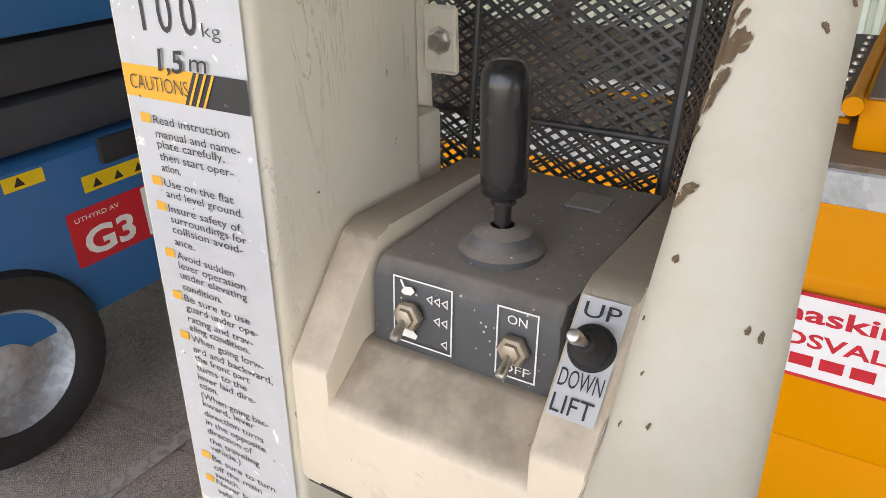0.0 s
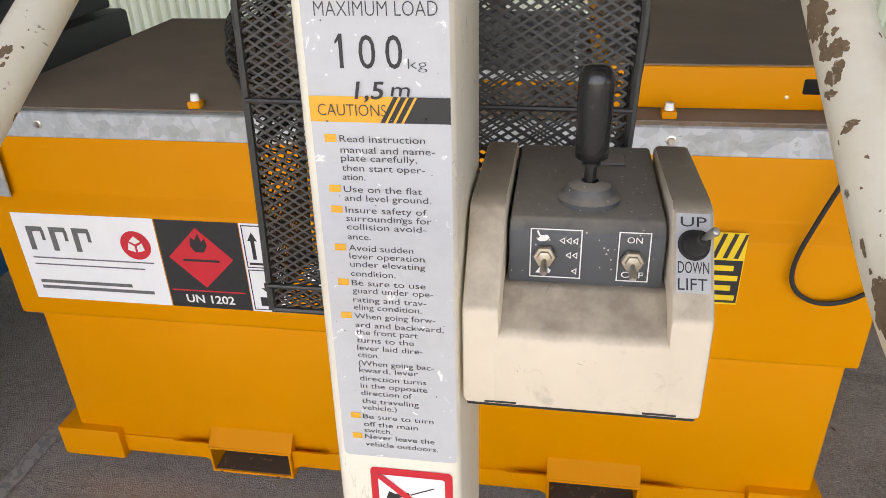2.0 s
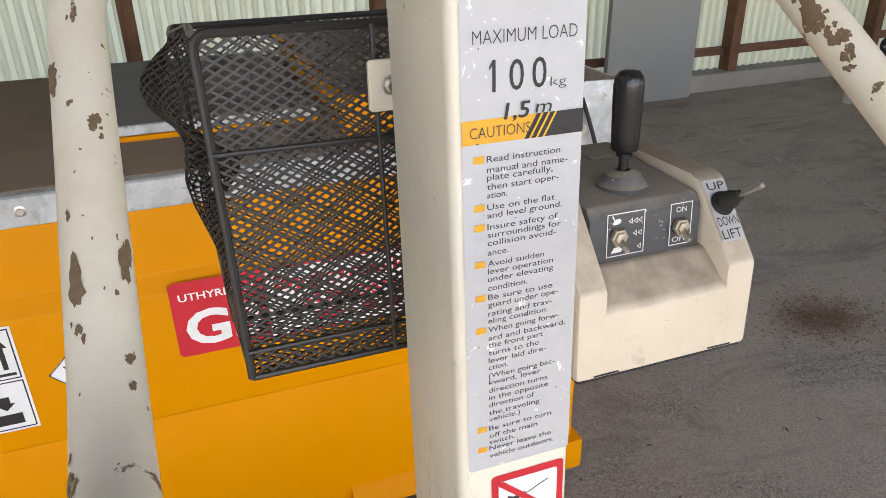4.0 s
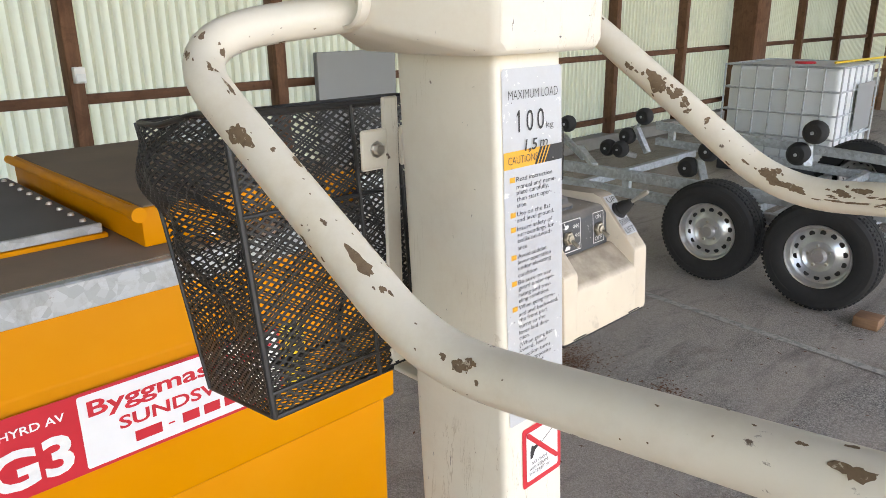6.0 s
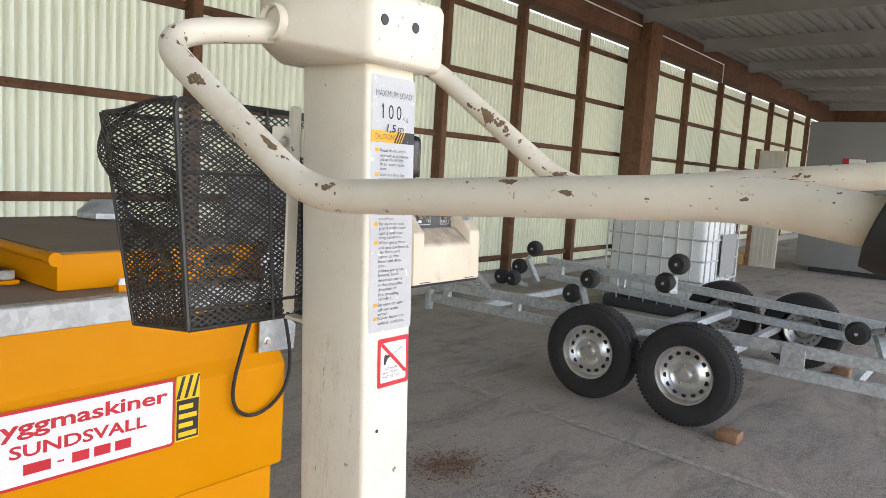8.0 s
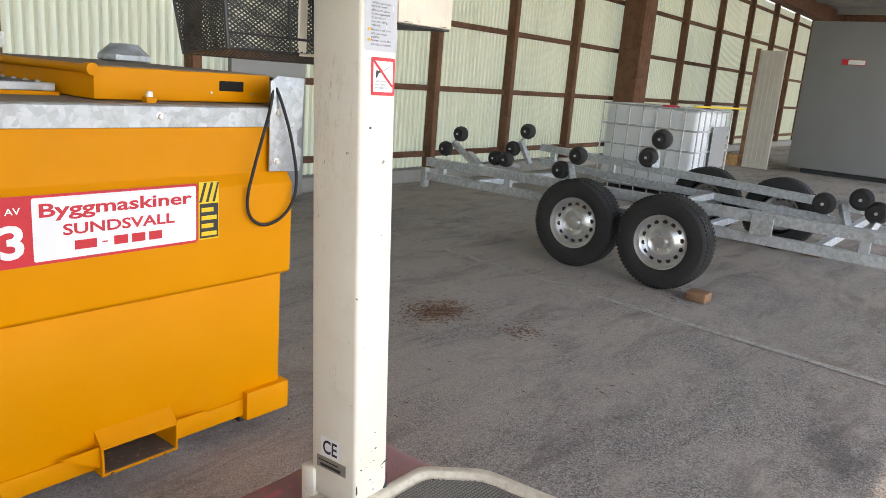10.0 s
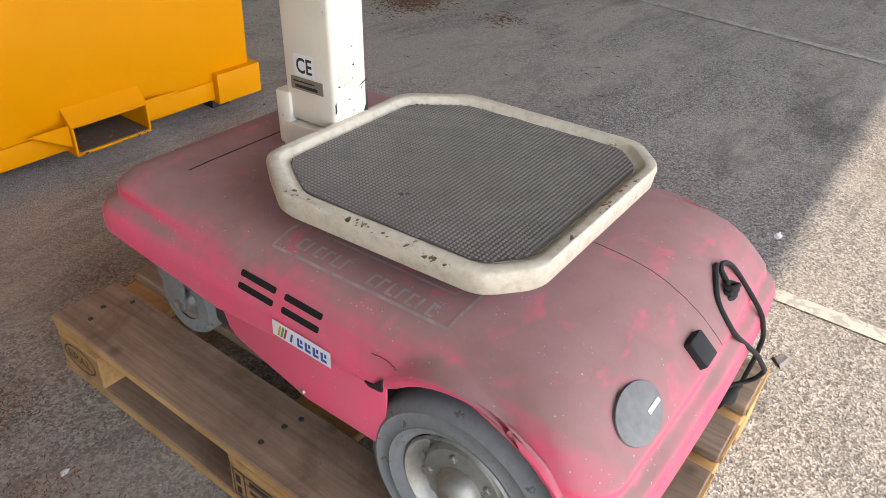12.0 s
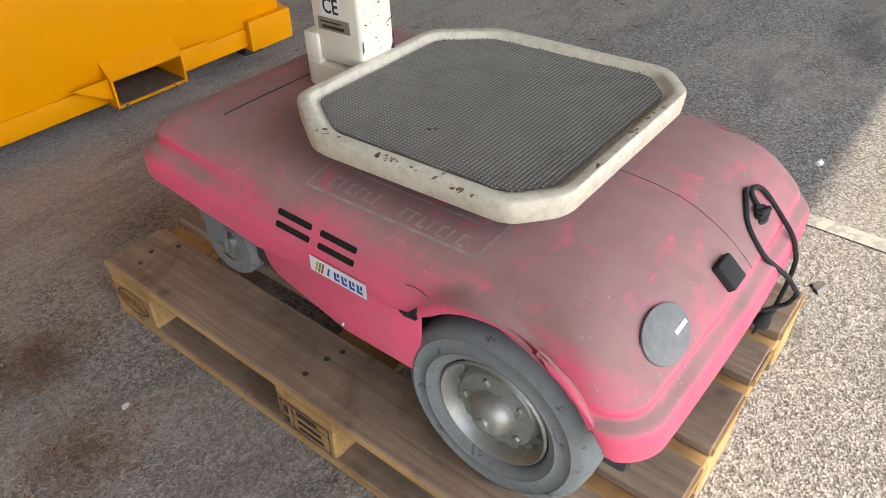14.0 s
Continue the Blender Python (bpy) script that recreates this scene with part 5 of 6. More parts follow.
BF = {"ftl": Vector((-0.606, 0.500, 1.622)), "ftr": Vector((-0.299, 0.500, 1.618)), "fbl": Vector((-0.602, 0.468, 1.351)), "fbr": Vector((-0.312, 0.468, 1.351)),
      "btl": Vector((-0.617, 0.655, 1.604)), "btr": Vector((-0.292, 0.655, 1.604)), "bbl": Vector((-0.606, 0.586, 1.338)), "bbr": Vector((-0.310, 0.586, 1.338))}


def lattice(a, b, c, d, pw, ph, wire, dent=0.0, normal=None):
    """Expanded metal over the patch a-b (bottom) to d-c (top): two families of crossing strands."""
    w, h = ((b - a).length + (c - d).length) / 2, ((d - a).length + (c - b).length) / 2
    vs, fs = [], []

    def at(x, y):
        u, v = x / w, y / h
        p = (a * (1 - u) + b * u) * (1 - v) + (d * (1 - u) + c * u) * v
        if dent:
            bulge = math.exp(-((v - 0.78) / 0.13) ** 2) * 1.0 - 0.45 * math.exp(-((v - 0.62) / 0.08) ** 2)
            q = noise.noise(Vector((u * 2.2, v * 5.0, 3.1)))
            p = p + normal * (dent * (bulge * math.sin(3.14159 * u) ** 0.5 * 0.8 + 0.9 * q * min(1, v * 1.6) * math.sin(3.14159 * min(1, max(0, u)))))
        return p

    nrm = (b - a).cross(d - a).normalized()
    for s in (-1, 1):
        k0 = -int(h / ph) - 1 if s > 0 else 0
        k1 = int(w / pw) + 1 if s > 0 else int(w / pw) + int(h / ph) + 2
        for k in range(k0, k1):
            x0 = k * pw
            line = []
            n = int(h / ph) * 2
            for i in range(n + 1):
                y = h * i / n
                x = x0 + s * (y / ph) * pw
                if -1e-6 <= x <= w + 1e-6:
                    line.append((min(max(x, 0), w), y))
            if len(line) < 2:
                continue
            if not dent:
                line = [line[0], line[-1]]
            prev = None
            for i, (x, y) in enumerate(line):
                p = at(x, y)
                q = at(*line[min(i + 1, len(line) - 1)]) - at(*line[max(i - 1, 0)])
                side = q.normalized().cross(nrm) * wire
                up = nrm * wire * 0.6
                base = len(vs)
                vs += [p + side + up, p - side + up, p - side - up, p + side - up]
                if prev is not None:
                    for j in range(4):
                        fs.append((prev + j, prev + (j + 1) % 4, base + (j + 1) % 4, base + j))
                prev = base
    return vs, fs


def mesh_panel(name, a, b, c, d, pw=0.0122, ph=0.0076, wire=0.00095, dent=0.0, normal=None):
    vs, fs = lattice(BF[a], BF[b], BF[c], BF[d], pw, ph, wire, dent, normal)
    off = Vector((CX, 0.0, 0.144))
    me = bpy.data.meshes.new(name)
    me.from_pydata([tuple(v - off) for v in vs], [], fs)
    me.materials.append(MESH_BLACK)
    ob = new(name, me)
    ob.parent = bask
    tagged(ob, kind="stuff")


mesh_panel("mesh_side", "fbl", "fbr", "ftr", "ftl")
mesh_panel("mesh_side", "bbl", "bbr", "btr", "btl")
mesh_panel("mesh_side", "fbl", "bbl", "btl", "ftl", 0.0100, 0.0064, 0.00100, 0.050, Vector((-1, 0, 0)))
mesh_panel("mesh_side", "fbr", "bbr", "btr", "ftr", 0.0098, 0.0064, 0.0010, 0.012, Vector((1, 0, 0)))
mesh_panel("mesh_bottom", "fbl", "fbr", "bbr", "bbl", 0.012, 0.009, 0.0008)


def rod(pts, r=0.0028):
    part("basket_rod", sweep(B(), pts, r, 8), MESH_BLACK, bask)


def along(a, b, s):
    return BF[a].lerp(BF[b], s)


rod(rounded([BF["fbl"], BF["ftl"] + Vector((0, 0, -0.0)), BF["ftr"], BF["fbr"]], 0.014, 4), 0.0036)
rod([BF["fbl"], BF["fbr"]], 0.0030)
dip = [BF["ftl"], BF["ftl"].lerp(BF["btl"], 0.3) + Vector((0.004, 0, 0.004)), BF["ftl"].lerp(BF["btl"], 0.65) + Vector((-0.006, 0, -0.004)), BF["btl"], BF["btr"], BF["ftr"]]
rod(rounded(dip, 0.012, 4), 0.0030)
rod([BF["fbl"], BF["bbl"], BF["bbr"], BF["fbr"]], 0.0024)
rod([BF["bbl"], BF["btl"]], 0.0022)
rod([BF["bbr"], BF["btr"]], 0.0022)
for s in (0.09, 0.685):
    rod([along("fbl", "ftl", s) + Vector((0, -0.003, 0)), along("fbr", "ftr", s) + Vector((0, -0.003, 0))], 0.0022)
for s in (0.42, 0.60):
    rod([along("fbl", "fbr", s) + Vector((0, -0.003, 0)), along("ftl", "ftr", s) + Vector((0, -0.003, 0))], 0.0022)
# flat cream bracket that carries the basket
x = -0.4515
t = box(B(), (x - 0.0095, 0.468, 1.352), (x + 0.0095, 0.4725, 1.628), 0.0015, 1)
box(t, (x - 0.0095, 0.362, 1.348), (x + 0.0095, 0.4725, 1.353), 0.0015, 1)
br = part("basket_bracket", t, CREAM, lift, "flat cream steel bracket")
for a, b, c in ((-0.490, -0.459, -0.472), (-0.4435, -0.4205, -0.432)):
    part("clamp_plate", box(B(), (a, 0.4655, 1.562), (b, 0.4678, 1.600), 0.002, 1), CREAM, br)
    part("bolt", lathe(B(), [(0.0, 0.006), (0.0045, 0.006), (0.0055, 0.003), (0.0055, 0.001), (0.008, 0.0008), (0.008, 0.0)], face_y(c, 0.4655, 1.581), 8), STEEL, br)

# ---- yellow fuel tank ----
TX0, TX1, TY0, TY1 = -1.83, 0.372, 1.465, 2.62
tank = thing("fuel_tank", "large yellow steel fuel tank with galvanised edge on fork feet", "fuel tank", (-0.62, 2.05, 0))
TXZ = Matrix(((0, 0, 1, 0), (1, 0, 0, 0), (0, 1, 0, 0), (0, 0, 0, 1)))
t = box(B(), (TX0 + 0.03, TY0 + 0.032, 0.125), (TX1 - 0.012, TY1 - 0.03, 0.62), 0.012)
part("lower_body", t, YELLOW, tank)
t = B()
prism(t, [(TY0 + 0.02, 0.590), (TY0, 0.604), (TY0, 0.925), (TY0 + 0.032, 0.965), (TY0 + 0.032, 1.14), (TY1 - 0.03, 1.14), (TY1 - 0.03, 0.965), (TY1, 0.925), (TY1, 0.604), (TY1 - 0.02, 0.590)], TXZ @ Matrix.Translation((0, 0, TX0)), TX1 - TX0, 0.006)
part("upper_body", t, YELLOW, tank, "yellow upper body with a sloped shoulder")
t = box(B(), (TX0 - 0.01, TY0 + 0.022, 1.118), (TX1 - 0.07, TY0 + 0.030, 1.182), 0.002, 1)
box(t, (TX0 - 0.01, TY0 + 0.024, 1.178), (TX1 - 0.07, TY0 + 0.10, 1.184), 0.002, 1)
edge = part("edge_angle", t, GALV, tank, "weathered galvanised edge angle")
part("top_plate", box(B(), (TX0, TY0 + 0.05, 1.135), (TX1 - 0.02, TY1 - 0.02, 1.1875), 0.004), DUST_TOP, tank, "steel top covered in brown dust")
for x in (-1.62, -0.95, -0.12):
    part("edge_bolt", lathe(B(), [(0.0, 0.008), (0.007, 0.008), (0.008, 0.003), (0.012, 0.002), (0.012, 0)], face_y(x, TY0 + 0.022, 1.152), 8), STEEL, edge)
for x in (-1.22, -0.125):
    b = part("lug", box(B(), (x - 0.016, TY0 + 0.055, 1.187), (x + 0.016, TY0 + 0.085, 1.205), 0.004), YELLOW, tank)
    part("lug_cap", lathe(B(), [(0.0, 0.018), (0.009, 0.016), (0.011, 0.0)], pose(x, TY0 + 0.07, 1.205), 12), WHITE, b, "white plastic cap")
# end brackets
for s, x0, x1 in ((1, 0.278, 0.418), (-1, -1.895, -1.755)):
    t = B()
    prism(t, [(x0, 0.968), (x1 - 0.006, 0.962), (x1, 1.04), (x1 - 0.02, 1.055), (x1 - 0.02, 1.105), (x1, 1.12), (x1 + 0.004, 1.285), (x0 + 0.03, 1.290), (x0, 1.27)] if s > 0 else [(x0, 0.962), (x1, 0.955), (x1 + 0.004, 1.28), (x0 + 0.03, 1.335), (x0 - 0.004, 1.318)],
          Matrix(((1, 0, 0, 0), (0, 0, -1, TY0 + 0.018), (0, 1, 0, 0), (0, 0, 0, 1))), 0.006, 0.001)
    box(t, (x1 - 0.010, TY0 + 0.014, 1.13), (x1 - 0.003, TY0 + 0.22, 1.283), 0.001, 1) if s > 0 else box(t, (x0 + 0.002, TY0 + 0.014, 1.13), (x0 + 0.008, TY0 + 0.22, 1.32), 0.001, 1)
    br = part("corner_bracket", t, GALV, tank, "galvanised corner bracket plate")
    for z in (1.170, 1.0):
        part("bracket_bolt", lathe(B(), [(0.0, 0.009), (0.008, 0.009), (0.009, 0.003), (0.013, 0.002), (0.013, 0)], face_y(x0 + 0.03, TY0 + 0.012, z), 8), STEEL, br)
# lid
LX0, LX1, LY0, LY1 = -0.265, 0.362, 1.590, 2.58
lid = part("lid", box(B(), (LX0, LY0, 1.190), (LX1, LY1, 1.285), 0.006), YELLOW, tank, "yellow hinged lid")
part("lid_top", box(B(), (LX0 + 0.008, LY0 + 0.006, 1.283), (LX1 - 0.008, LY1 - 0.01, 1.2885), 0.002, 1), DUST_TOP, lid, "brown dusty lid top")
# solid plate on the lid, near-black for the shade of the handle opening
part("lid_slot_shade", prism(B(), rrect(0.155, 1.227, 0.250, 1.260, 0.004), Matrix(((1, 0, 0, 0), (0, 0, -1, LY0 + 0.003), (0, 1, 0, 0), (0, 0, 0, 1))), 0.0045), OPENING_SHADE, lid, "near-black plate painted as the shade in a handle opening")
for x in (0.125, 0.285):
    part("rivet", lathe(B(), [(0.0, 0.003), (0.004, 0.002), (0.005, 0)], face_y(x, LY0, 1.22), 8), STEEL, lid)
cyl_m = B()
cyl(cyl_m, (LX0 - 0.012, LY0 - 0.02, 1.276), (LX0 - 0.012, LY1, 1.276), 0.013, 14)
cyl(cyl_m, (LX0 - 0.012, LY0 - 0.024, 1.276), (LX0 - 0.012, LY0 + 0.01, 1.276), 0.018, 16)
part("lid_hinge", cyl_m, YELLOW, lid)
# grey walkway plate beside the lid
walkway = part("side_plate", box(B(), (-0.86, 1.772, 1.192), (LX0 - 0.03, TY1 - 0.06, 1.222), 0.003, 1), GREY_PLATE, tank, "grey cover plate with galvanised rim")
part("plate_rim", box(B(), (-0.86, 1.764, 1.200), (LX0 - 0.03, 1.774, 1.224), 0.002, 1), GALV, walkway)
part("plate_strip", box(B(), (-0.86, 1.757, 1.187), (LX0 - 0.02, 1.776, 1.199), 0.002, 1), YELLOW, walkway)
for k in range(9):
    y = 1.82 + k * 0.085
    part("bolt_head", lathe(B(), [(0.0, 0.008), (0.007, 0.006), (0.009, 0)], pose(LX0 - 0.055, y, 1.222), 10), STEEL, walkway)
vent = lathe(B(), [(0.0, 0.075), (0.055, 0.072), (0.105, 0.028), (0.108, 0.008), (0.085, 0.0)], pose(0.29, 2.45, 1.287), 8)
part("vent_cap", vent, GALV_DULL, tank, "grey vent cap")
# feet and fork pockets
for x0, x1 in ((-1.86, -1.655), (0.195, 0.384)):
    part("foot", box(B(), (x0, TY0 + 0.004, 0.060), (x1, TY1 + 0.01, 0.168), 0.004), YELLOW, tank)
for x0, x1 in ((TX0 + 0.175, -1.356), (-1.093, -0.347), (-0.088, TX1 - 0.177)):
    part("skid_rail", box(B(), (x0, TY0 + 0.026, 0.075), (x1, TY0 + 0.04, 0.140), 0.003), YELLOW, tank)
part("under_frame", box(B(), (TX0 + 0.1, TY0 + 0.24, 0.06), (TX1 - 0.1, TY1 - 0.05, 0.13), 0.003), DARK_STEEL, tank)
for x0, x1 in ((-0.345, -0.090), (-1.354, -1.095)):
    t = B()
    for lo, hi in (((x0, TY0 - 0.012, 0.062), (x1, TY0 + 0.42, 0.070)), ((x0, TY0 - 0.012, 0.152), (x1, TY0 + 0.42, 0.160)), ((x0, TY0 - 0.012, 0.070), (x0 + 0.008, TY0 + 0.42, 0.152)), ((x1 - 0.008, TY0 - 0.012, 0.070), (x1, TY0 + 0.42, 0.152))):
        box(t, lo, hi, 0.002, 1)
    prism(t, [(TY0 - 0.008, 0.160), (TY0 + 0.034, 0.160), (TY0 + 0.034, 0.205)], TXZ @ Matrix.Translation((0, 0, x0)), x1 - x0)
    pk = part("fork_pocket", t, YELLOW, tank, "yellow fork pocket with scraped mouth")
    for xa, sg_ in ((x0, -1), (x1, 1)):
        prism_m = Matrix(((1, 0, 0, 0), (0, 0, -1, TY0 + 0.008), (0, 1, 0, 0), (0, 0, 0, 1)))
        pts = [(xa, 0.090), (xa, 0.160), (xa + sg_ * 0.115, 0.160)]
        part("gusset", prism(B(), pts if sg_ < 0 else pts[::-1], prism_m, 0.006), YELLOW, pk)
    part("pocket_lining", box(B(), (x0 + 0.009, TY0 - 0.006, 0.0705), (x1 - 0.009, TY0 + 0.41, 0.073)), PLATE_RUST, pk, "scraped rusty floor of the pocket")
    flakes(pk, face_y((x0 + x1) / 2, TY0 - 0.0122, 0.066), x1 - x0, 0.010, 36, 41, BLACK_INK, "dark chips along the lip")
# added blocks from feet to ground, black to pass as shade under the tank
for x0 in (-1.80, 0.23):
    for y in (TY0 + 0.11, TY1 - 0.2):
        part("foot_shade_block", box(B(), (x0 + 0.01, y, 0.0), (x0 + 0.09, y + 0.10, 0.062), 0.002, 1), RUBBER, tank)
# cable
pts = [(0.30, TY0 + 0.03, 1.275), (0.275, TY0 + 0.0, 1.20), (0.21, TY0 - 0.012, 1.03), (0.165, TY0 - 0.016, 0.89), (0.175, TY0 - 0.016, 0.82), (0.235, TY0 - 0.016, 0.783), (0.31, TY0 - 0.016, 0.80), (0.365, TY0 - 0.02, 0.86), (0.375, TY0 - 0.022, 0.95), (0.345, TY0 - 0.016, 1.10), (0.305, TY0 + 0.0, 1.23), (0.30, TY0 + 0.04, 1.28)]
part("cable", sweep(B(), rounded(pts, 0.06, 5), 0.0055, 8), RUBBER, tank, "loop of black cable")


def sign_y(x, z, off):
    return face_y(x, TY0 - off, z)


# hire sign
t = B()
poly(t, sign_y(0, 0, 0.0012), rrect(-0.713, 0.757, -0.008, 0.947, 0.012))
sg = part("hire_sign", t, RED_INK, tank, "red and white hire company sign")
part("sign_field", poly(B(), sign_y(0, 0, 0.0020), rrect(-0.503, 0.7655, -0.015, 0.9395, 0.006)), WHITE, sg)
t = B()
write(t, "Byggmaskiner", sign_y(-0.485, 0.887, 0.0030), 0.455, 0.036, bold=0.022)
write(t, "SUNDSVALL", sign_y(-0.425, 0.832, 0.0030), 0.335, 0.030, bold=0.022)
for k, w in enumerate((0.062, 0.016, 0.042, 0.042, 0.042)):
    x = (-0.395, -0.318, -0.283, -0.229, -0.175)[k]
    quad(t, sign_y(x, 0, 0.0030), 0, 0.787 + (0.011 if k == 1 else 0), w, 0.813 - (0.011 if k == 1 else 0))
part("lettering", t, RED_INK, sg, "bold red lettering")
t = B()
write(t, "UTHYRD AV", sign_y(-0.695, 0.900, 0.0022), 0.165, 0.018, bold=0.015)
write(t, "G3", sign_y(-0.690, 0.785, 0.0022), 0.165, 0.085, bold=0.03)
part("lettering", t, WHITE_INK, sg, "white lettering on red")
# small hazard sticker
hz = part("hazard_sticker", quad(B(), sign_y(0, 0, 0.0010), -0.004, 0.763, 0.068, 0.950), YELLOW_INK, tank, "yellow and black striped sticker")
t = B()
for k in range(4):
    x = -0.004 + k * 0.024
    poly(t, sign_y(0, 0, 0.0018), [(max(-0.004, x), 0.885), (min(x + 0.010, 0.068), 0.885), (min(x + 0.028, 0.068), 0.947), (min(x + 0.018, 0.068), 0.947)])
part("stripe_band", t, BLACK_INK, hz)
part("black_field", quad(B(), sign_y(0, 0, 0.0018), -0.002, 0.768, 0.066, 0.880), BLACK_INK, hz)
for k in range(4):
    part("plain_bar", quad(B(), sign_y(0, 0, 0.0026), 0.004, 0.775 + k * 0.026, 0.060 - 0.012 * (k % 2), 0.789 + k * 0.026), YELLOW_INK, hz)
# diesel plate row
t = part("maker_sign", quad(B(), sign_y(0, 0, 0.0010), -1.762, 0.658, -1.362, 0.918), WHITE, tank, "white tank maker sign with plain shapes")
u = B()
for k in range(3):
    quad(u, sign_y(-1.73 + k * 0.066, 0.81, 0.0018), 0, 0, 0.016, 0.07)
    quad(u, sign_y(-1.73 + k * 0.066, 0.87, 0.0018), 0.016, -0.004, 0.048, 0.010)
    quad(u, sign_y(-1.73 + k * 0.066, 0.81, 0.0018), 0.040, 0.03, 0.050, 0.06)
for z, w in ((0.785, 0.35), (0.765, 0.32), (0.708, 0.27), (0.69, 0.33)):
    quad(u, sign_y(-1.735, z, 0.0018), 0, 0, w, 0.004 if z > 0.75 else 0.010)
part("plain_bar", u, GREY_INK, t)
u = B()
m = sign_y(-1.425, 0.838, 0.0018)
poly(u, m, [(0.042 * math.cos(6.283185 * k / 28), 0.042 * math.sin(6.283185 * k / 28)) for k in range(28)])
part("plain_disc", u, RED_INK, t)
u = B()
for k in range(3):
    b = radians(90 + 120 * k)
    poly(u, sign_y(-1.425, 0.838, 0.0026), [(0.004 * math.cos(b), 0.004 * math.sin(b)), (0.02 * math.cos(b - 0.9), 0.02 * math.sin(b - 0.9)), (0.027 * math.cos(b), 0.027 * math.sin(b)), (0.02 * math.cos(b + 0.9), 0.02 * math.sin(b + 0.9))])
part("plain_facet", u, WHITE_INK, t)
t = part("fuel_sign", quad(B(), sign_y(0, 0, 0.0010), -1.359, 0.658, -1.134, 0.917), BLACK_INK, tank, "black flammable liquid sign")
m = sign_y(-1.250, 0.810, 0.0018)
part("red_diamond", poly(B(), m, [(0, -0.088), (0.088, 0), (0, 0.088), (-0.088, 0)]), RED_INK, t)
u = B()
poly(u, m @ Matrix.Translation((0, 0.018, 0.0008)), [(-0.012, 0), (0.012, 0), (0.024, 0.02), (0.020, 0.042), (0.010, 0.03), (0.004, 0.055), (-0.008, 0.035), (-0.018, 0.044), (-0.023, 0.018)])
quad(u, m @ Matrix.Translation((0, 0, 0.0008)), -0.05, -0.010, 0.05, -0.003)
part("flame_mark", u, BLACK_INK, t)
part("red_line", quad(B(), sign_y(0, 0, 0.0018), -1.35, 0.709, -1.145, 0.713), RED_INK, t)
u = B()
write(u, "UN 1202", sign_y(-1.315, 0.674, 0.0018), 0.135, 0.024, bold=0.02)
part("lettering", u, WHITE_INK, t)
t = part("handling_sign", quad(B(), sign_y(0, 0, 0.0010), -1.132, 0.658, -1.026, 0.917), WHITE, tank, "white handling arrows sign")
u = B()
ring_frame(u, sign_y(0, 0, 0.0018), -1.127, 0.790, -1.031, 0.912, 0.003)
ring_frame(u, sign_y(0, 0, 0.0018), -1.127, 0.663, -1.031, 0.785, 0.003)
for x in (-1.102, -1.055):
    quad(u, sign_y(x, 0, 0.0020), -0.005, 0.815, 0.005, 0.870)
    poly(u, sign_y(x, 0, 0.0020), [(-0.013, 0.868), (0.013, 0.868), (0, 0.893)])
quad(u, sign_y(0, 0, 0.0020), -1.119, 0.799, -1.039, 0.806)
quad(u, sign_y(-1.079, 0, 0.0020), -0.011, 0.730, 0.011, 0.748)
poly(u, sign_y(-1.079, 0, 0.0020), [(-0.020, 0.731), (0, 0.713), (0.020, 0.731)])
quad(u, sign_y(0, 0, 0.0020), -1.106, 0.676, -1.052, 0.703)
part("arrow_mark", u, BLACK_INK, t)
t = part("environment_sign", poly(B(), sign_y(-0.919, 0.779, 0.0012), [(0, -0.064), (0.064, 0), (0, 0.064), (-0.064, 0)]), WHITE, tank, "white diamond sign with a bare tree")
u = B()
m = sign_y(-0.919, 0.779, 0.0022)
for p, q in (((0, -0.064), (0.064, 0)), ((0.064, 0), (0, 0.064)), ((0, 0.064), (-0.064, 0)), ((-0.064, 0), (0, -0.064))):
    poly(u, m, [p, q, (q[0] * 0.95, q[1] * 0.95), (p[0] * 0.95, p[1] * 0.95)])
for p in ([(-0.018, -0.02), (-0.010, -0.02), (-0.012, 0.03), (-0.015, 0.03)], [(-0.013, 0.0), (-0.010, 0.002), (0.006, 0.026), (0.003, 0.027)], [(-0.014, -0.005), (-0.030, 0.018), (-0.033, 0.016), (-0.016, -0.009)], [(-0.035, -0.024), (0.04, -0.024), (0.036, -0.018), (-0.030, -0.018)], [(0.005, -0.016), (0.018, -0.006), (0.034, -0.013), (0.022, -0.018)]):
    poly(u, m, p)
part("tree_mark", u, BLACK_INK, t)


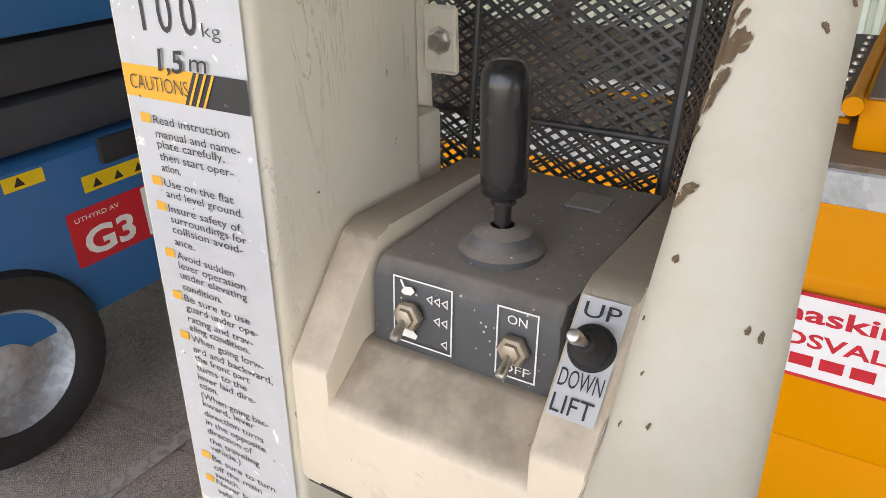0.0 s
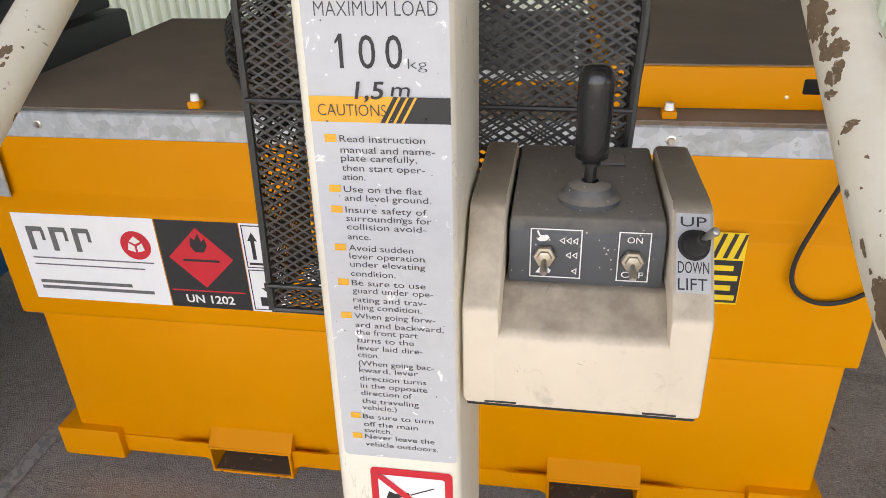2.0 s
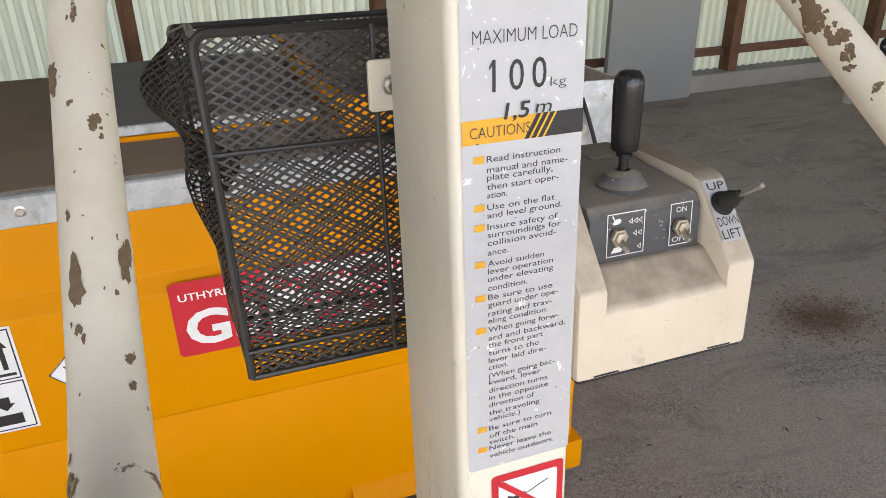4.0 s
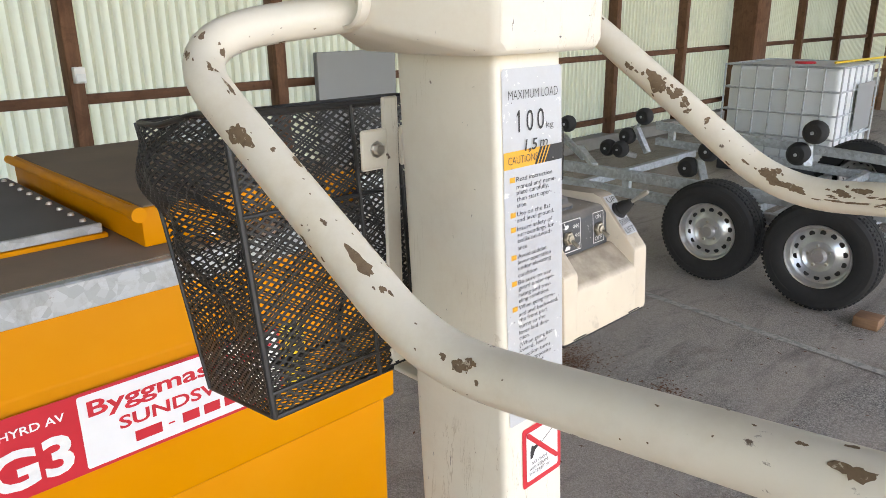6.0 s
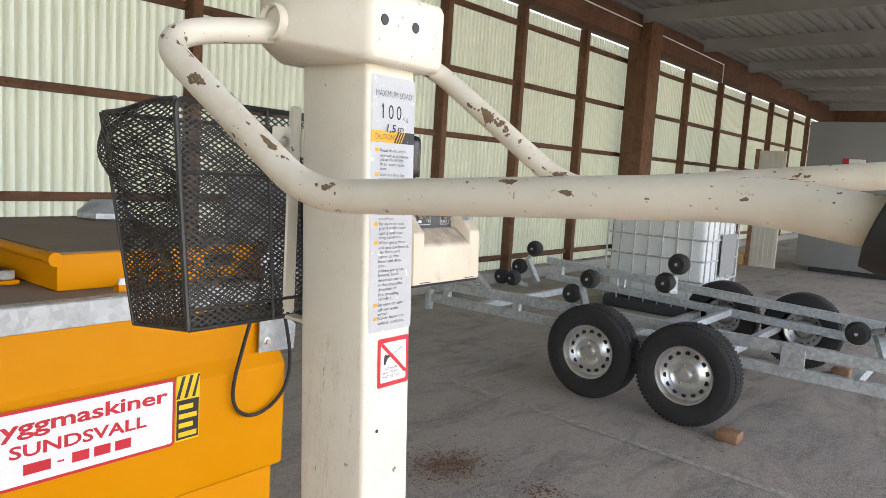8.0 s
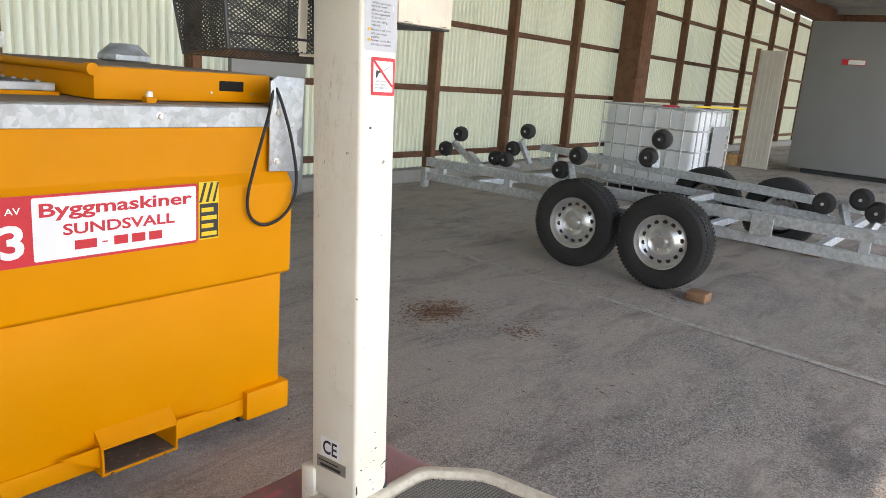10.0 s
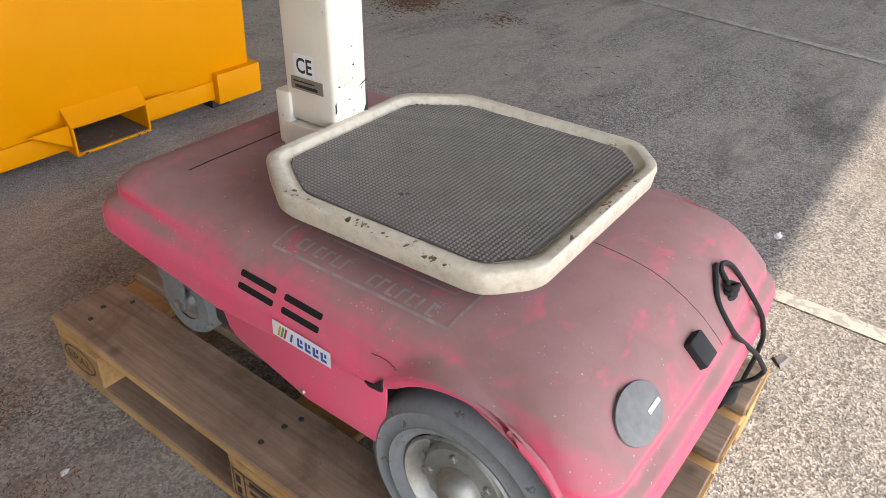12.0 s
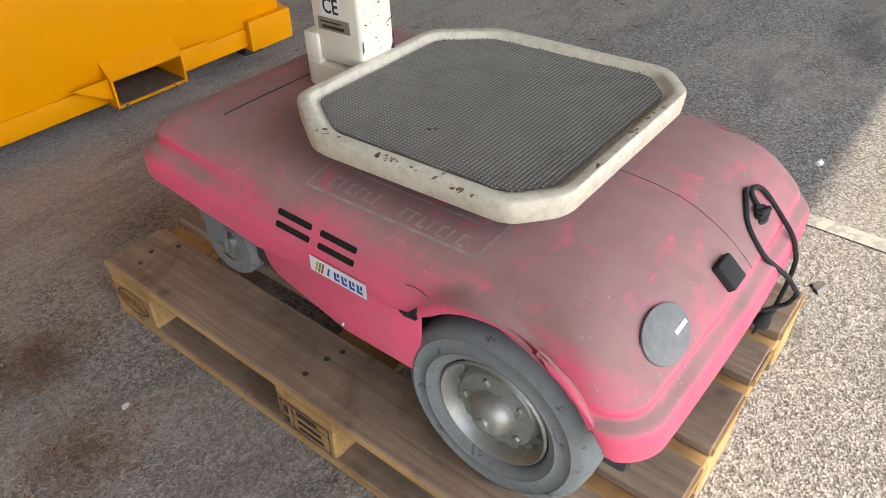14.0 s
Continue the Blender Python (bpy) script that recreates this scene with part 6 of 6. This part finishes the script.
# ---- road wheels for the boat trailer ----
def road_wheel(x, y, s, parent, r=0.33):
    m = Matrix.Translation((x, y, r)) @ pose(0, 0, 0, 0, 90 * s, 0)
    tyre = lathe(B(), [(0.185, -0.09), (0.22, -0.098), (0.285, -0.098), (0.315, -0.085), (0.328, -0.055), (0.330, -0.045), (0.322, -0.043), (0.322, -0.037), (0.331, -0.035), (0.331, -0.004), (0.322, -0.002), (0.322, 0.004), (0.331, 0.006), (0.331, 0.034), (0.322, 0.036), (0.322, 0.042), (0.329, 0.045), (0.327, 0.055), (0.316, 0.082), (0.300, 0.094), (0.270, 0.0985), (0.268, 0.0965), (0.255, 0.099), (0.225, 0.0965), (0.200, 0.088), (0.186, 0.074)], m, 56)
    vs = part("road_tyre", tyre, RUBBER, parent, "black road tyre with grooved tread", 25)
    t = B()
    for k in range(72):
        b = 360.0 * k / 72
        for side in (-1, 1):
            box(t, (0.314, side * 0.052 - 0.020, -0.0085), (0.3300, side * 0.052 + 0.020, 0.0085), 0, 1, m @ pose(0, 0, 0, 0, 0, b) @ pose(0, 0, 0, 90, 0, 0))
    tagged(part("tread_block", t, RUBBER, vs), kind="stuff")
    rim = lathe(B(), [(0.187, 0.070), (0.192, 0.080), (0.190, 0.086), (0.184, 0.084), (0.176, 0.066), (0.172, 0.036), (0.160, 0.030), (0.135, 0.038), (0.110, 0.060), (0.092, 0.066), (0.078, 0.058), (0.062, 0.050), (0.045, 0.052), (0.040, 0.064), (0.034, 0.078), (0.0, 0.080)], m, 56)
    rp = part("road_rim", rim, RIM, vs, "silver steel rim")
    # rim holes are black discs that paint the shade behind the rim
    for k in range(14):
        b = 6.283185 * k / 14
        part("rim_hole_shade", lathe(B(), [(0.0, 0.0035), (0.0150, 0.0035), (0.0175, -0.003)], m @ Matrix.Translation((0.137 * math.cos(b), 0.137 * math.sin(b), 0.039)), 12), BLACK_INK, vs)
    for k in range(5):
        b = 6.283185 * k / 5 + 0.2
        part("wheel_bolt", lathe(B(), [(0.010, -0.004), (0.010, 0.010), (0.006, 0.013), (0, 0.013)], m @ Matrix.Translation((0.062 * math.cos(b), 0.062 * math.sin(b), 0.050)), 6), STEEL, vs)


trailer = thing("boat_trailer", "galvanised twin-axle boat trailer with black rollers", "boat trailer", (4.5, 1.0, 0))
NX, FX = 3.60, 5.90
for x, y in ((3.565, 1.305), (3.615, 2.015)):
    road_wheel(x, y, -1, trailer)
    road_wheel(x + 2.32, y - 0.17, 1, trailer)
for y in (1.318, 2.036):
    part("axle", box(B(), (NX + 0.09, y - 0.03, 0.30), (FX - 0.09, y + 0.03, 0.36), 0.005), GALV_DULL, trailer)


def beam(a, b, w, h, name="frame_rail", mat=GALV_DULL):
    a, b = Vector(a), Vector(b)
    d = b - a
    m = Matrix.Translation((a + b) / 2) @ d.to_track_quat("Y", "Z").to_matrix().to_4x4()
    t = B()
    box(t, (-w / 2, -d.length / 2, -h / 2), (w / 2, d.length / 2, h / 2), 0.0025, 1, m)
    return part(name, t, mat, trailer)


for X, s, up, down in ((3.72, 1, (0.591, 0.573), (0.432, 0.450)), (5.66, -1, (0.384, 0.650), (0.259, 0.493))):
    beam((X, -2.2, down[0]), (X, 3.62, down[1]), 0.05, 0.07)
    beam((X + 0.005 * s, -2.2, up[0]), (X + 0.005 * s, 3.62, up[1]), 0.05, 0.075)
    for y in (-1.9, -1.2, -0.5, 0.12, 0.72, 2.75, 3.45):
        k = (y + 2.2) / 5.82
        zu, zd = up[0] + (up[1] - up[0]) * k, down[0] + (down[1] - down[0]) * k
        if zu - zd > 0.075:
            beam((X + 0.012 * s, y, zd + 0.03), (X + 0.012 * s, y, zu - 0.03), 0.045, 0.06, "frame_post")
for y in (-2.1, -0.9, 0.4, 1.7, 3.2):
    beam((3.75, y, 0.425), (5.63, y, 0.425), 0.05, 0.06, "cross_member")
for y in (-0.3, 0.72):
    part("splice_plate", box(B(), (3.676, y - 0.07, 0.47), (3.688, y + 0.07, 0.60), 0.003, 1), GALV, trailer)


def roller_pair(x, up, lowr, base):
    """A swing arm with an upper and a lower black roller on a short strut."""
    a, b, c = Vector((x, up[0], up[1])), Vector((x, lowr[0], lowr[1])), Vector(base)
    mid = (a + b) / 2 + Vector((0.02, 0, -0.02))
    arm = beam(c, mid, 0.05, 0.04, "roller_strut", GALV)
    part("swing_bar", cyl(B(), a + Vector((0.03, 0, 0)), b + Vector((0.03, 0, 0)), 0.016, 10), GALV, arm)
    for p in (a, b):
        part("keel_roller", lathe(B(), [(0.0, -0.05), (0.05, -0.05), (0.068, -0.03), (0.073, 0.0), (0.068, 0.03), (0.05, 0.05), (0.022, 0.05), (0.022, 0.058), (0, 0.058)], Matrix.Translation(p) @ pose(0, 0, 0, 0, -90, 0), 20), RUBBER, arm, "black rubber roller")
        part("roller_pin", cyl(B(), p + Vector((-0.062, 0, 0)), p + Vector((0.07, 0, 0)), 0.011, 8), GALV, arm)


roller_pair(4.3, (3.71, 0.80), (3.88, 0.64), (4.05, 3.35, 0.58))
roller_pair(4.6, (3.15, 0.88), (3.30, 0.70), (4.6, 3.10, 0.58))
roller_pair(4.5, (3.42, 0.60), (3.30, 0.60), (4.6, 3.20, 0.54))
roller_pair(3.85, (2.20, 0.80), (2.34, 0.67), (3.78, 2.18, 0.60))
roller_pair(3.75, (1.50, 1.01), (1.58, 0.87), (3.74, 1.52, 0.80))
roller_pair(3.95, (0.22, 0.77), (0.43, 0.71), (3.9, 0.25, 0.55))
roller_pair(3.95, (0.02, 0.83), (0.12, 0.70), (3.9, 0.15, 0.55))
beam((3.95, 0.60, 0.56), (3.75, -0.2, 0.60), 0.04, 0.03, "cross_link", GALV)
beam((3.75, 3.05, 0.60), (4.05, 3.40, 0.66), 0.05, 0.04, "cross_link", GALV)
beam((3.70, 3.62, 0.35), (3.70, 3.62, 0.52), 0.06, 0.05, "end_post", GALV)
single("timber_chock", box(B(), (3.40, 0.915, 0.0), (3.53, 1.045, 0.062), 0.004), WOOD_DULL, "small pine block wedged beside the trailer tyre", "wood block")
single("timber_chock", box(B(), (5.80, 0.72, 0.0), (5.93, 0.86, 0.062), 0.004), WOOD_DULL, "small pine block beside the far trailer wheel", "wood block")

# ---- liquid container ----
ibc = thing("liquid_container", "white plastic liquid container in a galvanised cage", "liquid container", (7.7, 3.05, 0))
IX0, IX1, IY0, IY1 = 7.12, 8.24, 2.45, 3.66
part("tank_body", box(B(), (IX0 + 0.03, IY0 + 0.03, 0.17), (IX1 - 0.03, IY1 - 0.03, 1.165), 0.06, 4), IBC_WHITE, ibc)
part("pallet_base", box(B(), (IX0, IY0, 0.0), (IX1, IY1, 0.14), 0.01), DARK_STEEL, ibc, "dark pallet base")
for z in (0.20, 0.44, 0.68, 0.92, 1.16):
    part("cage_bar", sweep(B(), rounded([(IX0, IY0 + 0.3, z), (IX0, IY1, z), (IX1, IY1, z), (IX1, IY0, z), (IX0, IY0, z), (IX0, IY0 + 0.3, z)], 0.05, 4), 0.011, 8), GALV, ibc)
for k in range(8):
    y = IY0 + (IY1 - IY0) * k / 7
    part("cage_bar", cyl(B(), (IX0, y, 0.12), (IX0, y, 1.17), 0.010, 8), GALV, ibc)
for k in range(1, 7):
    x = IX0 + (IX1 - IX0) * k / 6
    part("cage_bar", cyl(B(), (x, IY0, 0.12), (x, IY0, 1.17), 0.010, 8), GALV, ibc)
part("label_plate", box(B(), (IX0 + 0.45, IY0 - 0.022, 0.48), (IX0 + 0.98, IY0 - 0.014, 0.98), 0.002, 1), GREY_DOOR, ibc, "grey data plate")
part("lid_cap", lathe(B(), [(0.0, 0.022), (0.10, 0.020), (0.11, 0.0)], pose(7.6, 3.0, 1.165), 20), RED_INK, ibc, "red screw cap")
single("yellow_rod", cyl(B(), (7.3, 2.6, 1.20), (8.9, 2.5, 1.20), 0.012, 8), YELLOW_INK, "long yellow rod lying on the container", "rod")

# ---- grey container unit and leaning panels far down the shed ----
unit = thing("storage_unit", "large dark grey steel storage unit", "container", (15.4, 1.7, 0))
part("unit_body", box(B(), (14.25, 0.2, 0.10), (16.7, 3.12, 2.86), 0.02), GREY_DOOR, unit)
part("unit_skid", box(B(), (14.4, 0.4, 0.0), (16.5, 2.9, 0.10)), DARK_STEEL, unit)
sg = part("unit_sign", quad(B(), face_x(14.24, 0, 0), -2.50, 2.085, -2.10, 2.185), RED_INK, unit, "small red and white sign")
part("sign_field", quad(B(), face_x(14.235, 0, 0), -2.39, 2.095, -2.11, 2.175), WHITE, sg)
lean = thing("insulation_panel", "tall pale ribbed panel with a brown timber edge, on its end", "panel", (14.0, 3.7, 0))
t = box(B(), (13.97, 3.42, 0.0), (14.05, 3.90, 2.27), 0.004, 1)
for k in range(5):
    box(t, (13.962, 3.47 + k * 0.09, 0.02), (13.972, 3.49 + k * 0.09, 2.25))
part("panel_face", t, PANEL_PALE, lean)
part("panel_edge", box(B(), (13.95, 3.902, 0.0), (14.06, 3.98, 2.30), 0.004, 1), WOOD_DULL, lean, "brown timber edge")
single("timber_offcut", box(B(), (13.9, 4.0, 0.0), (14.3, 4.5, 0.22), 0.01), WOOD_NEW, "stack of pale timber offcuts by the wall", "timber")
door = box(B(), (2.82, 5.27, 0.0), (3.70, 5.33, 1.415), 0.006)
single("grey_board", door, GREY_DOOR, "dark grey board leaning at the shed wall", "board")

# ---- blue machine beside the tank ----
blue = thing("blue_work_lift", "blue scissor work lift with large tyres parked beside the tank", "work lift", (-2.95, 1.5, 0))
BX = -2.38
t = box(B(), (BX - 1.1, 0.35, 0.36), (BX, 3.3, 0.93), 0.03)
part("chassis_body", t, BLUE, blue)
part("tray_body", box(B(), (BX - 1.0, 0.3, 0.95), (BX - 0.06, 3.3, 1.10), 0.02), DARK_STEEL, blue, "dark lower scissor pack")
part("deck_edge", box(B(), (BX - 1.05, 0.1, 1.30), (BX + 0.02, 3.4, 1.42), 0.01), BLUE, blue, "blue platform edge")
part("scissor_arm", box(B(), (BX - 0.9, 0.2, 1.12), (BX - 0.08, 3.2, 1.27), 0.01), DARK_STEEL, blue)
part("deck_rail", box(B(), (BX - 0.03, 0.1, 1.50), (BX + 0.01, 3.4, 1.55), 0.006), BLUE, blue)
part("black_latch", box(B(), (BX, 1.40, 0.86), (BX + 0.025, 1.58, 0.95), 0.012), RUBBER, blue)
for y in (0.93, 2.75):
    m = Matrix.Translation((BX + 0.02, y, 0.33)) @ pose(0, 0, 0, 0, 90, 0)
    w = part("machine_tyre", lathe(B(), [(0.2, -0.2), (0.29, -0.2), (0.325, -0.17), (0.33, -0.02), (0.315, 0.012), (0.27, 0.02), (0.22, 0.012), (0.205, 0.0)], m, 40), RUBBER, blue, "large black tyre")
    part("machine_rim", lathe(B(), [(0.21, 0.0), (0.205, 0.006), (0.19, -0.02), (0.17, -0.06), (0.11, -0.05), (0.09, -0.02), (0.06, 0.0), (0, 0.0)], m, 32), GALV_DULL, w, "grey steel rim")
MX = Matrix(((0, 0, 1, 0), (1, 0, 0, 0), (0, 1, 0, 0), (0, 0, 0, 1)))


def sign_x(y, z, off):
    return MX @ Matrix.Translation((y - 0.035, z - 0.015, BX + off))


sg = part("hire_sign", poly(B(), sign_x(0, 0, 0.0015), rrect(1.275, 0.560, 2.10, 0.755, 0.012)), RED_INK, blue, "red and white hire company sign")
part("sign_field", poly(B(), sign_x(0, 0, 0.0025), rrect(1.555, 0.568, 2.09, 0.747, 0.006)), WHITE, sg)
t = B()
write(t, "Byggmaskiner", sign_x(1.575, 0.69, 0.0035), 0.49, 0.036, bold=0.022)
write(t, "SUNDSVALL", sign_x(1.63, 0.64, 0.0035), 0.36, 0.030, bold=0.022)
quad(t, sign_x(1.66, 0.59, 0.0035), 0, 0, 0.30, 0.026)
part("lettering", t, RED_INK, sg)
t = B()
write(t, "UTHYRD AV", sign_x(1.30, 0.715, 0.0030), 0.165, 0.016)
write(t, "G3", sign_x(1.315, 0.59, 0.0030), 0.19, 0.09, bold=0.03)
part("lettering", t, WHITE_INK, sg)
for y0, y1, z0, z1 in ((1.36, 1.95, 0.80, 0.855), (1.12, 1.25, 0.885, 0.93)):
    w = part("warning_sticker", quad(B(), sign_x(0, 0, 0.0015), y0, z0, y1, z1), YELLOW_INK, blue, "yellow warning sticker")
    for k in range(int((y1 - y0) / 0.08)):
        part("plain_mark", poly(B(), sign_x(y0 + 0.05 + k * 0.08, z0 + 0.01, 0.0025), [(-0.018, 0), (0.018, 0), (0, 0.03)]), BLACK_INK, w)

# ---- litter on the asphalt ----


def litter(name, cx, cy, sx, sy, n, mat, label, cat, seed, size=0.012, zmax=0.012):
    rnd = random.Random(seed)
    vs, fs = [], []
    for _ in range(n):
        x, y = cx + rnd.gauss(0, sx), cy + rnd.gauss(0, sy)
        b = rnd.uniform(0, 6.28)
        l, w = size * rnd.uniform(0.4, 1.6), size * rnd.uniform(0.12, 0.4)
        z = rnd.uniform(0.002, zmax)
        k = len(vs)
        ux, uy = math.cos(b), math.sin(b)
        tz = rnd.uniform(-0.003, 0.004)
        vs += [(x + ux * l, y + uy * l, z + tz), (x - uy * w, y + ux * w, z), (x - ux * l, y - uy * l, z - min(tz, z - 0.001)), (x + uy * w, y - ux * w, z), (x, y, z + 0.003)]
        fs += [(k, k + 1, k + 4), (k + 1, k + 2, k + 4), (k + 2, k + 3, k + 4), (k + 3, k, k + 4)]
    me = bpy.data.meshes.new(name)
    me.from_pydata(vs, [], fs)
    me.materials.append(mat)
    tagged(new(name, me), label, cat, kind="stuff")


litter("leaf_litter", 1.87, 1.93, 0.12, 0.09, 1100, LEAF, "patch of dry brown leaf litter on the asphalt", "leaf litter", 3, 0.009)
litter("leaf_litter", 1.95, 1.42, 0.07, 0.05, 120, LEAF, "thin patch of dry brown litter", "leaf litter", 4)
litter("leaf_litter", -1.03, 0.72, 0.055, 0.050, 900, LEAF, "small clump of dry brown litter", "leaf litter", 5, 0.0042, 0.010)
litter("leaf_litter", -1.10, 0.43, 0.075, 0.06, 900, LEAF, "dark clump of dry litter and grit", "leaf litter", 6, 0.0042, 0.009)
litter("leaf_litter", 2.2, 1.2, 1.1, 1.0, 160, LEAF, "single dry bits of bark scattered over the asphalt", "leaf litter", 9, 0.014, 0.006)
litter("gravel", 0.3, 0.4, 1.2, 1.2, 700, CONCRETE, "loose pale grit scattered over the asphalt", "gravel", 7, 0.0028, 0.004)
litter("gravel", -1.1, 0.3, 0.4, 0.6, 160, CONCRETE, "loose pale grit beside the pallet", "gravel", 8, 0.0026, 0.004)
for (x, y), r in (((0.209, -0.472), 0.03), ((0.769, -0.311), 0.02), ((-0.975, 0.478), 0.012)):
    t = B()
    bmesh.ops.create_icosphere(t, subdivisions=2, radius=1)
    for v in t.verts:
        k = 0.6 + 0.5 * noise.noise(v.co * 1.7 + Vector((x * 9, y * 9, 0)))
        v.co = Vector((v.co.x * r * k * 1.3, v.co.y * r * k * 0.8, max(-0.2, v.co.z) * r * k * 0.5 + 0.002))
    bmesh.ops.translate(t, vec=(x, y, 0.0), verts=t.verts)
    single("paper_scrap", t, GREY_PLATE if r > 0.025 else WHITE, "crumpled scrap of litter on the asphalt", "litter")

# ---- cable along the top beam, socket on a post ----
t = sweep(B(), [(6.0, 5.185, 4.16), (11.8, 5.185, 4.16), (15.2, 5.185, 4.14)], 0.012, 8)
cyl(t, (15.2, 5.185, 4.14), (15.2, 5.185, 3.76), 0.012, 8)
single("electric_cable", t, WHITE, "thin white cable clipped along the brown beam", "cable")
sock = thing("wall_socket", "small white socket box on a brown post", "socket", (0.9, 5.38, 1.34))
part("socket_box", box(B(), (0.872, 5.345, 1.285), (0.948, 5.398, 1.395), 0.008, 3), WHITE, sock)
part("socket_lid", box(B(), (0.880, 5.338, 1.295), (0.940, 5.3455, 1.350), 0.003, 1), IBC_WHITE, sock)
